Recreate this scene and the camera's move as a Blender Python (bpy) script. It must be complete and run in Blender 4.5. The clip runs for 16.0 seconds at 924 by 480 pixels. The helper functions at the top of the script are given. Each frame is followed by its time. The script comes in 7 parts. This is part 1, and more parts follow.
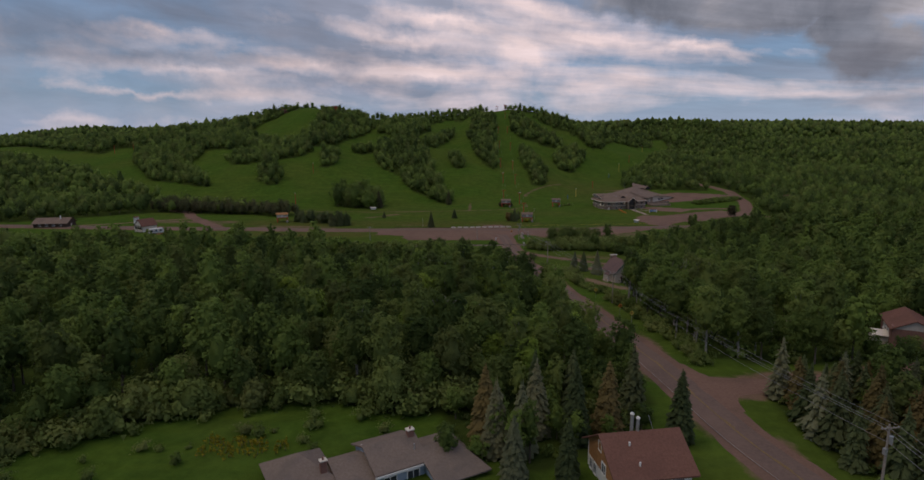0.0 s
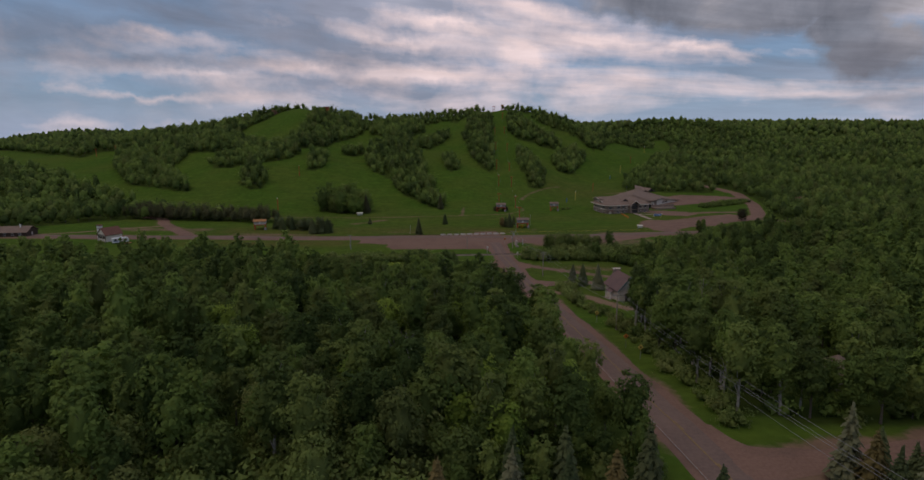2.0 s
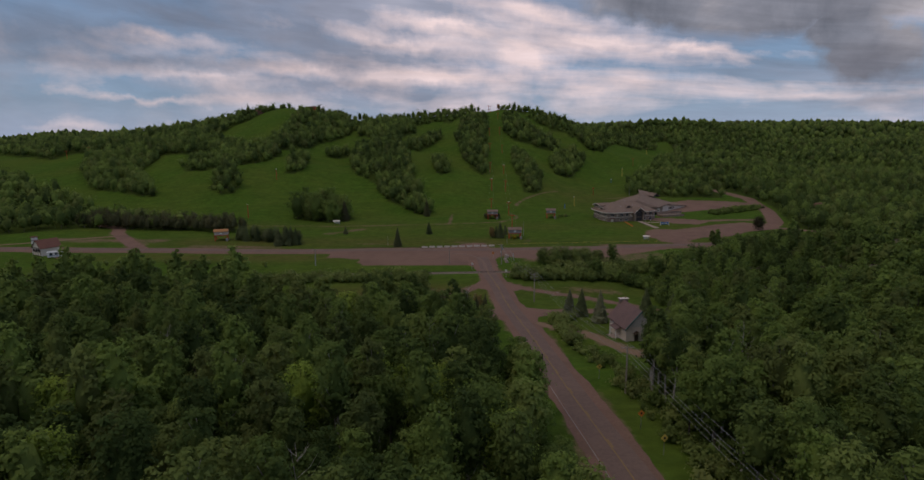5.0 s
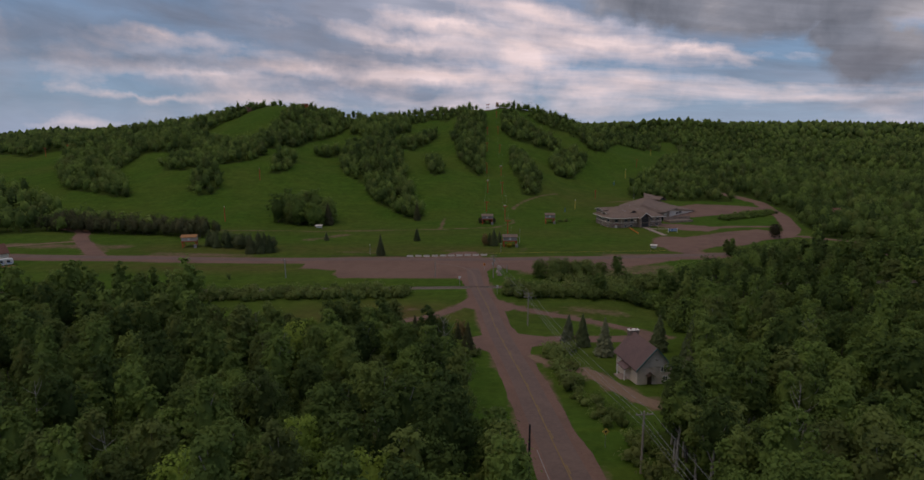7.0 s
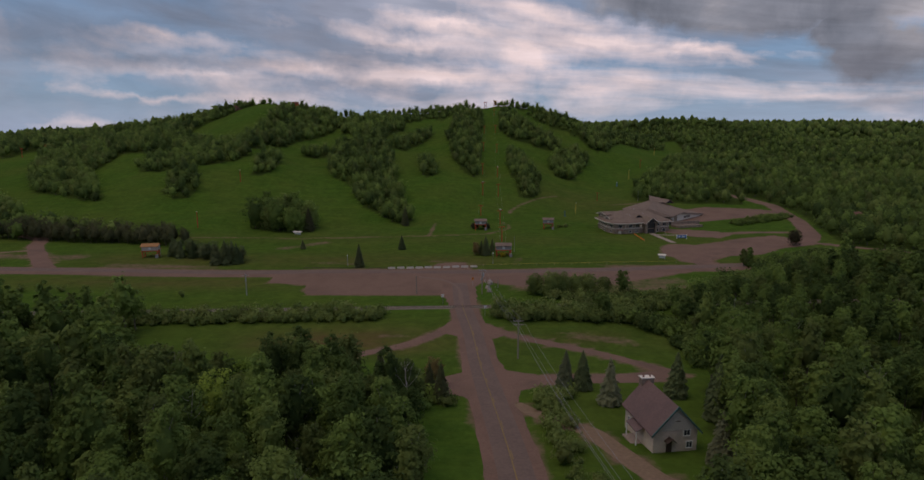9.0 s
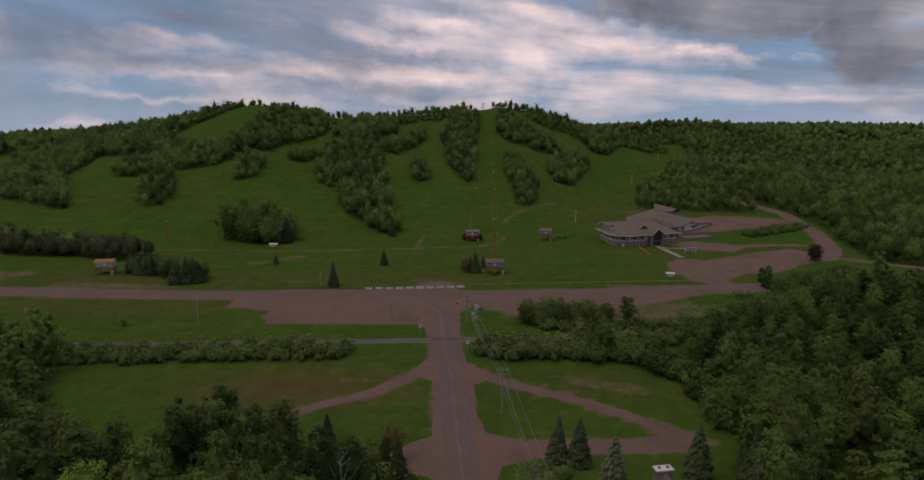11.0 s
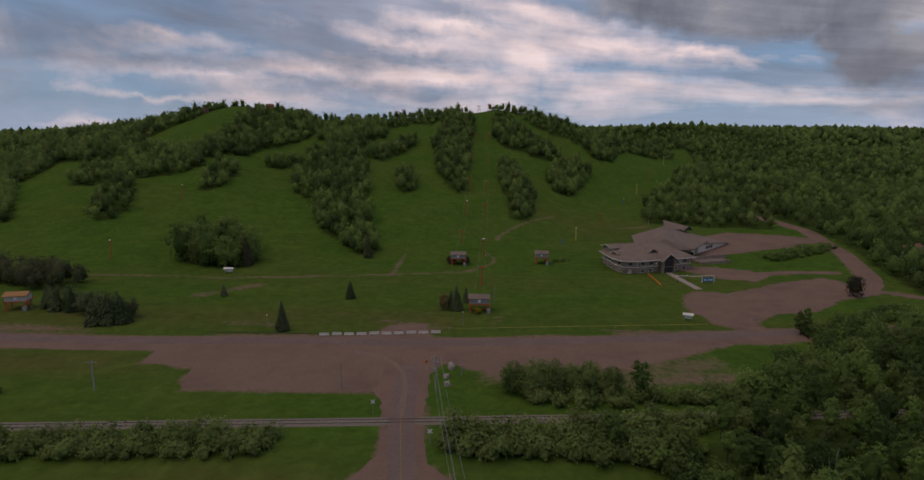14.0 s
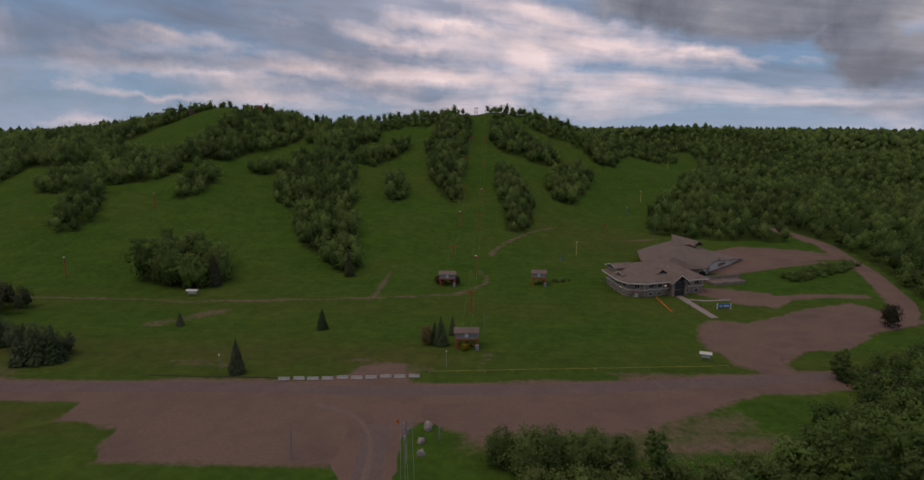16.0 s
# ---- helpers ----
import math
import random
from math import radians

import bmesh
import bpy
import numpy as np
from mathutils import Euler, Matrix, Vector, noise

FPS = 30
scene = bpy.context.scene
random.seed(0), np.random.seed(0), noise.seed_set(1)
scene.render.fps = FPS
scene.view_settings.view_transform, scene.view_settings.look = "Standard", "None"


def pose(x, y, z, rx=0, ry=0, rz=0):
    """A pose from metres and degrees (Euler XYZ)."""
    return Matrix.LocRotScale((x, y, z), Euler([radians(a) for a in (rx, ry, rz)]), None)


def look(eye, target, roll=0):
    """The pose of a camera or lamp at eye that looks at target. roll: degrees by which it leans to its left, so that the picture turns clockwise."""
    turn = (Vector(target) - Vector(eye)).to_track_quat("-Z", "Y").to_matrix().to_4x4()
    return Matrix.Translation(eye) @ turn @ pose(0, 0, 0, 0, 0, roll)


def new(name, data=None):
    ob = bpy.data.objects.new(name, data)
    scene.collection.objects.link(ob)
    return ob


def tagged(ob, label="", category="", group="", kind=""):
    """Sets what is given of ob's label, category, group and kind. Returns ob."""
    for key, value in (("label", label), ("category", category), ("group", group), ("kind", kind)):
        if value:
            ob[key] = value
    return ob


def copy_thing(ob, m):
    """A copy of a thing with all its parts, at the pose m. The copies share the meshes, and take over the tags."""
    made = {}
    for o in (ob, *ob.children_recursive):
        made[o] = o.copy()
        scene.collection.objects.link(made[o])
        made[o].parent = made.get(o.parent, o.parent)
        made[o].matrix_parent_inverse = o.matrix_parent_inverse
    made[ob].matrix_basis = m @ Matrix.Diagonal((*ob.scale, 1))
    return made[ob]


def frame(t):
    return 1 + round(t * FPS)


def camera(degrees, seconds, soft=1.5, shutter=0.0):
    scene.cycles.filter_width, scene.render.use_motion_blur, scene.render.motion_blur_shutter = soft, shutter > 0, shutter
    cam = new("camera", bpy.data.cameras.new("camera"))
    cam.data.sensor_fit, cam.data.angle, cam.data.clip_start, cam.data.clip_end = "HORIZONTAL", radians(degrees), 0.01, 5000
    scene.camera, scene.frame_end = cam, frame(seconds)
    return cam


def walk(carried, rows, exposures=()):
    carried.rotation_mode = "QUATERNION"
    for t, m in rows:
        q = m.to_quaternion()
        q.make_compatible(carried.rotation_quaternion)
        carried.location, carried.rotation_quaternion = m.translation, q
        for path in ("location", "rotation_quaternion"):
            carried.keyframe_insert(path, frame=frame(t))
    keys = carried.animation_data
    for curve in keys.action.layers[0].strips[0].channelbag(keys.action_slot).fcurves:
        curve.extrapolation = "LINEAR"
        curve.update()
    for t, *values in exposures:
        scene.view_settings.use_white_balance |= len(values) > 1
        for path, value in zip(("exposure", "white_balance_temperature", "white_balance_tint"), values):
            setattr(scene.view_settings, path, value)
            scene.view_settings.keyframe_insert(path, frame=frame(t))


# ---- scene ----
cam = camera(75.9, 16.0)
PATH = [
    (0, (-33.225, -260.977, 57.699), (-33.265, -259.01, 57.34), 0.0),
    (0.5, (-32.111, -254.332, 57.391), (-32.147, -252.364, 57.034), 0.0),
    (1, (-30.612, -247.735, 57.117), (-30.652, -245.767, 56.76), 0.0),
    (1.5, (-29.085, -240.989, 56.69), (-29.128, -239.021, 56.335), -0.1),
    (2, (-27.706, -234.365, 56.447), (-27.749, -232.397, 56.094), -0.3),
    (3, (-25.543, -221.503, 55.921), (-25.587, -219.534, 55.57), -0.3),
    (3.5, (-24.597, -215.162, 55.781), (-24.639, -213.193, 55.429), -0.2),
    (4, (-23.418, -208.96, 55.693), (-23.46, -206.991, 55.344), -0.3),
    (6.5, (-16.518, -175.704, 54.742), (-16.565, -173.734, 54.395), -0.2),
    (7, (-15.724, -168.65, 54.629), (-15.77, -166.681, 54.281), -0.0),
    (8, (-13.36, -154.523, 54.416), (-13.408, -152.554, 54.067), -0.1),
    (9, (-10.547, -141.053, 54.064), (-10.598, -139.085, 53.715), -0.1),
    (11.5, (-4.185, -108.544, 56.123), (-4.241, -106.575, 55.779), -0.0),
    (12.5, (-1.928, -95.228, 57.223), (-1.984, -93.258, 56.88), 0.0),
    (13.5, (0.106, -82.107, 58.657), (0.05, -80.137, 58.314), 0.2),
    (14.5, (2.025, -68.858, 60.524), (1.966, -66.889, 60.179), 0.4),
    (15, (2.86, -62.17, 61.176), (2.802, -60.201, 60.833), 0.4),
    (16, (4.857, -49.313, 62.969), (4.798, -47.343, 62.625), 0.5),
]
walk(cam, [(t, look(eye, target, roll)) for t, eye, target, roll in PATH], [(0, -0.12), (16, -0.12)])

# ---------- sky, light ----------
SUN_EL, SUN_AZ = radians(64), radians(-110)
world = bpy.data.worlds.new("dusk_sky")
scene.world = world
world.use_nodes = True


class Net:
    """Small helper to write node trees in one line a node."""

    def __init__(self, tree):
        self.t = tree
        tree.nodes.clear()

    def add(self, kind, ins=None, **props):
        n = self.t.nodes.new(kind)
        if "operation" in props:
            n.operation, n.use_clamp = props["operation"], props.get("use_clamp", False)
        if "data_type" in props:
            n.data_type, n.blend_type = props["data_type"], props["blend_type"]
        if "attribute_name" in props:
            n.attribute_name = props["attribute_name"]
        for k, v in (ins or {}).items():
            s = n.inputs[k]
            if isinstance(v, bpy.types.NodeSocket):
                self.t.links.new(v, s)
            else:
                s.default_value = v
        return n

    def math(self, op, a, b=0.0, clamp=False):
        return self.add("ShaderNodeMath", {0: a, 1: b}, operation=op, use_clamp=clamp).outputs[0]

    def mix(self, f, a, b, blend="MIX"):
        n = self.add("ShaderNodeMix", {0: f, 6: a, 7: b}, data_type="RGBA", blend_type=blend)
        return n.outputs[2]

    def ramp(self, f, stops):
        n = self.add("ShaderNodeValToRGB", {0: f})
        e = n.color_ramp.elements
        while len(e) < len(stops):
            e.new(0.5)
        for el, (pos, c) in zip(e, stops):
            el.position, el.color = pos, (c if len(c) == 4 else (*c, 1)) if isinstance(c, tuple) else (c, c, c, 1)
        return n.outputs[0]

    def noise(self, vec, scale, detail=4.0, rough=0.55, dist=0.0):
        n = self.add("ShaderNodeTexNoise", {"Scale": scale, "Detail": detail, "Roughness": rough, "Distortion": dist})
        if vec is not None:
            self.t.links.new(vec, n.inputs["Vector"])
        return n.outputs[0]


def sky_nodes():
    n = Net(world.node_tree)
    sky = n.add("ShaderNodeTexSky")
    sky.sky_type, sky.sun_disc, sky.sun_elevation, sky.sun_rotation, sky.altitude = "NISHITA", False, SUN_EL, SUN_AZ, 400.0
    gen = n.add("ShaderNodeTexCoord").outputs["Generated"]
    x, y, z = n.add("ShaderNodeSeparateXYZ", {0: gen}).outputs
    up = n.math("ABSOLUTE", z)
    # the cloud deck is drawn out into long level bands that sink a little to the east
    front = n.math("MAXIMUM", y, 0.05)
    az0, el0 = n.math("DIVIDE", x, front), n.math("DIVIDE", z, front)
    tilted = n.math("ADD", el0, n.math("MULTIPLY", n.math("MULTIPLY", az0, el0), 0.6))
    p = n.add("ShaderNodeCombineXYZ", {0: n.math("MULTIPLY", az0, 1.7), 1: n.math("MULTIPLY", tilted, 7.0), 2: 0.0}).outputs[0]
    q = n.add("ShaderNodeVectorMath", {0: p, 1: (7.3, 3.1, 1.7)}).outputs[0]
    warp = n.math("MULTIPLY", n.math("SUBTRACT", n.noise(gen, 9.0, 5.0, 0.6), 0.5), 0.20)
    warp2 = n.math("MULTIPLY", n.math("SUBTRACT", n.noise(n.add("ShaderNodeVectorMath", {0: gen, 1: (3.1, 1.7, 5.2)}).outputs[0], 11.0, 6.0, 0.6), 0.5), 0.065)
    az, el = n.math("ADD", az0, warp), n.math("ADD", el0, warp2)

    def spot(cx, cy, rx, ry, tilt=0.0):
        """Distance from a cloud's middle, in its own radii."""
        dx = n.math("SUBTRACT", az, cx)
        dy = n.math("ADD", n.math("SUBTRACT", el, cy), n.math("MULTIPLY", dx, tilt))
        dx, dy = n.math("DIVIDE", dx, rx), n.math("DIVIDE", dy, ry)
        return n.math("SQRT", n.math("ADD", n.math("MULTIPLY", dx, dx), n.math("MULTIPLY", dy, dy)))

    def nearest(spots):
        d = spot(*spots[0])
        for k in spots[1:]:
            d = n.math("MINIMUM", d, spot(*k))
        return d

    deck = n.noise(p, 1.25, 5.0, 0.5, 0.35)
    wisps = n.noise(q, 2.3, 7.0, 0.55, 0.35)
    gaps = n.noise(q, 1.35, 5.0, 0.5, 0.3)
    blue = n.mix(0.65, n.mix(1.0, sky.outputs[0], (0.075, 0.075, 0.075, 1), "MULTIPLY"), (0.20, 0.33, 0.55, 1))
    grey = n.ramp(deck, [(0.34, (0.225, 0.245, 0.32)), (0.50, (0.335, 0.355, 0.455)), (0.60, (0.44, 0.44, 0.53)), (0.74, (0.60, 0.55, 0.61))])
    col = n.mix(n.ramp(gaps, [(0.42, 0.15), (0.60, 0.95)]), blue, grey)
    # evening light on the upper sides of the clouds, strongest in one part of the north
    lit = n.math("ADD", n.math("MULTIPLY", wisps, 0.62), n.math("MULTIPLY", deck, 0.38))
    billow = n.noise(gen, 17.0, 6.0, 0.6, 0.4)
    lit = n.math("ADD", lit, n.math("MULTIPLY", n.math("SUBTRACT", billow, 0.5), 0.22))
    lit = n.math("ADD", lit, n.ramp(spot(0.12, 0.10, 0.55, 0.13), [(0.0, 0.11), (1.0, 0.0)]))
    streaks = nearest([(-0.515, 0.163, 0.07, 0.010, 0.12), (-0.466, 0.100, 0.09, 0.011, 0.10), (-0.29, 0.106, 0.11, 0.010, 0.10), (-0.107, 0.148, 0.12, 0.012, 0.16), (-0.04, 0.176, 0.08, 0.011, 0.2),
                       (0.083, 0.122, 0.050, 0.018, 0.05), (0.20, 0.153, 0.065, 0.020, 0.1), (0.13, 0.185, 0.11, 0.018, 0.25), (0.36, 0.132, 0.12, 0.009, 0.05), (-0.72, 0.014, 0.16, 0.009, 0.0), (-0.54, 0.064, 0.16, 0.007, 0.04), (-0.10, 0.095, 0.13, 0.010, 0.06)])
    lit = n.math("ADD", lit, n.ramp(n.math("MULTIPLY", streaks, 0.5), [(0.0, 0.20), (0.38, 0.09), (0.95, 0.0)]))
    col = n.mix(n.ramp(n.math("ADD", lit, n.math("MINIMUM", n.math("MULTIPLY", az, 0.10), 0.0)), [(0.50, 0.0), (0.75, 0.88)]), col, (0.95, 0.75, 0.74, 1))
    # greyer folds in the north-west
    folds = nearest([(-0.28, 0.145, 0.15, 0.034, 0.35), (-0.66, 0.165, 0.22, 0.036, 0.1), (-0.46, 0.190, 0.18, 0.026, 0.2), (-0.55, 0.125, 0.26, 0.016, 0.05), (0.67, 0.052, 0.12, 0.012, 0.0), (0.72, 0.085, 0.14, 0.022, 0.0)])
    col = n.mix(n.ramp(n.math("MULTIPLY", folds, 0.6), [(0.08, 0.62), (0.85, 0.0)]), col, (0.225, 0.235, 0.30, 1))
    # the heavy grey bank high in the north-east, with a ragged rim and a hanging lobe
    d = nearest([(0.55, 0.235, 0.40, 0.070, 0.05), (0.36, 0.200, 0.22, 0.046, 0.10), (0.655, 0.125, 0.120, 0.046, 0.0), (0.60, 0.165, 0.10, 0.040, 0.0), (0.95, 0.24, 0.35, 0.12, 0.0)])
    bank = n.ramp(n.math("MULTIPLY", d, 0.7), [(0.50, 0.97), (0.72, 0.0)])
    tone = n.ramp(n.noise(gen, 7.5, 6.0, 0.58, 0.3), [(0.34, (0.155, 0.165, 0.205)), (0.55, (0.25, 0.255, 0.305)), (0.70, (0.40, 0.375, 0.41))])
    tone = n.mix(n.ramp(n.math("MULTIPLY", spot(0.735, 0.175, 0.075, 0.050), 0.6), [(0.1, 0.75), (0.9, 0.0)]), tone, (0.50, 0.46, 0.49, 1))
    tone = n.mix(n.ramp(n.math("MULTIPLY", spot(0.635, 0.110, 0.10, 0.030), 0.6), [(0.1, 0.7), (0.9, 0.0)]), tone, (0.165, 0.165, 0.20, 1))
    col = n.mix(bank, col, tone)
    # smaller folds in the cloud, and a greyer west
    fold = n.noise(n.add("ShaderNodeMapping", {"Vector": q, "Scale": (0.9, 1.4, 1.0)}).outputs[0], 4.2, 8.0, 0.6, 0.4)
    shade = n.math("ADD", 0.68, n.math("MULTIPLY", fold, 0.64))
    shade = n.math("MULTIPLY", shade, n.ramp(n.math("ADD", 0.5, n.math("MULTIPLY", az, 0.5)), [(0.1, 0.84), (0.45, 1.0)]))
    col = n.mix(1.0, col, n.add("ShaderNodeCombineColor", {0: shade, 1: shade, 2: shade}).outputs[0], "MULTIPLY")
    # brighter, hazier air along the skyline
    haze = n.ramp(up, [(0.0, 0.6), (0.06, 0.0)])
    col = n.mix(haze, col, n.mix(n.ramp(wisps, [(0.44, 0.0), (0.62, 1.0)]), (0.40, 0.46, 0.62, 1), (0.66, 0.60, 0.67, 1)))
    bg = n.add("ShaderNodeBackground", {"Color": col, "Strength": 1.0})
    n.add("ShaderNodeOutputWorld", {"Surface": bg.outputs[0]})


sky_nodes()
sun = new("sun", bpy.data.lights.new("sun", "SUN"))
sun.data.energy, sun.data.angle, sun.data.color = 0.88, radians(50), (1.0, 0.80, 0.56)
sun.matrix_world = look((0, 0, 300), (-300 * math.sin(SUN_AZ) / math.tan(SUN_EL), -300 * math.cos(SUN_AZ) / math.tan(SUN_EL), 0))


# ---------- materials ----------
def material(name, c1, c2, scale=1.0, rough=0.85, bump=0.0, metal=0.0, c3=None, stain=0.0, stain_scale=0.12, spec=0.06):
    """A surface with grain at one scale and stains at a broader one."""
    m = bpy.data.materials.new(name)
    m.use_nodes = True
    n = Net(m.node_tree)
    vec = n.add("ShaderNodeNewGeometry").outputs["Position"]
    g = n.noise(vec, scale, 6.0, 0.6)
    col = n.mix(n.ramp(g, [(0.3, 0.0), (0.7, 1.0)]), (*c1, 1), (*c2, 1))
    if c3 is not None:
        s = n.noise(vec, stain_scale, 4.0, 0.6, 0.3)
        col = n.mix(n.math("MULTIPLY", n.ramp(s, [(0.45, 0.0), (0.68, 1.0)]), stain), col, (*c3, 1))
    b = n.add("ShaderNodeBsdfPrincipled", {"Base Color": col, "Roughness": rough, "Metallic": metal, "Specular IOR Level": spec})
    if bump:
        bp = n.add("ShaderNodeBump", {"Height": g, "Strength": bump, "Distance": 0.1})
        n.t.links.new(bp.outputs[0], b.inputs["Normal"])
    n.add("ShaderNodeOutputMaterial", {0: b.outputs[0]})
    return m


def leaf_material(name, dark, light, warm, amount=0.34):
    """Foliage: shade by leaf, by tree and by stand."""
    m = bpy.data.materials.new(name)
    m.use_nodes = True
    n = Net(m.node_tree)
    geo = n.add("ShaderNodeNewGeometry")
    info = n.add("ShaderNodeObjectInfo")
    stand = n.noise(geo.outputs["Position"], 0.07, 4.0, 0.65)
    tone = n.add("ShaderNodeAttribute", attribute_name="tone").outputs["Fac"]
    tone = n.math("FRACT", n.math("ADD", tone, info.outputs["Random"]))
    mixf = n.math("ADD", n.math("MULTIPLY", stand, 0.7), n.math("MULTIPLY", tone, 0.95))
    mixf = n.math("ADD", mixf, n.math("MULTIPLY", geo.outputs["Random Per Island"], 0.18))
    wide = n.noise(geo.outputs["Position"], 0.012, 3.0, 0.6)
    mixf = n.math("ADD", mixf, n.math("MULTIPLY", n.math("SUBTRACT", wide, 0.5), 1.1))
    col = n.ramp(n.math("MULTIPLY", mixf, 0.6), [(0.28, dark), (0.86, light)])
    fleck = n.noise(geo.outputs["Position"], 1.3, 4.0, 0.7)
    hsv = n.add("ShaderNodeHueSaturation", {"Color": col, "Value": n.math("ADD", 0.72, n.math("MULTIPLY", fleck, 0.56))})
    col = hsv.outputs[0]
    hue = n.math("FRACT", n.math("MULTIPLY", tone, 7.31))
    col = n.mix(n.math("MULTIPLY", n.ramp(hue, [(0.60, 0.0), (0.95, 1.0)]), amount), col, (*warm, 1))
    b = n.add("ShaderNodeBsdfPrincipled", {"Base Color": col, "Roughness": 0.8, "Specular IOR Level": 0.05})
    bp = n.add("ShaderNodeBump", {"Height": n.noise(geo.outputs["Position"], 1.4, 5.0, 0.75), "Strength": 0.4, "Distance": 0.35})
    n.t.links.new(bp.outputs[0], b.inputs["Normal"])
    tr = n.add("ShaderNodeBsdfTranslucent", {"Color": col})
    mx = n.add("ShaderNodeMixShader", {0: 0.46, 1: b.outputs[0], 2: tr.outputs[0]})
    n.add("ShaderNodeOutputMaterial", {0: mx.outputs[0]})
    return m


M_LEAF = leaf_material("broadleaf_foliage", (0.068, 0.103, 0.031), (0.208, 0.288, 0.069), (0.23, 0.235, 0.083))
M_LIME = leaf_material("young_bright_foliage", (0.160, 0.235, 0.040), (0.330, 0.430, 0.080), (0.32, 0.38, 0.07))
M_BUSH = leaf_material("shrub_foliage", (0.118, 0.160, 0.046), (0.232, 0.285, 0.085), (0.26, 0.25, 0.10))
M_SPRUCE = leaf_material("spruce_needles", (0.070, 0.096, 0.042), (0.150, 0.182, 0.080), (0.16, 0.155, 0.08))
M_BLUE = leaf_material("blue_spruce_needles", (0.130, 0.150, 0.085), (0.265, 0.275, 0.160), (0.28, 0.24, 0.13))
M_RUST = leaf_material("rusty_spruce_needles", (0.140, 0.120, 0.050), (0.270, 0.205, 0.085), (0.26, 0.16, 0.07))
M_PINE = leaf_material("dark_pine_needles", (0.066, 0.074, 0.036), (0.125, 0.132, 0.060), (0.14, 0.115, 0.07))
M_MAPLE = leaf_material("bronze_leaves", (0.040, 0.038, 0.026), (0.070, 0.062, 0.036), (0.07, 0.05, 0.03))
M_FLOWER = leaf_material("yellow_blossom", (0.20, 0.17, 0.02), (0.38, 0.32, 0.03), (0.4, 0.3, 0.03))
M_BARK = material("bark", (0.075, 0.062, 0.05), (0.15, 0.13, 0.105), 4.0, 0.95, 0.6)
M_BIRCH = material("pale_birch_bark", (0.26, 0.24, 0.21), (0.43, 0.40, 0.365), 3.0, 0.9, 0.3, c3=(0.08, 0.07, 0.06), stain=0.7, stain_scale=1.2)
M_ASPHALT = material("worn_asphalt", (0.136, 0.095, 0.081), (0.178, 0.124, 0.105), 1.7, 0.92, 0.15, c3=(0.205, 0.138, 0.112), stain=0.5, stain_scale=0.16)
M_GRAVEL = material("red_gravel", (0.166, 0.100, 0.077), (0.220, 0.134, 0.103), 2.3, 0.97, 0.12, c3=(0.125, 0.085, 0.066), stain=0.6, stain_scale=0.09)
M_LOT = material("dusty_gravel_lot", (0.172, 0.106, 0.080), (0.212, 0.132, 0.100), 1.3, 0.97, 0.08, c3=(0.135, 0.086, 0.066), stain=0.7, stain_scale=0.06)
M_PATH = material("trodden_dirt", (0.17, 0.115, 0.078), (0.25, 0.165, 0.11), 1.8, 0.97, 0.3)
M_TRACK = material("dusty_wheel_track", (0.172, 0.116, 0.094), (0.215, 0.145, 0.116), 1.5, 0.95, 0.1)
M_CONCRETE = material("pale_concrete", (0.27, 0.205, 0.18), (0.35, 0.275, 0.24), 2.0, 0.9, 0.1)
M_YELLOW = material("worn_yellow_line", (0.32, 0.21, 0.06), (0.20, 0.14, 0.085), 1.2, 0.9)
M_WHITELINE = material("worn_white_line", (0.36, 0.33, 0.31), (0.2, 0.17, 0.16), 2.5, 0.9)
M_BALLAST = material("rail_ballast", (0.15, 0.12, 0.095), (0.235, 0.19, 0.152), 5.0, 0.97, 0.5)
M_TIE = material("old_sleeper", (0.16, 0.13, 0.105), (0.30, 0.255, 0.21), 2.0, 0.95)
M_RAIL = material("dull_steel", (0.07, 0.055, 0.045), (0.11, 0.085, 0.07), 2.0, 0.6, metal=0.3)


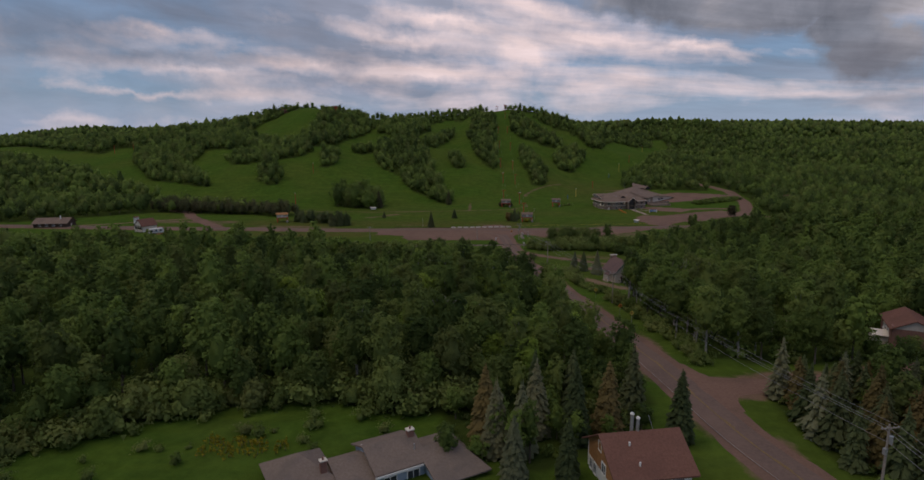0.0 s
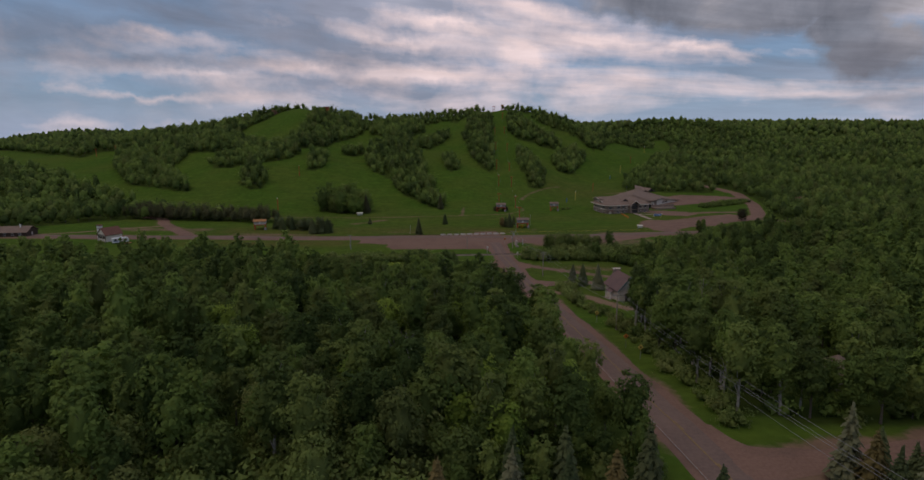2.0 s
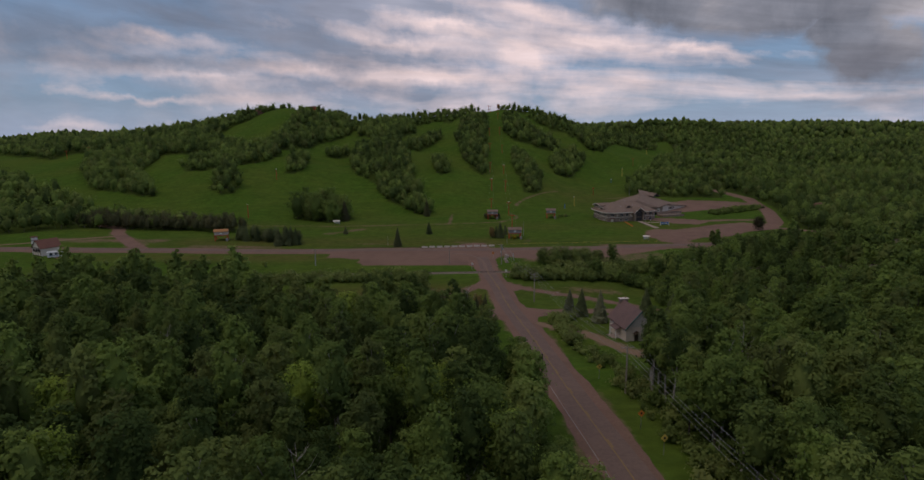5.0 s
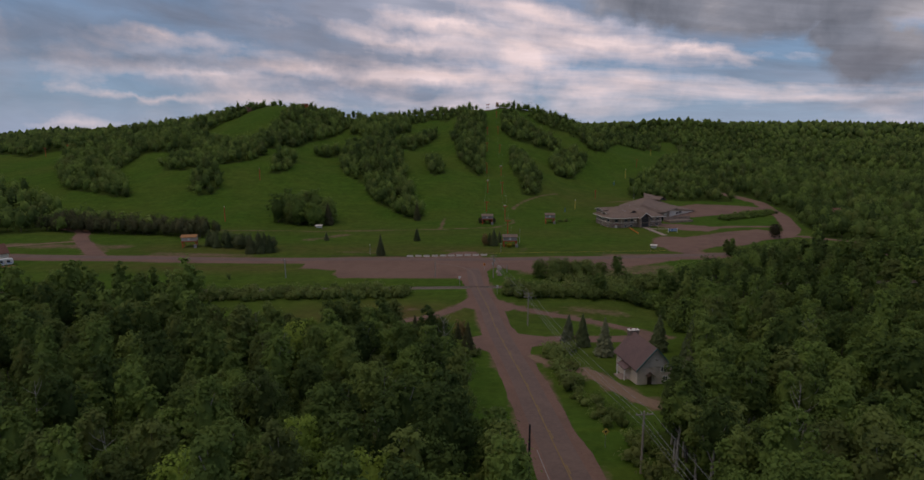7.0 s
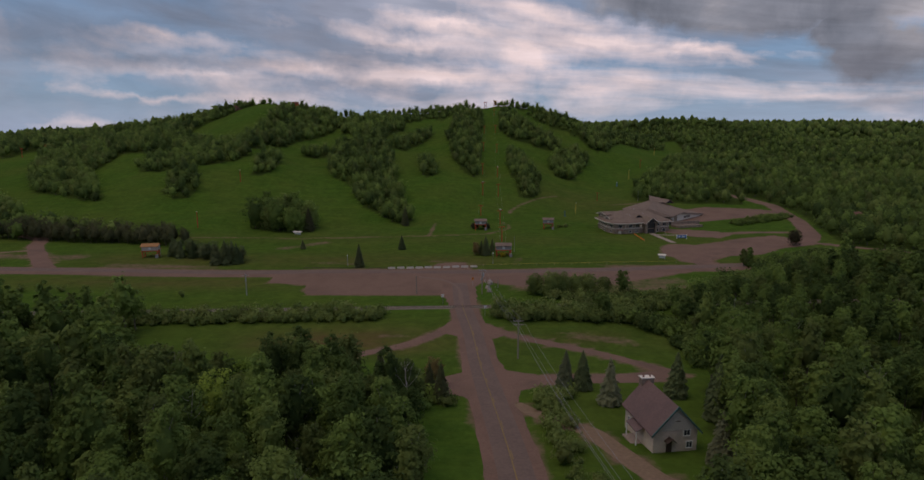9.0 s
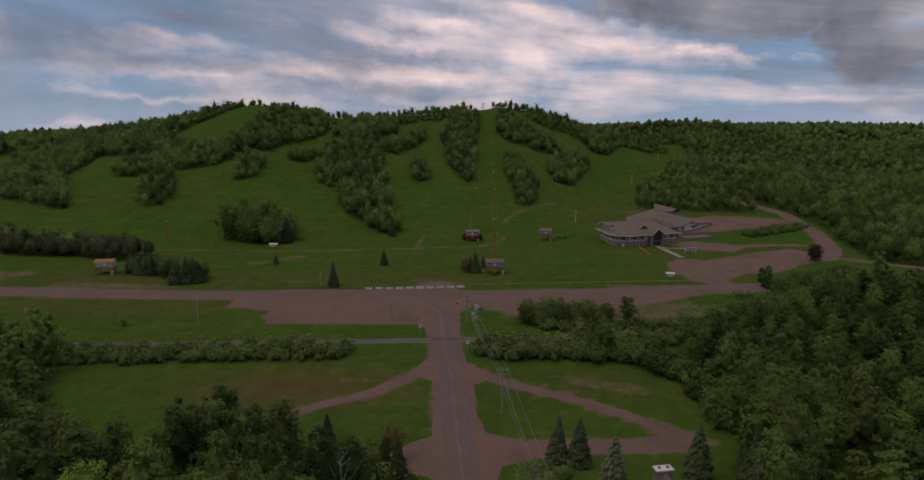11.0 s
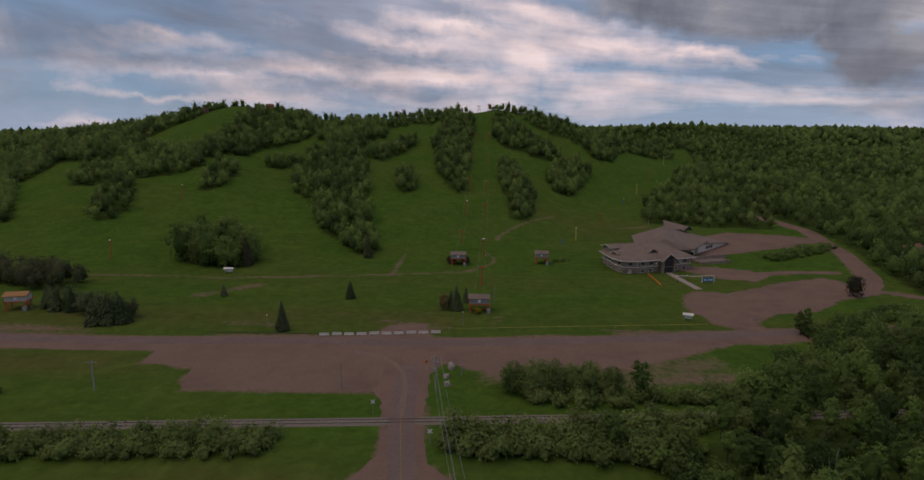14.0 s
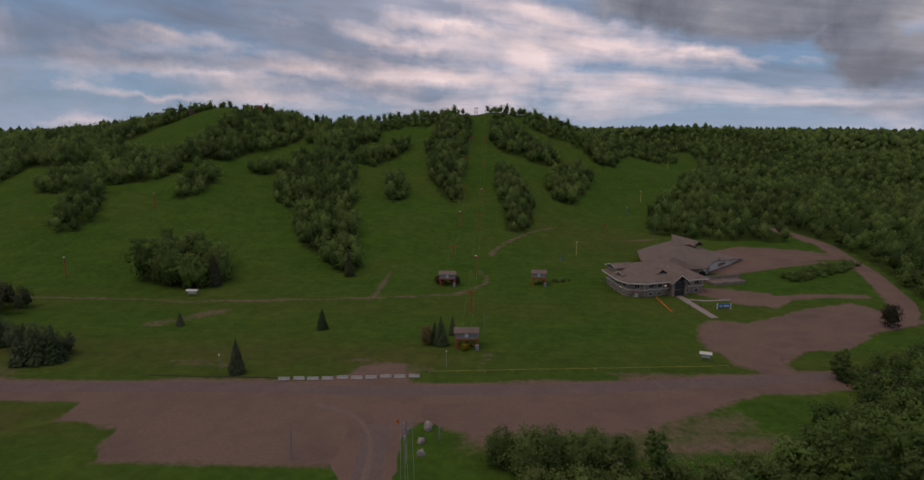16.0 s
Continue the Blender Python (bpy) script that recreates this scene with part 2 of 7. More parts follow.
def ground_material():
    m = bpy.data.materials.new("meadow_and_forest_floor")
    m.use_nodes = True
    n = Net(m.node_tree)
    pos = n.add("ShaderNodeNewGeometry").outputs["Position"]
    dirt = n.add("ShaderNodeAttribute", attribute_name="dirt").outputs["Fac"]
    wood = n.add("ShaderNodeAttribute", attribute_name="wood").outputs["Fac"]
    fine = n.noise(pos, 0.55, 8.0, 0.65)
    mid = n.noise(pos, 0.085, 5.0, 0.6, 0.4)
    wide = n.noise(pos, 0.018, 4.0, 0.55, 0.3)
    dry = n.add("ShaderNodeAttribute", attribute_name="dry").outputs["Fac"]
    grass = n.mix(n.ramp(fine, [(0.3, 0.0), (0.7, 1.0)]), (0.036, 0.076, 0.011, 1), (0.070, 0.124, 0.018, 1))
    grass = n.mix(n.math("MULTIPLY", n.ramp(mid, [(0.42, 0.0), (0.7, 1.0)]), 0.6), grass, (0.080, 0.134, 0.019, 1))
    grass = n.mix(n.math("MULTIPLY", n.ramp(wide, [(0.42, 0.0), (0.66, 1.0)]), 0.45), grass, (0.098, 0.112, 0.024, 1))
    grass = n.mix(n.math("MULTIPLY", dry, n.ramp(mid, [(0.25, 0.35), (0.65, 1.0)])), grass, (0.118, 0.084, 0.034, 1))
    streak = n.add("ShaderNodeMapping", {"Vector": pos, "Scale": (0.05, 0.35, 0.05)}).outputs[0]
    grass = n.mix(n.math("MULTIPLY", n.ramp(n.noise(streak, 1.0, 5.0, 0.6), [(0.45, 0.0), (0.7, 1.0)]), 0.35), grass, (0.098, 0.138, 0.017, 1))
    patch = n.noise(pos, 0.22, 6.0, 0.7, 0.5)
    grass = n.add("ShaderNodeHueSaturation", {"Color": grass, "Value": n.math("ADD", 0.45, n.math("MULTIPLY", patch, 0.94))}).outputs[0]
    soil = n.mix(n.ramp(fine, [(0.3, 0.0), (0.7, 1.0)]), (0.145, 0.096, 0.066, 1), (0.212, 0.138, 0.094, 1))
    edge = n.math("ADD", dirt, n.math("MULTIPLY", n.math("SUBTRACT", mid, 0.5), 0.9))
    edge = n.math("ADD", edge, n.math("MULTIPLY", n.math("SUBTRACT", fine, 0.5), 0.8))
    col = n.mix(n.ramp(edge, [(0.38, 0.0), (0.85, 1.0)]), grass, soil)
    litter = n.mix(fine, (0.032, 0.046, 0.010, 1), (0.052, 0.075, 0.016, 1))
    col = n.mix(n.ramp(wood, [(0.3, 0.0), (0.8, 1.0)]), col, litter)
    b = n.add("ShaderNodeBsdfPrincipled", {"Base Color": col, "Roughness": 0.97, "Specular IOR Level": 0.01})
    bp = n.add("ShaderNodeBump", {"Height": n.noise(pos, 1.6, 6.0, 0.7), "Strength": 0.6, "Distance": 0.25})
    n.t.links.new(bp.outputs[0], b.inputs["Normal"])
    n.add("ShaderNodeOutputMaterial", {0: b.outputs[0]})
    return m


M_GROUND = ground_material()


# ---------- the lie of the land ----------
def smooth(u):
    u = np.clip(u, 0.0, 1.0)
    return u * u * (3 - 2 * u)

def wave(x, y, s, k):
    """Broad, smooth unevenness of the land."""
    return (np.sin(x / s + 1.7 * k) * np.cos(y / (s * 1.13) - 0.9 * k)
            + 0.5 * np.sin((x + y) / (s * 0.61) + k) + 0.4 * np.cos((x - 1.4 * y) / (s * 0.83) + 2.3 * k))

def distance(x, y, line):
    """Distance of the points x, y from the line."""
    x, y = np.asarray(x, float), np.asarray(y, float)
    best = np.full(x.shape, 1e9)
    for (ax, ay), (bx, by) in zip(line, line[1:]):
        u = np.clip(((x - ax) * (bx - ax) + (y - ay) * (by - ay)) / max((bx - ax) ** 2 + (by - ay) ** 2, 1e-9), 0, 1)
        best = np.minimum(best, np.hypot(x - ax - u * (bx - ax), y - ay - u * (by - ay)))
    return best


# spurs that run down from the crest: line on the plan, height, half-width
SPURS = [([(-128, 540), (-112, 440), (-96, 360), (-72, 280), (-60, 235)], 6.0, 34.0), ([(-20, 600), (-24, 480), (-16, 380)], 4.5, 24.0), ([(24, 600), (52, 540), (82, 490)], 5.0, 26.0),
         ([(60, 640), (110, 580), (136, 520)], 5.5, 28.0), ([(-262, 560), (-232, 470), (-196, 380), (-180, 320)], 5.0, 34.0), ([(24, 430), (22, 330)], 3.0, 20.0),
         ([(-330, 420), (-262, 330), (-224, 262)], 4.5, 34.0)]
# hollows that the ski runs follow
HOLLOWS = [([(-138, 360), (-140, 400), (-172, 470), (-150, 560)], 4.0, 28.0), ([(2, 610), (2, 480), (4, 360)], 3.0, 16.0), ([(-64, 600), (-60, 480), (-50, 390)], 2.0, 24.0),
           ([(150, 640), (140, 540), (120, 440), (90, 350)], 5.0, 36.0), ([(-300, 480), (-270, 400)], 3.0, 24.0)]


def height(x, y):
    """Height of the land in metres at x, y (numbers or arrays)."""
    x, y = np.asarray(x, float), np.asarray(y, float)
    # valley floor and the bank that climbs towards the houses
    z = np.interp(y, [-400, -185, -150, -118, -86, -60, -42, -15, 5, 28, 60, 160, 240],
                  [15.5, 13.3, 13.2, 10.8, 7.6, 5.0, 3.4, 0.9, -0.4, 0.0, 0.0, 0.2, 0.8])
    # ski hill
    crest = np.interp(x, [-900, -600, -410, -335, -302, -262, -215, -190, -173, -130, -88, -40, 15, 60, 103, 145, 200, 260],
                      [22, 42, 62, 74, 81, 86, 84, 78, 75, 75, 78, 84, 89, 79, 72, 60, 47, 36])
    y0 = np.interp(x, [-400, -170, -60, 40, 110, 170, 260], [190, 172, 208, 228, 262, 300, 340])
    yc = np.interp(x, [-500, -250, -60, 30, 150, 300], [590, 572, 615, 620, 650, 800])
    p = np.interp(x, [-250, -170, -40, 20, 70], [1.0, 0.98, 1.0, 1.2, 1.45])
    u = np.clip((y - y0) / (yc - y0), 0.0, 1.0)
    u = np.sqrt(u * u + 0.0025) - 0.05 * (1 - u)
    hill = crest * np.minimum(u, 1.0) ** p * (1 - 0.22 * smooth((y - yc) / 700.0))
    hill = hill + 1.2 * smooth(u * 4) * wave(x, y, 34.0, 1) * (1 - smooth((y - yc) / 200.0))
    for line, h, w in SPURS:
        hill = hill + h * np.exp(-(distance(x, y, line) / w) ** 2) * smooth(u * 3.5)
    for line, h, w in HOLLOWS:
        hill = hill - h * np.exp(-(distance(x, y, line) / w) ** 2) * smooth(u * 3.5)
    # wooded upland behind and to the east, in rounded knolls
    up = 79 * np.clip((y - 250) / 1500.0, 0, 1) * smooth((x + 500) / 500.0)
    up = up + 9.0 * smooth((y - 330) / 300.0) * wave(x, y, 95.0, 2) * (1 - 0.6 * smooth((y - 1200) / 500.0))
    up = up + 12 * np.exp(-((x - 790) / 220.0) ** 2 - ((y - 1400) / 200.0) ** 2)
    up = up + 34 * np.exp(-((x - 335) / 150.0) ** 2 - ((y - 1010) / 130.0) ** 2)
    far = 46 * np.exp(-((x + 960) / 330.0) ** 2 - ((y - 1260) / 260.0) ** 2)
    far = far + 18 * smooth((y - 700) / 900.0) * smooth((-x - 300) / 400.0)
    z = z + np.maximum(hill, np.maximum(up, far))
    return z


def inside(x, y, pts):
    """Which of the points x, y lie in the polygon pts."""
    x, y = np.asarray(x, float), np.asarray(y, float)
    res = np.zeros(x.shape, bool)
    for (ax, ay), (bx, by) in zip(pts, pts[1:] + pts[:1]):
        if ay != by:
            res ^= ((ay > y) != (by > y)) & (x < (bx - ax) * (y - ay) / (by - ay) + ax)
    return res


def curve(pts, step=2.0):
    """A smooth line through the points, with an equal step."""
    p = np.array(pts, float)
    q = np.vstack([2 * p[0] - p[1], p, 2 * p[-1] - p[-2]])
    out = []
    for i in range(1, len(q) - 2):
        k = max(2, int(np.hypot(*(q[i + 1] - q[i])[:2]) / step))
        for s in np.arange(k) / k:
            out.append(0.5 * (2 * q[i] + (q[i + 1] - q[i - 1]) * s + (2 * q[i - 1] - 5 * q[i] + 4 * q[i + 1] - q[i + 2]) * s ** 2
                              + (3 * q[i] - q[i - 1] - 3 * q[i + 1] + q[i + 2]) * s ** 3))
    out.append(p[-1])
    return np.array(out)


# plan of the roads: centre line (x, y)
ROAD = [(14, -225), (11.5, -200), (6.9, -180), (4.2, -162), (1.8, -145), (0.2, -126), (-1.2, -110), (-2.4, -96), (-3.7, -78), (-5.2, -55), (-7.5, -30), (-9.6, -8), (-11.4, 14), (-14.8, 40), (-16.0, 56), (-17.0, 72), (-17.5, 88)]
HIGHWAY = [(-900, 108), (-420, 101), (-236, 91), (-158, 88), (-110, 85.5), (-60, 88), (-16, 88), (34, 92), (78, 99), (130, 106), (260, 116), (700, 140)]
SIDE_ROAD = [(6, -163), (12, -161.5), (22, -160), (34, -158), (60, -150)]
FORK_W = [(-14, 26), (-18.5, 20), (-27, 9.5), (-37, 1.5), (-46, -5), (-58, -11)]
FORK_E = [(-11, 24), (-6.5, 19.5), (4, 12), (18, 3.5), (30, -8), (36, -14)]
DRIVE_W = [(-9, -19), (-14, -20.5), (-19, -24), (-26, -28)]
DRIVE_E = [(-8, -19.5), (-1, -19.5), (9, -17.5), (22, -16.5), (34, -14)]
HOUSE_DRIVE = [(-3, -33), (2, -40), (9, -46), (13, -56), (17, -64), (24, -68)]
LODGE_LOOP = [(90, 101), (86, 112), (96, 128), (120, 142), (146, 152), (166, 172), (180, 205), (191, 235), (197, 262), (203, 292), (200, 316), (190, 352)]
LOWER_DRIVE = [(160, 188), (138, 187), (118, 184), (100, 186), (94, 196)]
UPPER_DRIVE = [(194, 250), (172, 252), (150, 242), (132, 232), (118, 228)]
EAST_DRIVE = [(150, 152), (160, 156), (172, 146), (190, 132)]
WEST_DRIVE = [(-186, 90), (-205, 112), (-228, 140), (-240, 160), (-258, 172)]
WEST_TRACK = [(-222, 132), (-240, 122), (-262, 108), (-285, 98)]
TRAIL = [(-230, 176), (-181, 168), (-103, 165.5), (-37, 174), (-4, 182), (8, 200), (6, 225)]
TRAIL_UP = [(10.5, 250), (13, 258), (19, 271), (27, 284), (36, 298), (49, 311)]
TRAIL_W = [(-37, 175), (-37, 190), (-35, 218)]
# parking areas
WEST_LOT = [(-90, 82), (-88, 71), (-73.5, 68.5), (-69.6, 55.6), (-45, 56), (-24, 56.2), (-18, 62), (-16, 84)]
CORNER_E = [(-12.5, 66), (-9, 76), (4, 69), (18, 66), (32, 70), (46, 76), (60, 84), (78, 94), (96, 104), (-14, 90)]
LODGE_LOT = [(80, 110), (76, 124), (76, 134), (80, 145), (86, 152.5), (98, 150), (112, 158), (126, 168), (150, 178), (156, 166), (146, 150), (135, 142), (120, 128), (104, 124), (92, 115), (90, 108)]
UPPER_LOT = [(104, 226), (118, 262), (135, 275), (152, 286), (180, 280), (196, 272), (197, 262), (178, 258), (160, 250), (140, 238), (124, 226)]
LOWER_LOT = [(92, 190), (97, 200), (110, 196), (124, 190), (128, 181), (118, 171), (104, 175), (100, 184)]
HIGHWAY_PAD = [(-44, 93.5), (-30, 98), (-26, 106), (-16, 107), (-14, 99), (-12, 93)]
BARE = [((-104, 138), (-88, 154), 5.5), ((4, 66), (62, 76), 8.0), ((-80, 106), (-62, 104), 2.6), ((-36, 14), (-28, 13), 2.5), ((14, 16), (30, 10), 4.5), ((-250, 120), (-190, 115), 9.0),
        ((-165, 100), (-120, 96), 5.0), ((20, 62), (70, 68), 6.0), ((44, 24), (46, 26), 1.6), ((88, 296), (110, 302), 4.0), ((66, 190), (60, 210), 2.0), ((-30, 110), (-8, 104), 2.5), ((8, 118), (6, 104), 2.2), ((60, 104), (40, 103), 1.2)]

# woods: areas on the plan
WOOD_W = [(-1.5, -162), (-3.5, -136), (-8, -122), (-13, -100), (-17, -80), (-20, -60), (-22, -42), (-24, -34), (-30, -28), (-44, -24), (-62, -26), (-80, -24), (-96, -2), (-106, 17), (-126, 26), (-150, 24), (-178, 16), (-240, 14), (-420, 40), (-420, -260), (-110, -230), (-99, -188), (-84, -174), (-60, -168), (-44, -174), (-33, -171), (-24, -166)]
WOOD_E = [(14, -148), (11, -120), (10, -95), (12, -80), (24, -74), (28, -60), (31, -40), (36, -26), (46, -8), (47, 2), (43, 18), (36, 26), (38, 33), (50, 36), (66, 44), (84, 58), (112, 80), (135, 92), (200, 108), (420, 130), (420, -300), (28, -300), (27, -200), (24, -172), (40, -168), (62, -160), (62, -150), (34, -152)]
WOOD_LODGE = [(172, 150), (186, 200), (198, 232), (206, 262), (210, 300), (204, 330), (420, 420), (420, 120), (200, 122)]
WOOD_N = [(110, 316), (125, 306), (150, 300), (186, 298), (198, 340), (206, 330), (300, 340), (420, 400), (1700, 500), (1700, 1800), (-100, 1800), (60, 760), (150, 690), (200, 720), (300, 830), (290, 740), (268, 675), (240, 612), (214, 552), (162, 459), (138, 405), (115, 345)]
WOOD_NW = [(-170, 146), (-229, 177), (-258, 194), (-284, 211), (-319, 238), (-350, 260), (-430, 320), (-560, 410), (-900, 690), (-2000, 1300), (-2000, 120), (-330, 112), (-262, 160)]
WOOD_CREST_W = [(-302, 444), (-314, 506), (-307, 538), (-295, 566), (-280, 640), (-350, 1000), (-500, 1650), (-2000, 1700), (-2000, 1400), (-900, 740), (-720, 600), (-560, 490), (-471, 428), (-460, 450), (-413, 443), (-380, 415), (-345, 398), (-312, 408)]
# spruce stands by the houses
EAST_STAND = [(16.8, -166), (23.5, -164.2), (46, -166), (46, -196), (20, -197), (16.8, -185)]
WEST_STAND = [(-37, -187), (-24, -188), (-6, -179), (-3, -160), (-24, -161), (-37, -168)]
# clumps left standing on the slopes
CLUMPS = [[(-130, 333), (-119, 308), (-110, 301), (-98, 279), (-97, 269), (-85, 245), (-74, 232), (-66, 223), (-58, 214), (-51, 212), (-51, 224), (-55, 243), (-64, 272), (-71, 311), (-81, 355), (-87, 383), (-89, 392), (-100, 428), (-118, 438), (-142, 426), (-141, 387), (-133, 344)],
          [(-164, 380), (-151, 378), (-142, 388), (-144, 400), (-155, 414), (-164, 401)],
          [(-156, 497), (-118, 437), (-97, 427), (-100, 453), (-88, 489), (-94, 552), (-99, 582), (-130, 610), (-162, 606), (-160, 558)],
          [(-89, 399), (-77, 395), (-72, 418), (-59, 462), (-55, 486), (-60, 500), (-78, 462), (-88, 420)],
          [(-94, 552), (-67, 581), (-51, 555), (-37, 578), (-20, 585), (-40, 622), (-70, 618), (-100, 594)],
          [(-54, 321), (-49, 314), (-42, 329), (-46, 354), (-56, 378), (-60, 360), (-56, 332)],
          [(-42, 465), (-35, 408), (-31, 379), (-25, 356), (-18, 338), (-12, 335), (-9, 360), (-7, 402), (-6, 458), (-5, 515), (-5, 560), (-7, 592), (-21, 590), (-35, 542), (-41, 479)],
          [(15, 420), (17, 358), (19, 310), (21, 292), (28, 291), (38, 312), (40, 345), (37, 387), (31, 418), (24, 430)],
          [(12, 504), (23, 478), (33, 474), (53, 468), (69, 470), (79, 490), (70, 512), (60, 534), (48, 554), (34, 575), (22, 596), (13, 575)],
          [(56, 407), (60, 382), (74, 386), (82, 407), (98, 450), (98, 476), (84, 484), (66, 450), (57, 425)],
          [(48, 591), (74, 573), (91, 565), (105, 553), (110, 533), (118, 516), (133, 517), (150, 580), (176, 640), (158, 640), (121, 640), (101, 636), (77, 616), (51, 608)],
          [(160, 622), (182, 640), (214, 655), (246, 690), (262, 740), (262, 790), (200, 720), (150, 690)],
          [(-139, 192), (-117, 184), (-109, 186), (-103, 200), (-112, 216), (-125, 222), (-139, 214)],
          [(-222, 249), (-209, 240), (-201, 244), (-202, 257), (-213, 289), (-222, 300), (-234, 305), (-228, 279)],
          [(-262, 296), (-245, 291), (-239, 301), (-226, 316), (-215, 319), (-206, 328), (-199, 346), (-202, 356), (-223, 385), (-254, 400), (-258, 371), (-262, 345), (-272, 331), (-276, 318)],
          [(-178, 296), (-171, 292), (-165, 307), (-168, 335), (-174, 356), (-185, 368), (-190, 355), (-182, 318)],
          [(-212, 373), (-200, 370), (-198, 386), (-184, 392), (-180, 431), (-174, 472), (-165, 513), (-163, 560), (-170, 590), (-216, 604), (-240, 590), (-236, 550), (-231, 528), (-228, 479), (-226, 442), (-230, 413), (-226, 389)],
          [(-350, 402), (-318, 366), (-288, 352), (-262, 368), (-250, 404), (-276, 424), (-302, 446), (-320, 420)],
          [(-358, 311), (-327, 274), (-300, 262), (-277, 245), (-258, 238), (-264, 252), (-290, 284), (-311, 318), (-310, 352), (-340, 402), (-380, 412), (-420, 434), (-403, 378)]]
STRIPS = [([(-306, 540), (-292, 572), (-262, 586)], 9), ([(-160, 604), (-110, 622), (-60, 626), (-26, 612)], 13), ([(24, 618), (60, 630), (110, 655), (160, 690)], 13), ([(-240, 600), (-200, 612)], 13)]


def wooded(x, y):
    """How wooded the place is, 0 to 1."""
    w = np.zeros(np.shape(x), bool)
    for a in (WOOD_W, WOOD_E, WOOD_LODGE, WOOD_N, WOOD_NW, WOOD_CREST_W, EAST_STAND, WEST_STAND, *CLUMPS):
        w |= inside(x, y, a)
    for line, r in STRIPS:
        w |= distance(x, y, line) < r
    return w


def bare(x, y):
    """How much soil shows, 0 to 1, beside the roads and on worn ground."""
    d = np.zeros(np.shape(x))
    for line, w in ((ROAD, 4.3), (HIGHWAY, 6.5), (SIDE_ROAD, 4.5), (FORK_W, 1.9), (FORK_E, 1.9), (DRIVE_W, 3.2), (DRIVE_E, 3.4), (HOUSE_DRIVE, 2.0), (LODGE_LOOP, 4.5), (LOWER_DRIVE, 3.0), (UPPER_DRIVE, 3.0), (EAST_DRIVE, 2.5), (WEST_DRIVE, 3.5), (WEST_TRACK, 1.5)):
        d = np.maximum(d, 1 - smooth((distance(x, y, line) - w + 0.4) / 1.6))
    for line in (TRAIL, TRAIL_UP, TRAIL_W):
        d = np.maximum(d, 0.75 * (1 - smooth((distance(x, y, line) - 0.6) / 2.4)))
    for a, b, r in BARE:
        d = np.maximum(d, 0.72 * (1 - smooth(distance(x, y, [a, b]) / (1.6 * r))))
    for area in (WEST_LOT, CORNER_E, LODGE_LOT, UPPER_LOT, LOWER_LOT, HIGHWAY_PAD):
        d = np.maximum(d, 1 - smooth((distance(x, y, area + area[:1]) - 0.2) / 1.8))
        d = np.maximum(d, inside(x, y, area) * 1.0)
    return d


def dry(x, y):
    """How yellowed the grass is, 0 to 1."""
    d = 0.6 * np.exp(-((y - 112) / 15.0) ** 2) * (1 - smooth((-x - 160) / 60.0)) * (0.45 + 0.55 * (1 - smooth((x + 12) / 20.0)))
    d = np.maximum(d, 0.35 * np.exp(-((y - 12) / 16.0) ** 2) * (1 - smooth((np.abs(x + 10) - 55) / 25.0)))
    d = np.maximum(d, 0.45 * np.exp(-((x - 80) / 45.0) ** 2 - ((y - 300) / 60.0) ** 2))
    d = np.maximum(d, 1.3 * np.exp(-((x + 46) / 26.0) ** 2 - ((y - 9) / 11.0) ** 2))
    d = np.maximum(d, 0.8 * np.exp(-((x - 18) / 14.0) ** 2 - ((y - 13) / 6.0) ** 2))
    d = np.maximum(d, 0.8 * np.exp(-((x + 130) / 60.0) ** 2 - ((y - 70) / 9.0) ** 2))
    return np.maximum(d, 0.25 * np.exp(-((y - 165) / 16.0) ** 2))


def mesh_object(name, verts, faces, mat, parent=None, smooth_shade=False):
    me = bpy.data.meshes.new(name)
    me.from_pydata([tuple(v) for v in verts], [], [tuple(f) for f in faces])
    me.materials.append(mat)
    if smooth_shade:
        me.shade_smooth()
    ob = new(name, me)
    if parent is not None:
        ob.parent = parent
    return ob


def build_ground():
    def axis(lo, hi, step, end, grow):
        a, b, s = [], [], step
        v = lo
        while v > -end:
            s *= grow
            v -= s
            a.append(v)
        v, s = hi, step
        while v < end:
            s *= grow
            v += s
            b.append(v)
        return np.array(a[::-1] + list(np.arange(lo, hi + 0.1, step)) + b)

    xs, ys = axis(-270, 215, 3.2, 4700, 1.06), axis(-210, 340, 3.2, 4700, 1.04)
    gx, gy = np.meshgrid(xs, ys)
    gz = height(gx, gy)
    nx, ny = len(xs), len(ys)
    i = np.arange(nx * ny).reshape(ny, nx)
    quads = np.stack([i[:-1, :-1], i[:-1, 1:], i[1:, 1:], i[1:, :-1]], -1).reshape(-1, 4)
    me = bpy.data.meshes.new("ground")
    me.vertices.add(nx * ny)
    me.vertices.foreach_set("co", np.stack([gx, gy, gz], -1).ravel())
    me.loops.add(quads.size)
    me.loops.foreach_set("vertex_index", quads.ravel())
    me.polygons.add(len(quads))
    me.polygons.foreach_set("loop_start", np.arange(0, quads.size, 4))
    me.update(calc_edges=True)
    me.shade_smooth()
    me.materials.append(M_GROUND)
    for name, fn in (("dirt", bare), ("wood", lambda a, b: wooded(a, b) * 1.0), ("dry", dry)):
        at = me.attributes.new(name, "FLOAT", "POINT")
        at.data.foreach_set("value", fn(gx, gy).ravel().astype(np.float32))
    ob = new("ground", me)
    return tagged(ob, "grassy valley and green ski slopes with worn soil", "ground", kind="structure")


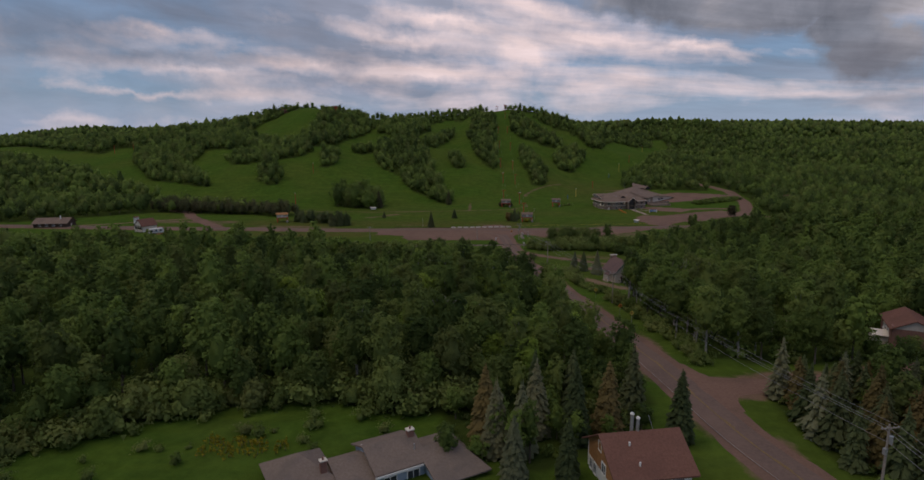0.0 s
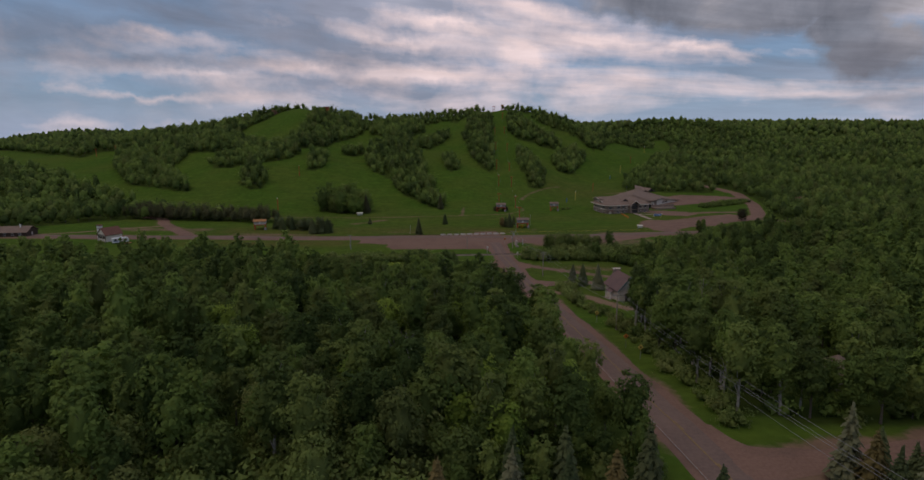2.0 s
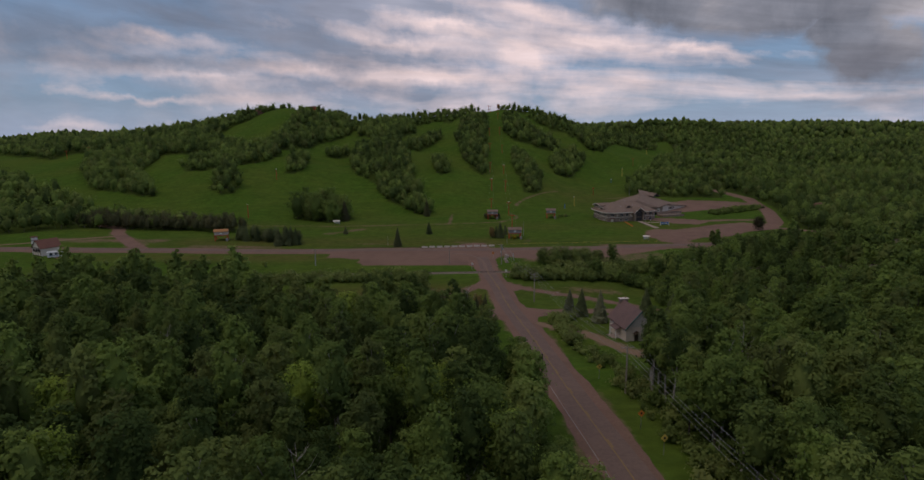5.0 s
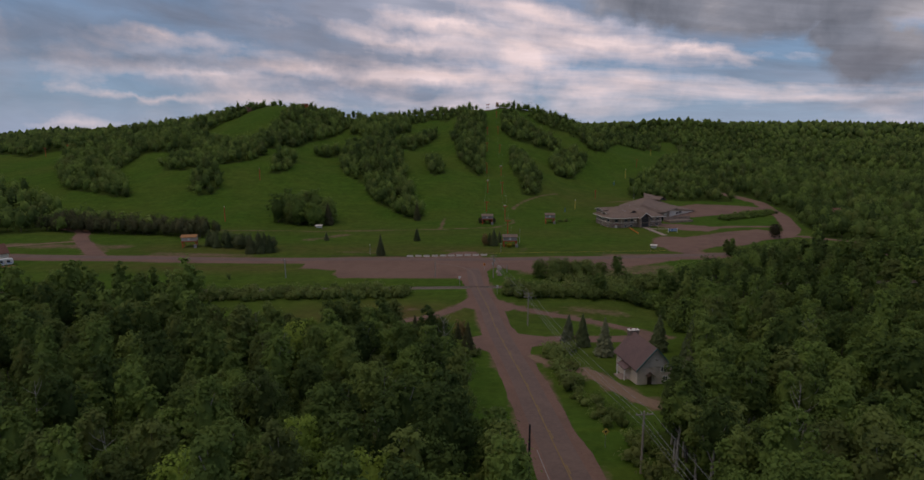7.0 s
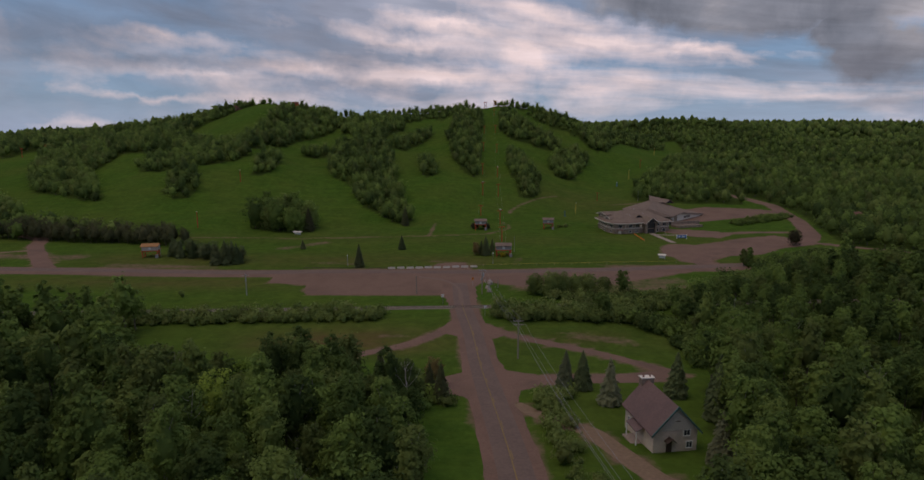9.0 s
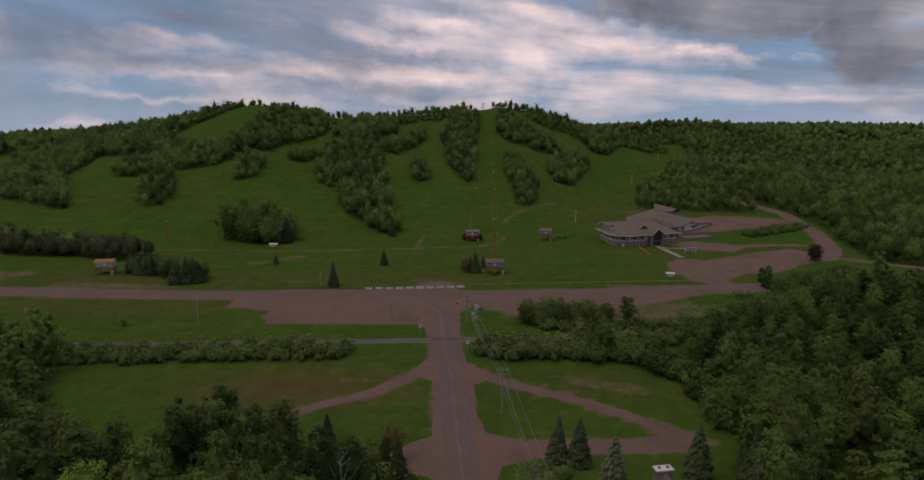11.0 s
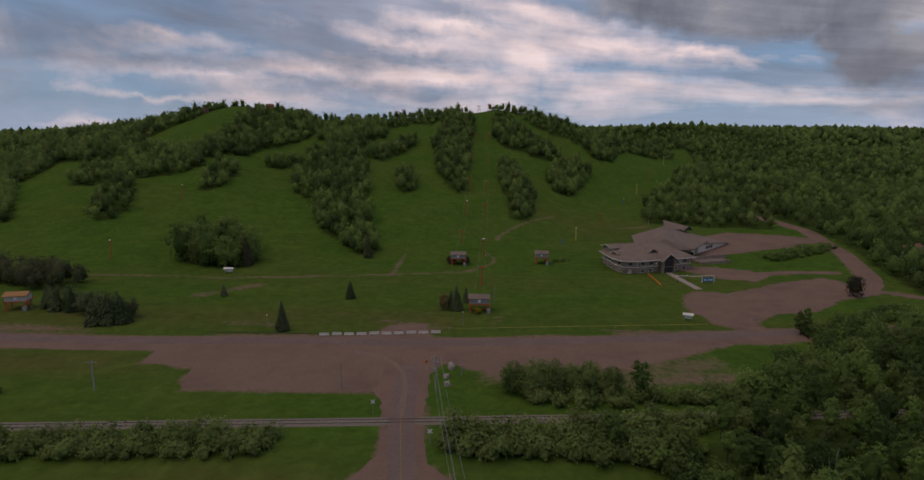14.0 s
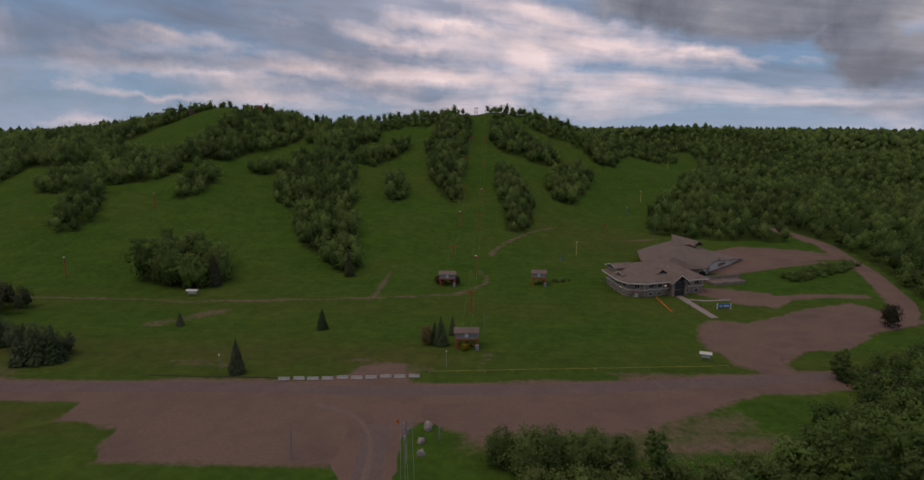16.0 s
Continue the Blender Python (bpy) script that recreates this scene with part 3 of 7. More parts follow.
def ribbon(name, line, width, mat, lift, label, category="road", ragged=0.35, kind="structure", offset=0.0, step=2.0, closed_ends=False):
    """A strip of road laid over the land, with uneven edges."""
    c = curve(line, step)
    t = np.gradient(c, axis=0)
    t /= np.linalg.norm(t, axis=1)[:, None]
    nrm = np.stack([-t[:, 1], t[:, 0]], 1)
    rng = np.random.default_rng(len(name) + int(width * 10))
    cross = np.linspace(-1, 1, 7)
    verts, faces = [], []
    wob = np.convolve(rng.normal(0, 1, len(c) + 8), np.ones(5) / 5, "same")[4:-4]
    wob2 = np.convolve(rng.normal(0, 1, len(c) + 8), np.ones(5) / 5, "same")[4:-4]
    for k in range(len(c)):
        for s in cross:
            w = width / 2 + ragged * (wob[k] if s < 0 else wob2[k])
            p = c[k] + nrm[k] * (offset + s * w)
            verts.append((p[0], p[1], float(height(*p)) + lift * (1 - 0.85 * abs(s) ** 6)))
    m = len(cross)
    for k in range(len(c) - 1):
        for j in range(m - 1):
            a = k * m + j
            faces.append((a, a + 1, a + m + 1, a + m))
    faces = [f[::-1] for f in faces]
    ob = mesh_object(name, verts, faces, mat, smooth_shade=True)
    return tagged(ob, label, category, kind=kind) if label else ob


def area_sheet(name, pts, mat, lift, label, category="parking lot", ragged=0.5, cell=4.0):
    """A parking area laid over the land, with an uneven rim."""
    from mathutils.geometry import delaunay_2d_cdt
    rng = np.random.default_rng(len(pts) + int(abs(pts[0][0])))
    rim = []
    for (ax, ay), (bx, by) in zip(pts, pts[1:] + pts[:1]):
        k = max(1, int(math.hypot(bx - ax, by - ay) / 2.0))
        for s in range(k):
            rim.append((ax + (bx - ax) * s / k + rng.normal(0, ragged), ay + (by - ay) * s / k + rng.normal(0, ragged)))
    p = np.array(rim)
    gx, gy = np.meshgrid(np.arange(p[:, 0].min(), p[:, 0].max(), cell), np.arange(p[:, 1].min(), p[:, 1].max(), cell))
    gx, gy = gx.ravel(), gy.ravel()
    ok = inside(gx, gy, rim) & (distance(gx, gy, rim + rim[:1]) > 1.0)
    co = [Vector(v) for v in rim] + [Vector((a, b)) for a, b in zip(gx[ok], gy[ok])]
    v, _, f, *_ = delaunay_2d_cdt(co, [(i, (i + 1) % len(rim)) for i in range(len(rim))], [], 1, 1e-4)
    rise = np.clip(distance([q.x for q in v], [q.y for q in v], rim + rim[:1]) / 1.2, 0.12, 1.0)
    verts = [(q.x, q.y, float(height(q.x, q.y)) + lift * u) for q, u in zip(v, rise)]
    ob = mesh_object(name, verts, f, mat, smooth_shade=True)
    return tagged(ob, label, category, kind="structure")


build_ground()
area_sheet("west_lot", WEST_LOT, M_LOT, 0.05, "wide dusty gravel parking area beside the highway")
area_sheet("east_verge", CORNER_E, M_GRAVEL, 0.04, "bare reddish gravel strip along the highway", "gravel")
area_sheet("lodge_lot", LODGE_LOT, M_LOT, 0.08, "reddish gravel parking lot below the lodge")
area_sheet("upper_lot", UPPER_LOT, M_LOT, 0.10, "gravel parking lot beside the lodge wing")
area_sheet("lower_lot", LOWER_LOT, M_LOT, 0.07, "gravel turning place at the lodge")
area_sheet("highway_pad", HIGHWAY_PAD, M_LOT, 0.06, "bare gravel patch behind the barriers", "gravel")
area_sheet("junction", [(-24.5, 57.5), (-21.5, 52), (-20.0, 46), (-10.5, 46), (-10.8, 58), (-11.0, 66), (-9.0, 73), (-6, 82), (-26, 82)], M_GRAVEL, 0.07, "flared gravel corners of the road junction", "road", 0.25)
area_sheet("fork_flare_west", [(-15, 34), (-17.2, 29), (-22, 18), (-17.5, 15), (-12, 12)], M_GRAVEL, 0.06, "gravel flare where the western track leaves the road", "road", 0.2)
area_sheet("fork_flare_east", [(-10, 32), (-7.8, 25), (-1, 17), (-5, 13), (-11, 10)], M_GRAVEL, 0.06, "gravel flare where the eastern track leaves the road", "road", 0.2)
area_sheet("drive_flare_west", [(-12, -6), (-13.6, -13), (-19, -18), (-20, -27), (-13, -29), (-9.5, -34), (-6, -20)], M_GRAVEL, 0.06, "gravel flare of the western drive", "road", 0.2)
area_sheet("drive_flare_east", [(-5.6, -4), (-3.6, -12), (3, -14.5), (4, -22.5), (-1.6, -25), (-2.4, -33), (-8, -24)], M_GRAVEL, 0.06, "gravel flare of the eastern drive", "road", 0.2)
area_sheet("side_flare", [(1.5, -148), (7.6, -151), (10.5, -157.5), (20, -158), (19, -163), (12.0, -165), (10.8, -171), (6, -174)], M_GRAVEL, 0.08, "gravel flare at the mouth of the side road", "road", 0.2)
ribbon("road", ROAD, 9.0, M_GRAVEL, 0.10, "reddish gravel shoulders of the country road", "road", 0.5)
ribbon("asphalt", ROAD[:-1], 6.8, M_ASPHALT, 0.16, "worn two-lane asphalt road leading to the ski hill", "road", 0.08)
ribbon("highway", HIGHWAY, 11.5, M_LOT, 0.11, "worn dusty highway along the foot of the slopes", "road", 0.4)
ribbon("highway_asphalt", HIGHWAY, 7.0, M_ASPHALT, 0.16, "worn dark asphalt lanes of the highway", "road", 0.25, offset=1.6)
ribbon("tyre_track", [(-15.4, 44), (-16.2, 56), (-18, 67), (-23, 76), (-33, 81.5)], 1.6, M_TRACK, 0.19, "faint paler wheel track curving through the junction", "track", 0.3)
ribbon("side_road", SIDE_ROAD, 5.2, M_GRAVEL, 0.13, "gravel side road joining the country road", "road", 0.6)
ribbon("track_west", FORK_W, 3.4, M_GRAVEL, 0.07, "narrow reddish gravel track across the meadow", "track", 0.35)
ribbon("track_east", FORK_E, 3.4, M_GRAVEL, 0.07, "narrow reddish gravel track across the meadow", "track", 0.35)
ribbon("drive_west", DRIVE_W, 6.0, M_GRAVEL, 0.08, "short gravel drive into the trees", "drive", 0.5)
ribbon("drive_east", DRIVE_E, 6.4, M_GRAVEL, 0.08, "gravel drive past the small gabled house", "drive", 0.5)
ribbon("house_drive", HOUSE_DRIVE, 3.6, M_PATH, 0.05, "earth drive beside the gabled house", "drive", 0.5)
ribbon("lodge_loop", LODGE_LOOP, 9.0, M_GRAVEL, 0.13, "curving gravel road round the lodge grounds", "road", 0.5)
ribbon("lower_drive", LOWER_DRIVE, 4.5, M_GRAVEL, 0.11, "gravel drive to the lodge door", "drive", 0.4)
ribbon("upper_drive", UPPER_DRIVE, 6.0, M_GRAVEL, 0.14, "gravel drive to the upper parking lot", "drive", 0.4)
ribbon("east_drive", EAST_DRIVE, 5.0, M_GRAVEL, 0.09, "gravel drive running into the woods", "drive", 0.4)
ribbon("west_drive", WEST_DRIVE, 7.0, M_GRAVEL, 0.12, "reddish gravel drive climbing from the highway", "drive", 0.6)
ribbon("west_track", WEST_TRACK, 2.4, M_PATH, 0.06, "thin dirt track over the grass", "track", 0.3)


def painted_line(name, line, offset, width, mat, lift, label, lo=0.0, hi=1.0, dash=None):
    c = curve(line, 1.0)
    t = np.gradient(c, axis=0)
    t /= np.linalg.norm(t, axis=1)[:, None]
    nrm = np.stack([-t[:, 1], t[:, 0]], 1)
    verts, faces = [], []
    for k in range(int(len(c) * lo), int(len(c) * hi) - 1):
        if dash and k % dash[1] >= dash[0]:
            continue
        b = len(verts)
        for q in (k, k + 1):
            for s in (-0.5, 0.5):
                p = c[q] + nrm[q] * (offset + s * width)
                verts.append((p[0], p[1], float(height(*p)) + lift))
        faces.append((b, b + 2, b + 3, b + 1))
    return tagged(mesh_object(name, verts, faces, mat), label, "road marking", kind="structure")


painted_line("centre_line", ROAD, 0.12, 0.16, M_YELLOW, 0.20, "worn yellow centre line on the asphalt", 0.0, 0.86)
painted_line("centre_dashes", ROAD, -0.16, 0.14, M_YELLOW, 0.20, "broken yellow dashes on the asphalt", 0.0, 0.80, (3, 12))
painted_line("edge_line", ROAD, 3.15, 0.13, M_WHITELINE, 0.20, "faded white edge line on the asphalt", 0.0, 0.45)


# ---------- trees ----------
def fast_mesh(name, verts, tris, mats, mat_index=None, normals=None):
    me = bpy.data.meshes.new(name)
    verts, tris = np.asarray(verts, np.float32), np.asarray(tris, np.int32)
    me.vertices.add(len(verts))
    me.vertices.foreach_set("co", verts.ravel())
    me.loops.add(tris.size)
    me.loops.foreach_set("vertex_index", tris.ravel())
    me.polygons.add(len(tris))
    me.polygons.foreach_set("loop_start", np.arange(0, tris.size, 3, dtype=np.int32))
    for m in mats:
        me.materials.append(m)
    if mat_index is not None:
        me.polygons.foreach_set("material_index", np.asarray(mat_index, np.int32))
    me.update(calc_edges=True)
    me.shade_smooth()
    if normals is not None:
        me.attributes.new("custom_normal", "FLOAT_VECTOR", "POINT").data.foreach_set("vector", np.asarray(normals, np.float32).ravel())
    return me


def unit(v):
    return v / np.maximum(np.linalg.norm(v, axis=-1, keepdims=True), 1e-6)


def leaves(rng, centres, radii, count, size, flat=1.0):
    """Leaf sprays on the shells of lumps: loose triangles that face mostly outwards."""
    out = []
    for c, r in zip(centres, radii):
        k = max(3, int(count * (r / np.mean(radii)) ** 2))
        d = rng.normal(0, 1, (k, 3))
        d /= np.linalg.norm(d, axis=1)[:, None]
        p = np.array(c) + d * r * np.array([1, 1, flat]) * rng.uniform(0.62, 1.2, (k, 1))
        n = d + (0, 0, 0.3) + rng.normal(0, 0.5, (k, 3))
        n /= np.linalg.norm(n, axis=1)[:, None]
        a = np.cross(n, rng.normal(0, 1, (k, 3)))
        a /= np.linalg.norm(a, axis=1)[:, None]
        b = np.cross(n, a)
        s = size * rng.uniform(0.6, 1.35, (k, 1))
        out.append(np.stack([p + a * s * 0.75, p - a * s * 0.45 + b * s * 0.62, p - a * s * 0.4 - b * s * 0.6], 1))
    v = np.concatenate(out).reshape(-1, 3)
    return v, np.arange(len(v)).reshape(-1, 3)


def tube(path, radii, sides=6):
    """A tapered round bar along a line of points."""
    path = np.asarray(path, float)
    verts, tris = [], []
    for k, (p, r) in enumerate(zip(path, radii)):
        t = path[min(k + 1, len(path) - 1)] - path[max(k - 1, 0)]
        t /= np.linalg.norm(t)
        a = np.cross(t, (0.31, 0.95, 0.12) if abs(t[2]) > 0.5 else (0, 0, 1.0))
        a /= np.linalg.norm(a)
        b = np.cross(t, a)
        for j in range(sides):
            w = 2 * math.pi * j / sides
            verts.append(p + r * (a * math.cos(w) + b * math.sin(w)))
    for k in range(len(path) - 1):
        for j in range(sides):
            q, w = k * sides + j, k * sides + (j + 1) % sides
            tris += [(q, w, w + sides), (q, w + sides, q + sides)]
    return np.array(verts), np.array(tris)


def join(parts):
    """Several (vertices, triangles[, normals]) as one; the normals are kept where any part has them."""
    vs, ts, ns, n = [], [], [], 0
    for v, t, *m in parts:
        vs.append(v)
        ts.append(t + n)
        ns.append(m[0] if m else unit(v * (1, 1, 0) + (0, 0, 0.01)))
        n += len(v)
    out = np.concatenate(vs), np.concatenate(ts)
    return (*out, np.concatenate(ns)) if any(len(p) > 2 for p in parts) else out


def egg(rng, centre, rx, rz, sub=2):
    """The dense heart of a crown."""
    bm = bmesh.new()
    bmesh.ops.create_icosphere(bm, subdivisions=sub, radius=1)
    v = np.array([q.co[:] for q in bm.verts])
    t = np.array([[q.index for q in f.verts] for f in bm.faces])
    bm.free()
    k = 1 + rng.uniform(-0.22, 0.22, (len(v), 1))
    taper = 1 - 0.22 * v[:, 2:3] * np.array([[1, 1, 0]])
    return v * k * taper * np.array([rx, rx, rz]) + np.array(centre), t, unit(v + (0, 0, 0.2))


def sprays(rng, centres, radii, count, size, heart):
    """Soft tufts of leaves: loose triangles, thickest in the middle of each tuft, that face away from the tree's heart."""
    out, soft = [], []
    for c, r in zip(centres, radii):
        k = max(3, int(count * rng.uniform(0.75, 1.25)))
        d = rng.normal(0, 0.52, (k, 3)) * np.array([1, 1, 0.72])
        p = np.array(c) + d * r
        away = unit(p - heart)
        n = unit(0.8 * away + d + (0, 0, 0.35) + rng.normal(0, 0.45, (k, 3)))
        a = unit(np.cross(n, rng.normal(0, 1, (k, 3))))
        b = np.cross(n, a)
        s = size * rng.uniform(0.55, 1.3, (k, 1))
        out.append(np.stack([p + a * s * 0.75, p - a * s * 0.45 + b * s * 0.62, p - a * s * 0.4 - b * s * 0.6], 1))
        soft.append(np.repeat(unit(0.62 * away + 0.6 * unit(d) + (0, 0, 0.22) + 0.35 * n), 3, 0))
    v = np.concatenate(out).reshape(-1, 3)
    return v, np.arange(len(v)).reshape(-1, 3), np.concatenate(soft)


def broadleaf(rng, h, spread, tufts, count, size, sides=6, limbs=5, base=0.30, sub=2, heart=0.64):
    """Trunk with limbs, and a crown of leaf tufts: (trunk, crown) as vertices and triangles."""
    lean = rng.normal(0, 0.035 * h, 2)
    zs = np.array([-0.3, 0.15 * h, 0.4 * h, 0.62 * h, 0.9 * h])
    path = np.stack([lean[0] * np.abs(zs / h), lean[1] * np.abs(zs / h), zs], 1)
    r0 = 0.015 * h
    trunk = [tube(path, [r0 * 1.35, r0, 0.75 * r0, 0.5 * r0, 0.12 * r0], sides)]
    cs, rs = [], []
    top, low = 0.97 * h, base * h
    lob = rng.uniform(0, 6.28, 3)
    for i in range(tufts):
        u = ((i + rng.uniform(0, 1)) / tufts) ** 0.85
        a = i * 2.4 + rng.uniform(-0.5, 0.5)
        prof = math.sin(math.pi * min(0.93, 0.12 + 0.78 * u)) ** 0.75
        prof *= 1 + 0.22 * math.sin(2 * a + lob[0] + 3 * u) + 0.14 * math.sin(3 * a + lob[1])
        w = spread * h * prof * rng.uniform(0.62, 1.02)
        cs.append((lean[0] * u + w * math.cos(a), lean[1] * u + w * math.sin(a), low + (top - low) * u * rng.uniform(0.94, 1.02)))
        rs.append(spread * h * rng.uniform(0.30, 0.50) * (1.1 - 0.35 * u))
    for i in range(limbs):
        c = np.array(cs[int((i + 0.5) * tufts / limbs)])
        f = np.array([lean[0] * 0.4, lean[1] * 0.4, max(0.2 * h, c[2] - 0.26 * h)])
        trunk.append(tube([f, (f + c) / 2 + (0, 0, -0.02 * h), c], [0.45 * r0, 0.3 * r0, 0.08 * r0], 4))
    mid = np.array([lean[0] * 0.5, lean[1] * 0.5, 0.5 * (top + low)])
    core = egg(rng, mid + (0, 0, -0.02 * h), heart * spread * h, 0.56 * heart * (top - low), sub)
    return join(trunk), join([core, sprays(rng, cs, rs, count, size, mid - (0, 0, 0.15 * h))])


def dome_tree(rng, h, spread, tufts, count, size, base=0.1):
    """A tree seen from afar: a dense heart and soft tufts of small leaves heaped into a dome."""
    w, mid = spread * h, (0.5 + 0.5 * base) * h
    cs, rs = [], []
    for i in range(tufts):
        u = (i + 0.5) / tufts
        a = i * 2.4 + rng.uniform(-0.5, 0.5)
        z = -0.78 + 1.5 * u
        ring = math.sqrt(1 - abs(z) ** 3)
        k = rng.uniform(0.55, 0.85)
        cs.append((w * ring * k * math.cos(a), w * ring * k * math.sin(a), mid + 0.38 * h * z * rng.uniform(0.9, 1.12)))
        rs.append(w * rng.uniform(0.50, 0.72))
    heart = np.array([0, 0, mid - 0.3 * h])
    stem = tube([(0, 0, -0.3), (0, 0, 0.55 * h)], [0.014 * h, 0.008 * h], 3)
    core = egg(rng, (0, 0, mid - 0.06 * h), 0.66 * w, 0.33 * h, 1)
    return stem, join([core, sprays(rng, cs, rs, count, size, heart)])


def conifer(rng, h, spread, tiers, per_tier, size=1.0):
    """A spire of whorled, drooping boughs."""
    trunk = tube([(0, 0, -0.3), (0, 0, 0.5 * h), (0, 0, 0.99 * h)], [0.018 * h, 0.011 * h, 0.002 * h], 5)
    tri = []
    for i in range(tiers):
        u = (i + rng.uniform(0, 0.6)) / tiers
        z = h * (0.05 + 0.95 * u)
        reach = spread * h * (1 - u) ** 0.72 * (0.75 + 0.25 * min(1.0, u / 0.12)) + 0.015 * h
        k = max(4, int(per_tier * (0.35 + 0.65 * (1 - u))))
        for j in range(k):
            a = 2 * math.pi * (j + rng.uniform(-0.35, 0.35)) / k + i * 0.9
            r = reach * rng.uniform(0.6, 1.25)
            d, s = np.array([math.cos(a), math.sin(a), 0]), np.array([-math.sin(a), math.cos(a), 0])
            w = (0.24 * r + 0.10) * size
            root = np.array([0, 0, z + 0.10 * r])
            tip = d * r + (0, 0, z - rng.uniform(0.2, 0.5) * r)
            mid = d * r * 0.55 + (0, 0, z - 0.02 * r)
            tri += [[root, mid + s * w, mid - s * w], [mid + s * w, tip, mid - s * w],
                    [root + (0, 0, 0.05 * r), mid + s * w * 1.5 - (0, 0, 0.22 * r), mid + (0, 0, 0.06 * r)], [root + (0, 0, 0.05 * r), mid + (0, 0, 0.06 * r), mid - s * w * 1.5 - (0, 0, 0.22 * r)],
                    [mid + s * w * 0.8, d * r * 0.86 + s * w * 1.25 + (0, 0, z - 0.34 * r), tip], [mid - s * w * 0.8, tip, d * r * 0.86 - s * w * 1.25 + (0, 0, z - 0.34 * r)]]
    v = np.array(tri).reshape(-1, 3)
    rings = np.linspace(0.04, 0.97, 9)
    core = tube([(0, 0, h * u) for u in rings], [spread * h * 0.42 * (1 - u) ** 0.85 * rng.uniform(0.8, 1.15) + 0.01 * h for u in rings], 9)
    core = (core[0] * (1 + rng.uniform(-0.1, 0.1, (len(core[0]), 1))) * (1, 1, 1), core[1])
    return trunk, join([core, (v, np.arange(len(v)).reshape(-1, 3))])


def tree_thing(name, trunk, crown, bark, leaf, label, category, group):
    base = new(name)
    for pname, (v, t, *soft), m in (("trunk", trunk, bark), ("crown", crown, leaf)):
        ob = new(pname, fast_mesh(pname, v, t, [m], None, soft[0] if soft else None))
        ob.parent = base
    return tagged(base, label, category, group)


def turned(x, y, s, rz, sz=1.0, dz=0.0):
    return Matrix.LocRotScale((x, y, float(height(x, y)) + dz), Euler((0, 0, rz)), (s, s, s * sz))


def plant(protos, spots, rng, lo, hi):
    """Copies of the model trees on the spots; the models take the first spots."""
    for i, (x, y) in enumerate(spots):
        m = turned(x, y, rng.uniform(lo, hi), rng.uniform(0, 6.28), rng.uniform(0.9, 1.15))
        p = protos[i % len(protos)]
        if i < len(protos):
            p.matrix_basis = m
        else:
            c = copy_thing(p, Matrix())
            c.matrix_basis = m


def scatter(rng, box, gap, test, loose=0.48):
    """Uneven grid of spots in the box (x0, y0, x1, y1) that pass the test."""
    x, y = np.meshgrid(np.arange(box[0], box[2], gap), np.arange(box[1], box[3], gap))
    x[1::2] += gap / 2
    x, y = x.ravel(), y.ravel()
    x, y = x + rng.uniform(-loose, loose, len(x)) * gap, y + rng.uniform(-loose, loose, len(y)) * gap
    ok = test(x, y)
    return np.stack([x[ok], y[ok]], 1)


def thicket(name, models, spots, rng, lo, hi, mats, label, category, sink=0.0):
    """Very many trees or bushes in one mesh. models: (trunk, crown) pairs."""
    vs, ts, mi, tones, soft, n = [], [], [], [], [], 0
    z = height(spots[:, 0], spots[:, 1]) - sink
    which = rng.integers(0, len(models), len(spots))
    for k, (trunk, crown) in enumerate(models):
        sel = np.nonzero(which == k)[0]
        if not len(sel):
            continue
        v0, t0, *n0 = join([trunk, crown])
        n0 = n0[0] if n0 else unit(v0 + (0, 0, 0.01))
        m0 = np.r_[np.zeros(len(trunk[1]), int), np.ones(len(crown[1]), int)]
        a = rng.uniform(0, 2 * math.pi, len(sel))
        s = rng.uniform(lo, hi, len(sel))
        c, q = np.cos(a) * s, np.sin(a) * s
        x = c[:, None] * v0[None, :, 0] - q[:, None] * v0[None, :, 1] + spots[sel, 0, None]
        y = q[:, None] * v0[None, :, 0] + c[:, None] * v0[None, :, 1] + spots[sel, 1, None]
        h = s[:, None] * rng.uniform(0.85, 1.2, (len(sel), 1)) * v0[None, :, 2] + z[sel, None]
        nx = np.cos(a)[:, None] * n0[None, :, 0] - np.sin(a)[:, None] * n0[None, :, 1]
        ny = np.sin(a)[:, None] * n0[None, :, 0] + np.cos(a)[:, None] * n0[None, :, 1]
        soft.append(np.stack([nx, ny, np.broadcast_to(n0[None, :, 2], nx.shape)], -1).reshape(-1, 3))
        vs.append(np.stack([x, y, h], -1).reshape(-1, 3))
        ts.append((t0[None] + (n + np.arange(len(sel)) * len(v0))[:, None, None]).reshape(-1, 3))
        mi.append(np.tile(m0, len(sel)))
        tones.append(np.repeat(rng.uniform(0, 1, len(sel)), len(v0)))
        n += len(sel) * len(v0)
    me = fast_mesh(name, np.concatenate(vs), np.concatenate(ts), mats, np.concatenate(mi), np.concatenate(soft))
    me.attributes.new("tone", "FLOAT", "POINT").data.foreach_set("value", np.concatenate(tones).astype(np.float32))
    ob = new(name, me)
    return tagged(ob, label, category, kind="stuff")


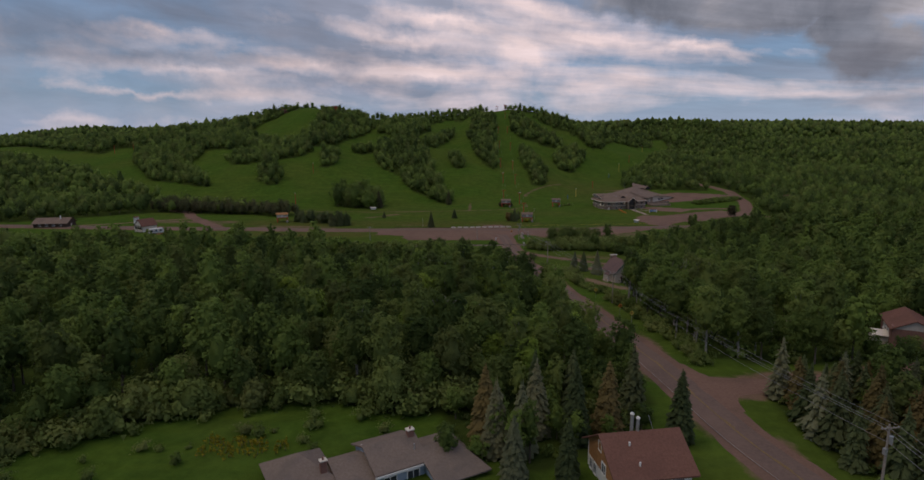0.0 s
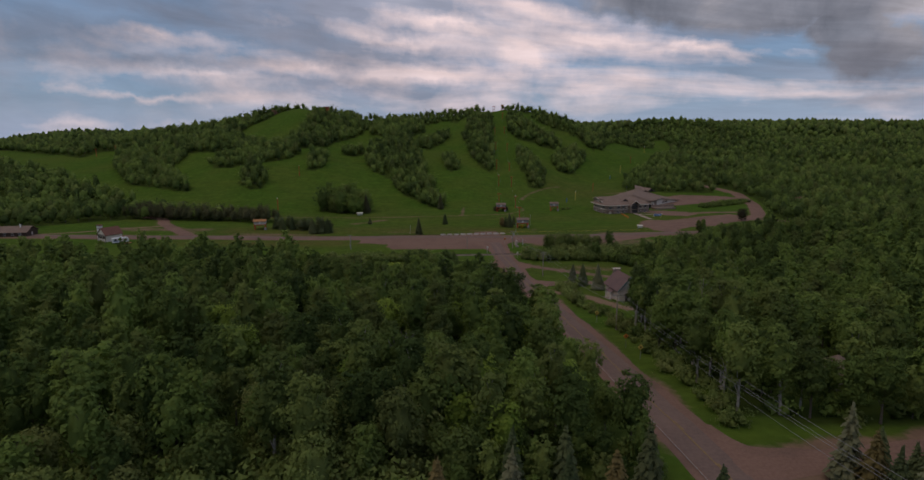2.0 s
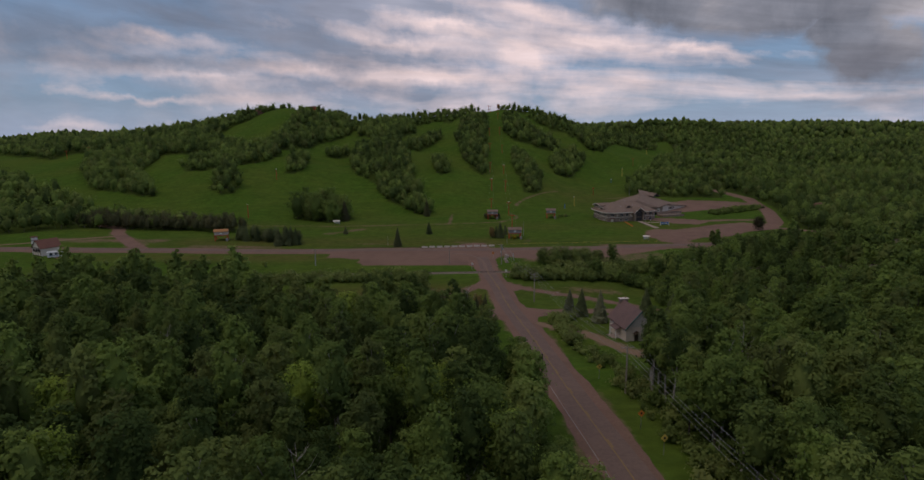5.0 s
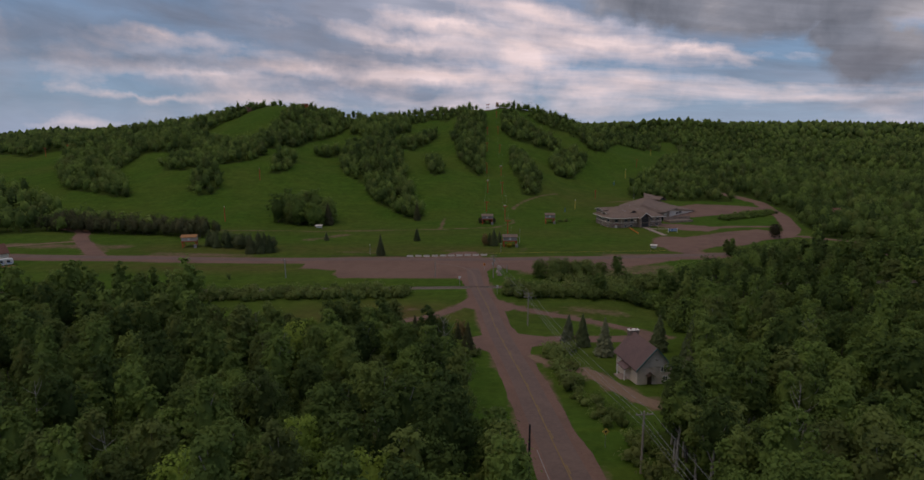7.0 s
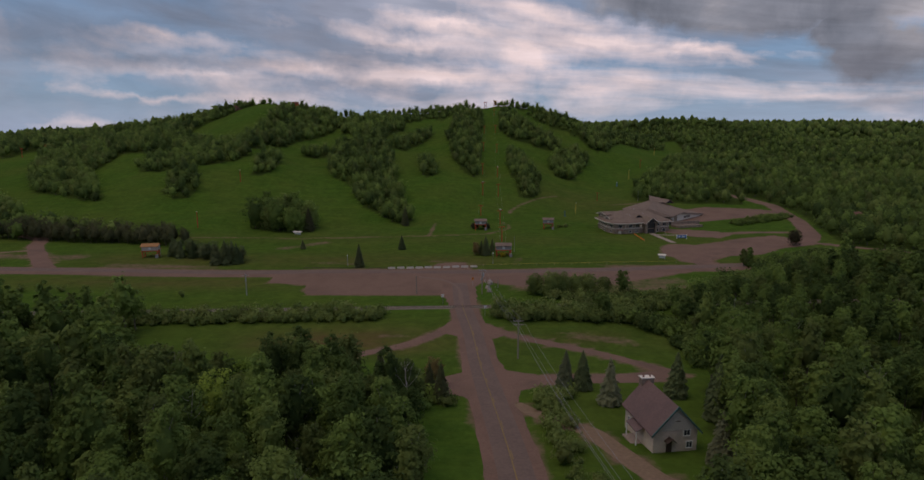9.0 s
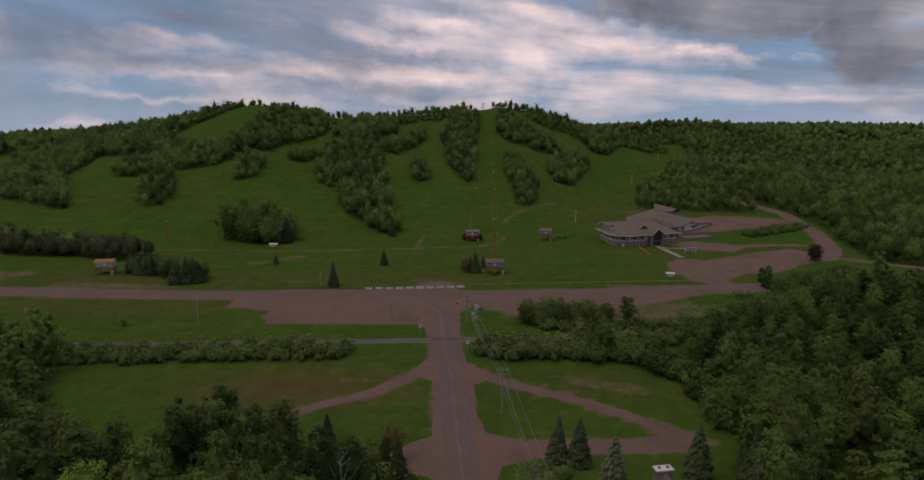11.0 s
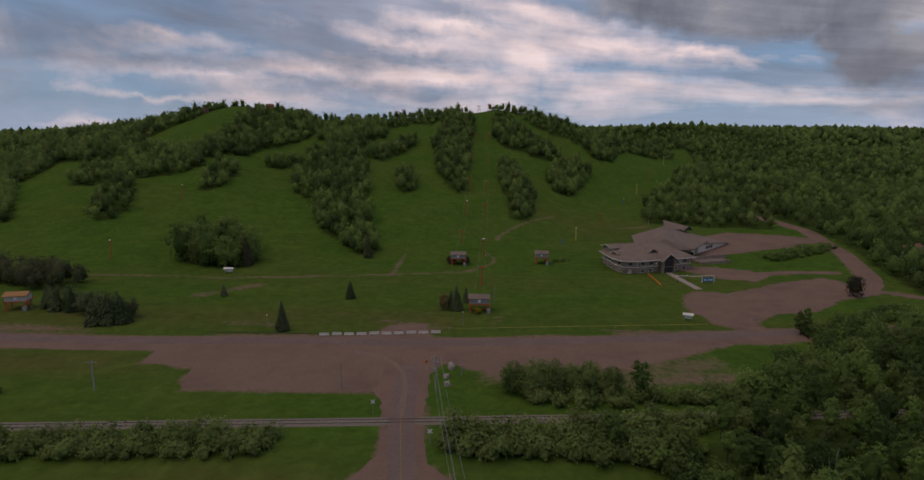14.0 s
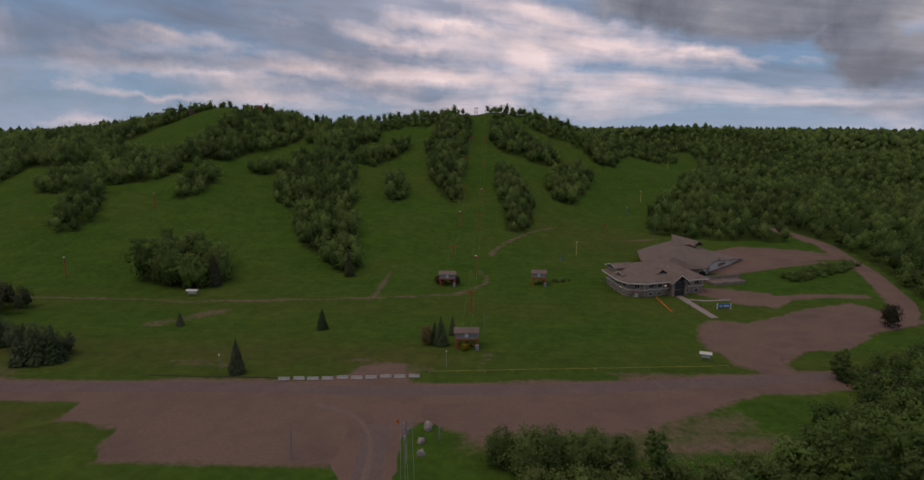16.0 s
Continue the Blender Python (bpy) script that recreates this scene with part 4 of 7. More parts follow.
def clear_of(x, y):
    """Away from roads, drives, houses and poles."""
    ok = distance(x, y, ROAD) > np.where(y < -132, 9.8, 9.0)
    for line, w in ((HIGHWAY, 10.0), (SIDE_ROAD, 7.0), (FORK_W, 3.5), (FORK_E, 3.5), (DRIVE_W, 5.5), (DRIVE_E, 6.0), (LODGE_LOOP, 8.0), (EAST_DRIVE, 5), (WEST_DRIVE, 6.5)):
        ok &= distance(x, y, line) > w
    for cx, cy, r in ((20, -47, 13), (-12, -190, 12), (-46, -188, 17), (58, -136, 11), (37, -134, 7), (-293, 104, 13), (-228, 88, 8), (224, 232, 9), (150, 40, 0)):
        ok &= np.hypot(x - cx, y - cy) > r
    return ok


rng = np.random.default_rng(7)
NEAR = (-72, -172, 42, 8)


def is_near(x, y):
    return (x > NEAR[0]) & (x < NEAR[2]) & (y > NEAR[1]) & (y < NEAR[3])


def in_view(x, y):
    """Part of the plan that the flight ever overlooks."""
    return (np.abs(x + 33) < 0.80 * (y + 261) + 12) & (y > -222)


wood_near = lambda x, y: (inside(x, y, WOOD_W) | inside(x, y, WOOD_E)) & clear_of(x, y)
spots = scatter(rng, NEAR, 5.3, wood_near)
spots = spots[np.argsort(np.abs(spots[:, 0] + 12) + 0.12 * np.abs(spots[:, 1] + 110))]
more = spots[300:]
spots = rng.permutation(spots[:300])
forms = [(10.5, 0.22, 32), (12.5, 0.165, 32), (9.5, 0.25, 32), (13.5, 0.145, 34), (11.0, 0.20, 32), (8.5, 0.27, 30), (12.0, 0.19, 32)]
protos = []
for i, (h, sp, tufts) in enumerate(forms):
    t, c = broadleaf(rng, h, sp, tufts, 64, 0.31)
    protos.append(tree_thing("broadleaf_tree", t, c, M_BIRCH if i in (1, 3, 6) else M_BARK, M_LEAF, "slender leafy green tree in the dense wood" if i in (1, 3, 6) else "round leafy green tree in the dense wood", "tree", "wood beside the road"))
plant(protos, spots, rng, 0.72, 1.25)

birches = []
for h in (13.0, 14.5, 12.0):
    t, c = broadleaf(rng, h, 0.15, 22, 60, 0.30, 6, 5, 0.50)
    birches.append(tree_thing("birch_tree", t, c, M_BIRCH, M_LEAF, "tall birch with a bare pale stem at the wood's edge", "tree", "birches at the wood's edge"))
edge = curve([(15, -140), (14, -118), (13, -98), (16, -84), (27, -70), (33, -56), (36, -38), (44, -20)], 4.5)
plant(birches, [(x + rng.uniform(-1.5, 2.5), y + rng.uniform(-1.5, 1.5)) for x, y in edge], rng, 0.85, 1.1)
dense_models = [broadleaf(rng, h, sp, 26, 34, 0.43, 4, 2) for h, sp, _ in forms]
if len(more):
    thicket("wood_filling", dense_models, more, rng, 0.66, 1.2, [M_BARK, M_LEAF], "younger green trees filling the dense wood", "wood")
side_models = [broadleaf(rng, h, sp, 24, 32, 0.44, 4, 2) for h, sp, _ in forms]
SIDE = lambda x, y: ((x > -135) & (x < 95) & (y > -200) & (y < -25) | (x > 30) & (x < 125) & (y >= -25) & (y < 100)) & ~is_near(x, y)
spots = scatter(rng, (-135, -205, 125, 100), 6.1, lambda x, y: wood_near(x, y) & SIDE(x, y) & in_view(x, y))
low = spots[:, 1] > -20
thicket("meadow_side_wood", side_models, spots[low], rng, 0.62, 1.0, [M_BARK, M_LEAF], "lower green trees at the edge of the meadow", "wood")
spots = spots[~low]
thicket("side_wood", side_models, spots, rng, 0.7, 1.25, [M_BARK, M_LEAF], "dense green broadleaf wood beside the road", "wood")
shrubs = [(tube([(0, 0, -0.2), (0, 0, 0.5)], [0.05, 0.03], 3), join([egg(rng, (0, 0, 0.7), 0.6, 0.7, 1), sprays(rng, [(rng.uniform(-1, 1), rng.uniform(-1, 1), rng.uniform(0.7, 2.0)) for _ in range(5)], [0.85] * 5, 12, 0.46, np.array([0, 0, 0.2]))])) for _ in range(4)]
spots = scatter(rng, (-120, -180, 115, 100), 5.2, lambda x, y: wood_near(x, y) & in_view(x, y))
thicket("undergrowth", shrubs, spots, rng, 0.7, 1.7, [M_BARK, M_LEAF], "green undergrowth between the trunks of the wood", "undergrowth")
mid_models = [broadleaf(rng, h, sp, 17, 15, 0.82, 3, 1, sub=1) for h, sp, _ in forms]


def crown_only(m):
    return tube([(0, 0, -0.2), (0, 0, 4.0)], [0.16, 0.1], 3), m[1]


far_models = [dome_tree(rng, 0.95 * h, sp * 1.8, 5, 10, 1.05, 0.1) for h, sp, _ in forms]
slope_models = [dome_tree(rng, hh, sp, 9, 15, 0.66, 0.02) for hh, sp in ((8.5, 0.38), (10.0, 0.32), (11.0, 0.28), (9.2, 0.38), (7.0, 0.42), (12.5, 0.23))]
spots = scatter(rng, (-230, -250, 260, 130), 6.8, lambda x, y: wood_near(x, y) & ~is_near(x, y) & ~SIDE(x, y) & in_view(x, y))
thicket("valley_wood", mid_models, spots, rng, 0.7, 1.28, [M_BARK, M_LEAF], "dense green broadleaf wood on the valley floor", "wood")
spots = scatter(rng, (-420, -120, 430, 260), 7.6, lambda x, y: (inside(x, y, WOOD_W) | inside(x, y, WOOD_E)) & ((x < -230) | (x > 260)) & clear_of(x, y) & (y > -200 + 0.6 * abs(x)))
thicket("outer_wood", far_models, spots, rng, 0.8, 1.25, [M_BARK, M_LEAF], "dense green wood at the sides of the valley", "wood")
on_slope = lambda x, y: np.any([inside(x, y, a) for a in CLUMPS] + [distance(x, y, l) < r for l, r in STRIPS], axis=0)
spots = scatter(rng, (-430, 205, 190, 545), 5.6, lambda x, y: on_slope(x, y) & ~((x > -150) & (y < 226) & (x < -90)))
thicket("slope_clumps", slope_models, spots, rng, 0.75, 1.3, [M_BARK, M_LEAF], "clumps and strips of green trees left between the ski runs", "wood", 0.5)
spots = scatter(rng, (-345, 545, 270, 800), 6.2, on_slope)
thicket("crest_wood", slope_models, spots, rng, 0.5, 1.15, [M_BARK, M_LEAF], "uneven line of trees along the crest", "wood", 0.8)
big_models = [broadleaf(rng, hh, 0.33, 26, 36, 0.6, 4, 3, 0.05) for hh in (12.5, 15.0, 13.5)]
spots = scatter(rng, (-150, 180, -90, 226), 5.2, on_slope)
thicket("round_clump", big_models, spots, rng, 0.85, 1.2, [M_BARK, M_LEAF], "large rounded clump of trees at the foot of the slope", "wood")
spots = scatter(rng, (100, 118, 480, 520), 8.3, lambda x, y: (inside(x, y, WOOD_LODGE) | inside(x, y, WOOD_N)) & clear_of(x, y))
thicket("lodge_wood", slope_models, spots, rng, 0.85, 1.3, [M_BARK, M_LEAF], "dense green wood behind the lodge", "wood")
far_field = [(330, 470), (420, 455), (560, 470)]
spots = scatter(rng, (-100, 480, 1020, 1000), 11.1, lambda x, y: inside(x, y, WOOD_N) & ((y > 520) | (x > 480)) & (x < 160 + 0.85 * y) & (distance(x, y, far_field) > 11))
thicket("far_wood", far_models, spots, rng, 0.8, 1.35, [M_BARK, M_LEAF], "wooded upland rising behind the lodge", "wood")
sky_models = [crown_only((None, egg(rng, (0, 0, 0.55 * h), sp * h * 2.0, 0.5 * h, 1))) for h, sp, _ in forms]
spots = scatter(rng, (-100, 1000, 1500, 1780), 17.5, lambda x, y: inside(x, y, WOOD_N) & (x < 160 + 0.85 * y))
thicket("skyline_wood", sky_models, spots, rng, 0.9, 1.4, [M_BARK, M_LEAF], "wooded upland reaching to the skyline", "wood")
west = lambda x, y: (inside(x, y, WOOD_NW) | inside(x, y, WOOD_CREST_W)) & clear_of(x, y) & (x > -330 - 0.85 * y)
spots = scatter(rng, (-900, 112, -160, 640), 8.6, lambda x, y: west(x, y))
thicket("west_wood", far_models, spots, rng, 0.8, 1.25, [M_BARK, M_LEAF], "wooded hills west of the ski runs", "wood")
spots = scatter(rng, (-1500, 640, -160, 1500), 15.0, lambda x, y: west(x, y) & ((y < 800) | (x < -500)))
thicket("west_skyline_wood", sky_models, spots, rng, 0.9, 1.35, [M_BARK, M_LEAF], "far wooded hills in the west", "wood")


# ---------- built things ----------
M_SHINGLE = material("brown_grey_shingles", (0.178, 0.128, 0.102), (0.240, 0.176, 0.142), 3.5, 0.93, 0.4, c3=(0.125, 0.092, 0.078), stain=0.5, stain_scale=0.25)
M_SHINGLE_G = material("taupe_shingles", (0.17, 0.130, 0.108), (0.23, 0.180, 0.152), 3.5, 0.93, 0.4, c3=(0.13, 0.11, 0.10), stain=0.6, stain_scale=0.3)
M_SHINGLE_R = material("maroon_shingles", (0.150, 0.074, 0.056), (0.205, 0.106, 0.082), 3.5, 0.93, 0.4, c3=(0.125, 0.066, 0.054), stain=0.5, stain_scale=0.3)
M_SHINGLE_P = material("plum_metal_roof", (0.150, 0.096, 0.090), (0.185, 0.120, 0.112), 2.5, 0.7, 0.1, c3=(0.10, 0.075, 0.078), stain=0.4, stain_scale=0.3)
M_STONE = material("lodge_stone_base", (0.22, 0.165, 0.128), (0.36, 0.275, 0.22), 2.2, 0.95, 0.5, c3=(0.09, 0.075, 0.068), stain=0.6, stain_scale=0.7)
M_SIDING = material("taupe_siding", (0.29, 0.215, 0.168), (0.36, 0.27, 0.213), 3.0, 0.85, 0.1, c3=(0.15, 0.125, 0.11), stain=0.4, stain_scale=0.3)
M_CREAM = material("cream_trim", (0.62, 0.55, 0.48), (0.72, 0.65, 0.57), 2.0, 0.8)
M_STUCCO = material("beige_stucco", (0.56, 0.45, 0.375), (0.64, 0.53, 0.44), 2.0, 0.92, 0.2, c3=(0.33, 0.285, 0.255), stain=0.5, stain_scale=0.3)
M_TAN = material("tan_board", (0.44, 0.39, 0.35), (0.52, 0.47, 0.42), 2.0, 0.85)
M_TEAL = material("teal_trim", (0.07, 0.13, 0.125), (0.09, 0.16, 0.15), 2.0, 0.7)
M_BLUEWALL = material("pale_blue_siding", (0.26, 0.32, 0.39), (0.32, 0.385, 0.46), 2.0, 0.8, 0.1)
M_ORANGEWOOD = material("orange_brown_boards", (0.30, 0.15, 0.065), (0.38, 0.20, 0.09), 2.5, 0.8, 0.2)
M_WHITE = material("white_paint", (0.66, 0.64, 0.62), (0.76, 0.74, 0.72), 2.0, 0.6)
M_DARKWOOD = material("dark_stained_wood", (0.06, 0.042, 0.035), (0.10, 0.07, 0.055), 2.5, 0.8)
M_BRICK = material("red_brick_wall", (0.20, 0.105, 0.085), (0.27, 0.15, 0.12), 6.0, 0.93, 0.3, c3=(0.17, 0.09, 0.075), stain=0.5, stain_scale=0.4)
M_RED = material("red_painted_steel", (0.40, 0.075, 0.035), (0.50, 0.11, 0.05), 2.0, 0.6, c3=(0.26, 0.06, 0.035), stain=0.5, stain_scale=0.6)
M_YPAINT = material("yellow_paint", (0.55, 0.40, 0.08), (0.62, 0.46, 0.11), 2.0, 0.6)
M_BPAINT = material("blue_paint", (0.06, 0.14, 0.34), (0.09, 0.19, 0.42), 2.0, 0.6)
M_OPAINT = material("orange_paint", (0.60, 0.20, 0.04), (0.68, 0.25, 0.05), 2.0, 0.6)
M_GREYWALL = material("weathered_grey_boards", (0.25, 0.23, 0.225), (0.34, 0.315, 0.30), 2.0, 0.85, 0.1, c3=(0.2, 0.185, 0.18), stain=0.5, stain_scale=0.5)
M_POLE = material("weathered_pole_wood", (0.23, 0.195, 0.165), (0.36, 0.315, 0.27), 3.0, 0.9)
M_METAL = material("galvanised_metal", (0.38, 0.38, 0.39), (0.48, 0.48, 0.49), 2.0, 0.5, metal=0.6)
M_WIRE = material("grey_wire", (0.24, 0.23, 0.23), (0.32, 0.31, 0.31), 2.0, 0.5, metal=0.5)
M_BLACK = material("black_paint", (0.02, 0.02, 0.022), (0.035, 0.035, 0.037), 2.0, 0.6)
M_ROCK = material("pale_boulder", (0.25, 0.20, 0.17), (0.38, 0.32, 0.28), 2.0, 0.95, 0.6)
M_LAMP = material("white_lamp_glass", (0.80, 0.78, 0.74), (0.86, 0.84, 0.80), 2.0, 0.3)
M_GLASS = material("dark_window_glass", (0.035, 0.04, 0.048), (0.055, 0.06, 0.07), 1.0, 0.12, spec=0.5)


def glow_material(name, colour, strength):
    m = bpy.data.materials.new(name)
    m.use_nodes = True
    n = Net(m.node_tree)
    b = n.add("ShaderNodeBsdfPrincipled", {"Base Color": (0.8, 0.78, 0.72, 1), "Emission Color": (*colour, 1), "Emission Strength": strength})
    n.add("ShaderNodeOutputMaterial", {0: b.outputs[0]})
    return m


M_LIT = glow_material("lit_lamp", (1.0, 0.86, 0.66), 1.2)


class Geo:
    """Gathers faces for one mesh."""

    def __init__(self):
        self.v, self.f = [], []

    def poly(self, pts, rev=False):
        b = len(self.v)
        self.v += [tuple(p) for p in pts]
        idx = list(range(b, b + len(pts)))
        self.f.append(idx[::-1] if rev else idx)

    def box(self, x0, y0, z0, x1, y1, z1):
        b = len(self.v)
        self.v += [(x, y, z) for z in (z0, z1) for x, y in ((x0, y0), (x1, y0), (x1, y1), (x0, y1))]
        self.f += [[b + i for i in q] for q in ((3, 2, 1, 0), (4, 5, 6, 7), (0, 1, 5, 4), (1, 2, 6, 5), (2, 3, 7, 6), (3, 0, 4, 7))]
        return self

    def prism(self, foot, z0, z1):
        """Upright prism on the outline foot; z1: one height or one for each corner."""
        n, b = len(foot), len(self.v)
        z1 = z1 if isinstance(z1, (list, tuple)) else [z1] * n
        self.v += [(x, y, z0) for x, y in foot] + [(x, y, z) for (x, y), z in zip(foot, z1)]
        self.f += [list(range(b + n - 1, b - 1, -1)), list(range(b + n, b + 2 * n))]
        self.f += [[b + i, b + (i + 1) % n, b + n + (i + 1) % n, b + n + i] for i in range(n)]
        return self

    def slab(self, pts, thick):
        """A flat plate with its top on pts, counter-clockwise from above."""
        n, b = len(pts), len(self.v)
        self.v += [tuple(p) for p in pts] + [(p[0], p[1], p[2] - thick) for p in pts]
        self.f += [list(range(b, b + n)), list(range(b + 2 * n - 1, b + n - 1, -1))]
        self.f += [[b + n + i, b + n + (i + 1) % n, b + (i + 1) % n, b + i] for i in range(n)]
        return self

    def bar(self, path, radii, sides=6):
        v, t = tube(path, radii, sides)
        b = len(self.v)
        self.v += [tuple(p) for p in v]
        self.f += [[b + i for i in q] for q in t.tolist()]
        k = len(self.v)
        self.f += [[b + sides - 1 - i for i in range(sides)], [k - sides + i for i in range(sides)]]
        return self


def part(name, g, mat, parent, label=""):
    """One mesh under a thing or under a part."""
    ob = mesh_object(name, g.v, g.f, mat, parent)
    return tagged(ob, label) if label else ob


def thing(name, x, y, z, rz, label, category, group=""):
    e = new(name)
    e.matrix_basis = pose(x, y, z, 0, 0, rz)
    return tagged(e, label, category, group)


def window(parent, x, y, z, w, h, face, trim, pane=None, bars=1):
    """A framed window on a wall; face: the angle in degrees that it looks to; (x, y, z) is its sill's middle."""
    a = radians(face)
    n, s = Vector((math.cos(a), math.sin(a), 0)), Vector((-math.sin(a), math.cos(a), 0))
    o = Vector((x, y, z))

    def bar_box(g, u0, u1, z0, z1, d0, d1):
        c = [o + s * u + n * d for d in (d0, d1) for u in (u0, u1)]
        foot = [c[0], c[2], c[3], c[1]]
        g.prism([(p.x, p.y) for p in foot], z + z0, z + z1)

    g = Geo()
    t = 0.12
    bar_box(g, -w / 2 - t, -w / 2, -t, h + t, -0.02, 0.10)
    bar_box(g, w / 2, w / 2 + t, -t, h + t, -0.02, 0.10)
    bar_box(g, -w / 2, w / 2, h, h + t, -0.02, 0.10)
    bar_box(g, -w / 2, w / 2, -t, 0, -0.02, 0.14)
    for k in range(bars):
        u = -w / 2 + w * (k + 1) / (bars + 1)
        bar_box(g, u - 0.04, u + 0.04, 0, h, 0.0, 0.07)
    f = part("window", g, trim, parent)
    g = Geo()
    bar_box(g, -w / 2, w / 2, 0, h, -0.01, 0.03)
    part("pane", g, pane or M_GLASS, f)
    return f


def gable_house(name, x, y, z, rz, ln, wd, wall, rise, over, m_wall, m_roof, label, category="house", gable_mat=None, front_drop=0.0):
    """A gabled house; its ridge runs along local x. Returns the thing."""
    e = thing(name, x, y, z, rz, label, category)
    g = Geo()
    g.box(-ln / 2, -wd / 2, -1.2, ln / 2, wd / 2, wall)
    part("wall", g, m_wall, e)
    for sx in (-1, 1):
        g = Geo()
        b = len(g.v)
        x0, x1 = sx * ln / 2 - 0.12, sx * ln / 2 + 0.0
        g.v += [(xx, yy, zz) for xx in (x0, x1) for yy, zz in ((-wd / 2, wall), (wd / 2, wall), (0, wall + rise))]
        g.f += [[b, b + 1, b + 2][::-1], [b + 3, b + 4, b + 5], [b, b + 3, b + 5, b + 2], [b + 1, b + 2, b + 5, b + 4], [b, b + 1, b + 4, b + 3]]
        part("gable", g, gable_mat or m_wall, e)
    k = rise / (wd / 2)
    for s in (-1, 1):
        g = Geo()
        p = [(-ln / 2 - over, s * 0.0, wall + rise + 0.18), (ln / 2 + over, 0, wall + rise + 0.18), (ln / 2 + over, s * (wd / 2 + over), wall - k * over + 0.18), (-ln / 2 - over, s * (wd / 2 + over), wall - k * over + 0.18)]
        g.slab(p if s < 0 else p[::-1], 0.2)
        if s < 0:
            g.f = [f[::-1] for f in g.f]
        part("roof", g, m_roof, e)
    return e


# railway
RAIL = [(-420, 14), (-250, 25.5), (-115, 34.3), (-60, 38.2), (-20, 41.0), (17, 43.8), (77, 48.2), (200, 58), (420, 76)]


def build_railway():
    e = tagged(new("railway"), "single railway track on pale ballast through the meadow", "railway", kind="structure")
    c = curve(RAIL, 2.0)
    t = np.gradient(c, axis=0)
    t /= np.linalg.norm(t, axis=1)[:, None]
    n = np.stack([-t[:, 1], t[:, 0]], 1)
    z = height(c[:, 0], c[:, 1])
    g = Geo()
    prof = [(-1.9, 0.01), (-1.4, 0.10), (1.4, 0.10), (1.9, 0.01)]
    for k in range(len(c)):
        g.v += [(*(c[k] + n[k] * u), z[k] + h) for u, h in prof]
    g.f = [[k * 4 + j + 4, k * 4 + j + 5, k * 4 + j + 1, k * 4 + j][::-1] for k in range(len(c) - 1) for j in range(3)]
    g.f = [f[::-1] for f in g.f]
    part("ballast", g, M_BALLAST, e)
    for s in (-0.72, 0.72):
        g = Geo()
        for k in range(len(c) - 1):
            q = [(*(c[i] + n[i] * (s + u)), z[i] + h) for h in (0.10, 0.23) for i, u in ((k, -0.05), (k + 1, -0.05), (k + 1, 0.05), (k, 0.05))]
            b = len(g.v)
            g.v += q
            g.f += [[b + 4, b + 7, b + 6, b + 5], [b, b + 4, b + 5, b + 1], [b + 3, b + 2, b + 6, b + 7]]
        part("rail", g, M_RAIL, e)
    g = Geo()
    for k in range(len(c) - 1):
        if abs(c[k][0] + 14.9) < 5.0 or c[k][0] < -190 or c[k][0] > 120:
            continue
        for s in (0.0, 0.33, 0.66):
            p, d, m = c[k] + (c[k + 1] - c[k]) * s, t[k], n[k]
            q = [p - d * 0.13 - m * 1.3, p + d * 0.14 - m * 1.3, p + d * 0.14 + m * 1.3, p - d * 0.13 + m * 1.3]
            g.prism([tuple(v) for v in q], z[k] + 0.02, z[k] + 0.16)
    tagged(part("sleepers", g, M_TIE, e), kind="stuff")


build_railway()


def crossing_sign(x, y, rz):
    e = thing("railway_crossing_sign", x, y, float(height(x, y)), rz, "white crossbuck sign on a post beside the tracks", "sign", "railway crossing signs")
    part("post", Geo().bar([(0, 0, -0.3), (0, 0, 3.2)], [0.07, 0.06]), M_METAL, e)
    for a in (45, -45):
        g = Geo()
        g.box(-0.62, -0.05, -0.12, 0.62, -0.02, 0.12)
        m = Matrix.Rotation(radians(a), 4, "Y")
        g.v = [tuple(m @ Vector(v) + Vector((0, -0.06 - 0.02 * (a > 0), 2.85))) for v in g.v]
        part("blade", g, M_WHITE, e)


crossing_sign(-8.1, 32.0, 5)
crossing_sign(-21.6, 44.6, 5)


def utility_pole(x, y, h, rz, arms=1, drum=False, label="weathered wooden utility pole with a crossarm", tint=None):
    e = thing("utility_pole", x, y, float(height(x, y)), rz, label, "utility pole", "utility poles")
    part("pole", Geo().bar([(0, 0, -0.5), (0, 0, h * 0.5), (0, 0, h)], [0.19, 0.16, 0.12], 8), tint or M_POLE, e)
    for k in range(arms):
        z = h - 0.45 - 0.9 * k
        part("crossarm", Geo().box(-1.25, -0.18, z - 0.07, 1.25, -0.05, z + 0.07), M_POLE, e)
        for u in (-1.1, -0.45, 0.45, 1.1):
            part("insulator", Geo().bar([(u, -0.11, z + 0.06), (u, -0.11, z + 0.26)], [0.05, 0.04], 6), M_METAL, e)
    if drum:
        part("transformer", Geo().bar([(0.42, 0, h - 2.6), (0.42, 0, h - 1.6)], [0.28, 0.28], 10), M_METAL, e)
        part("service_box", Geo().box(-0.45, -0.3, h - 3.9, -0.05, 0.1, h - 3.1), M_METAL, e)
    return e


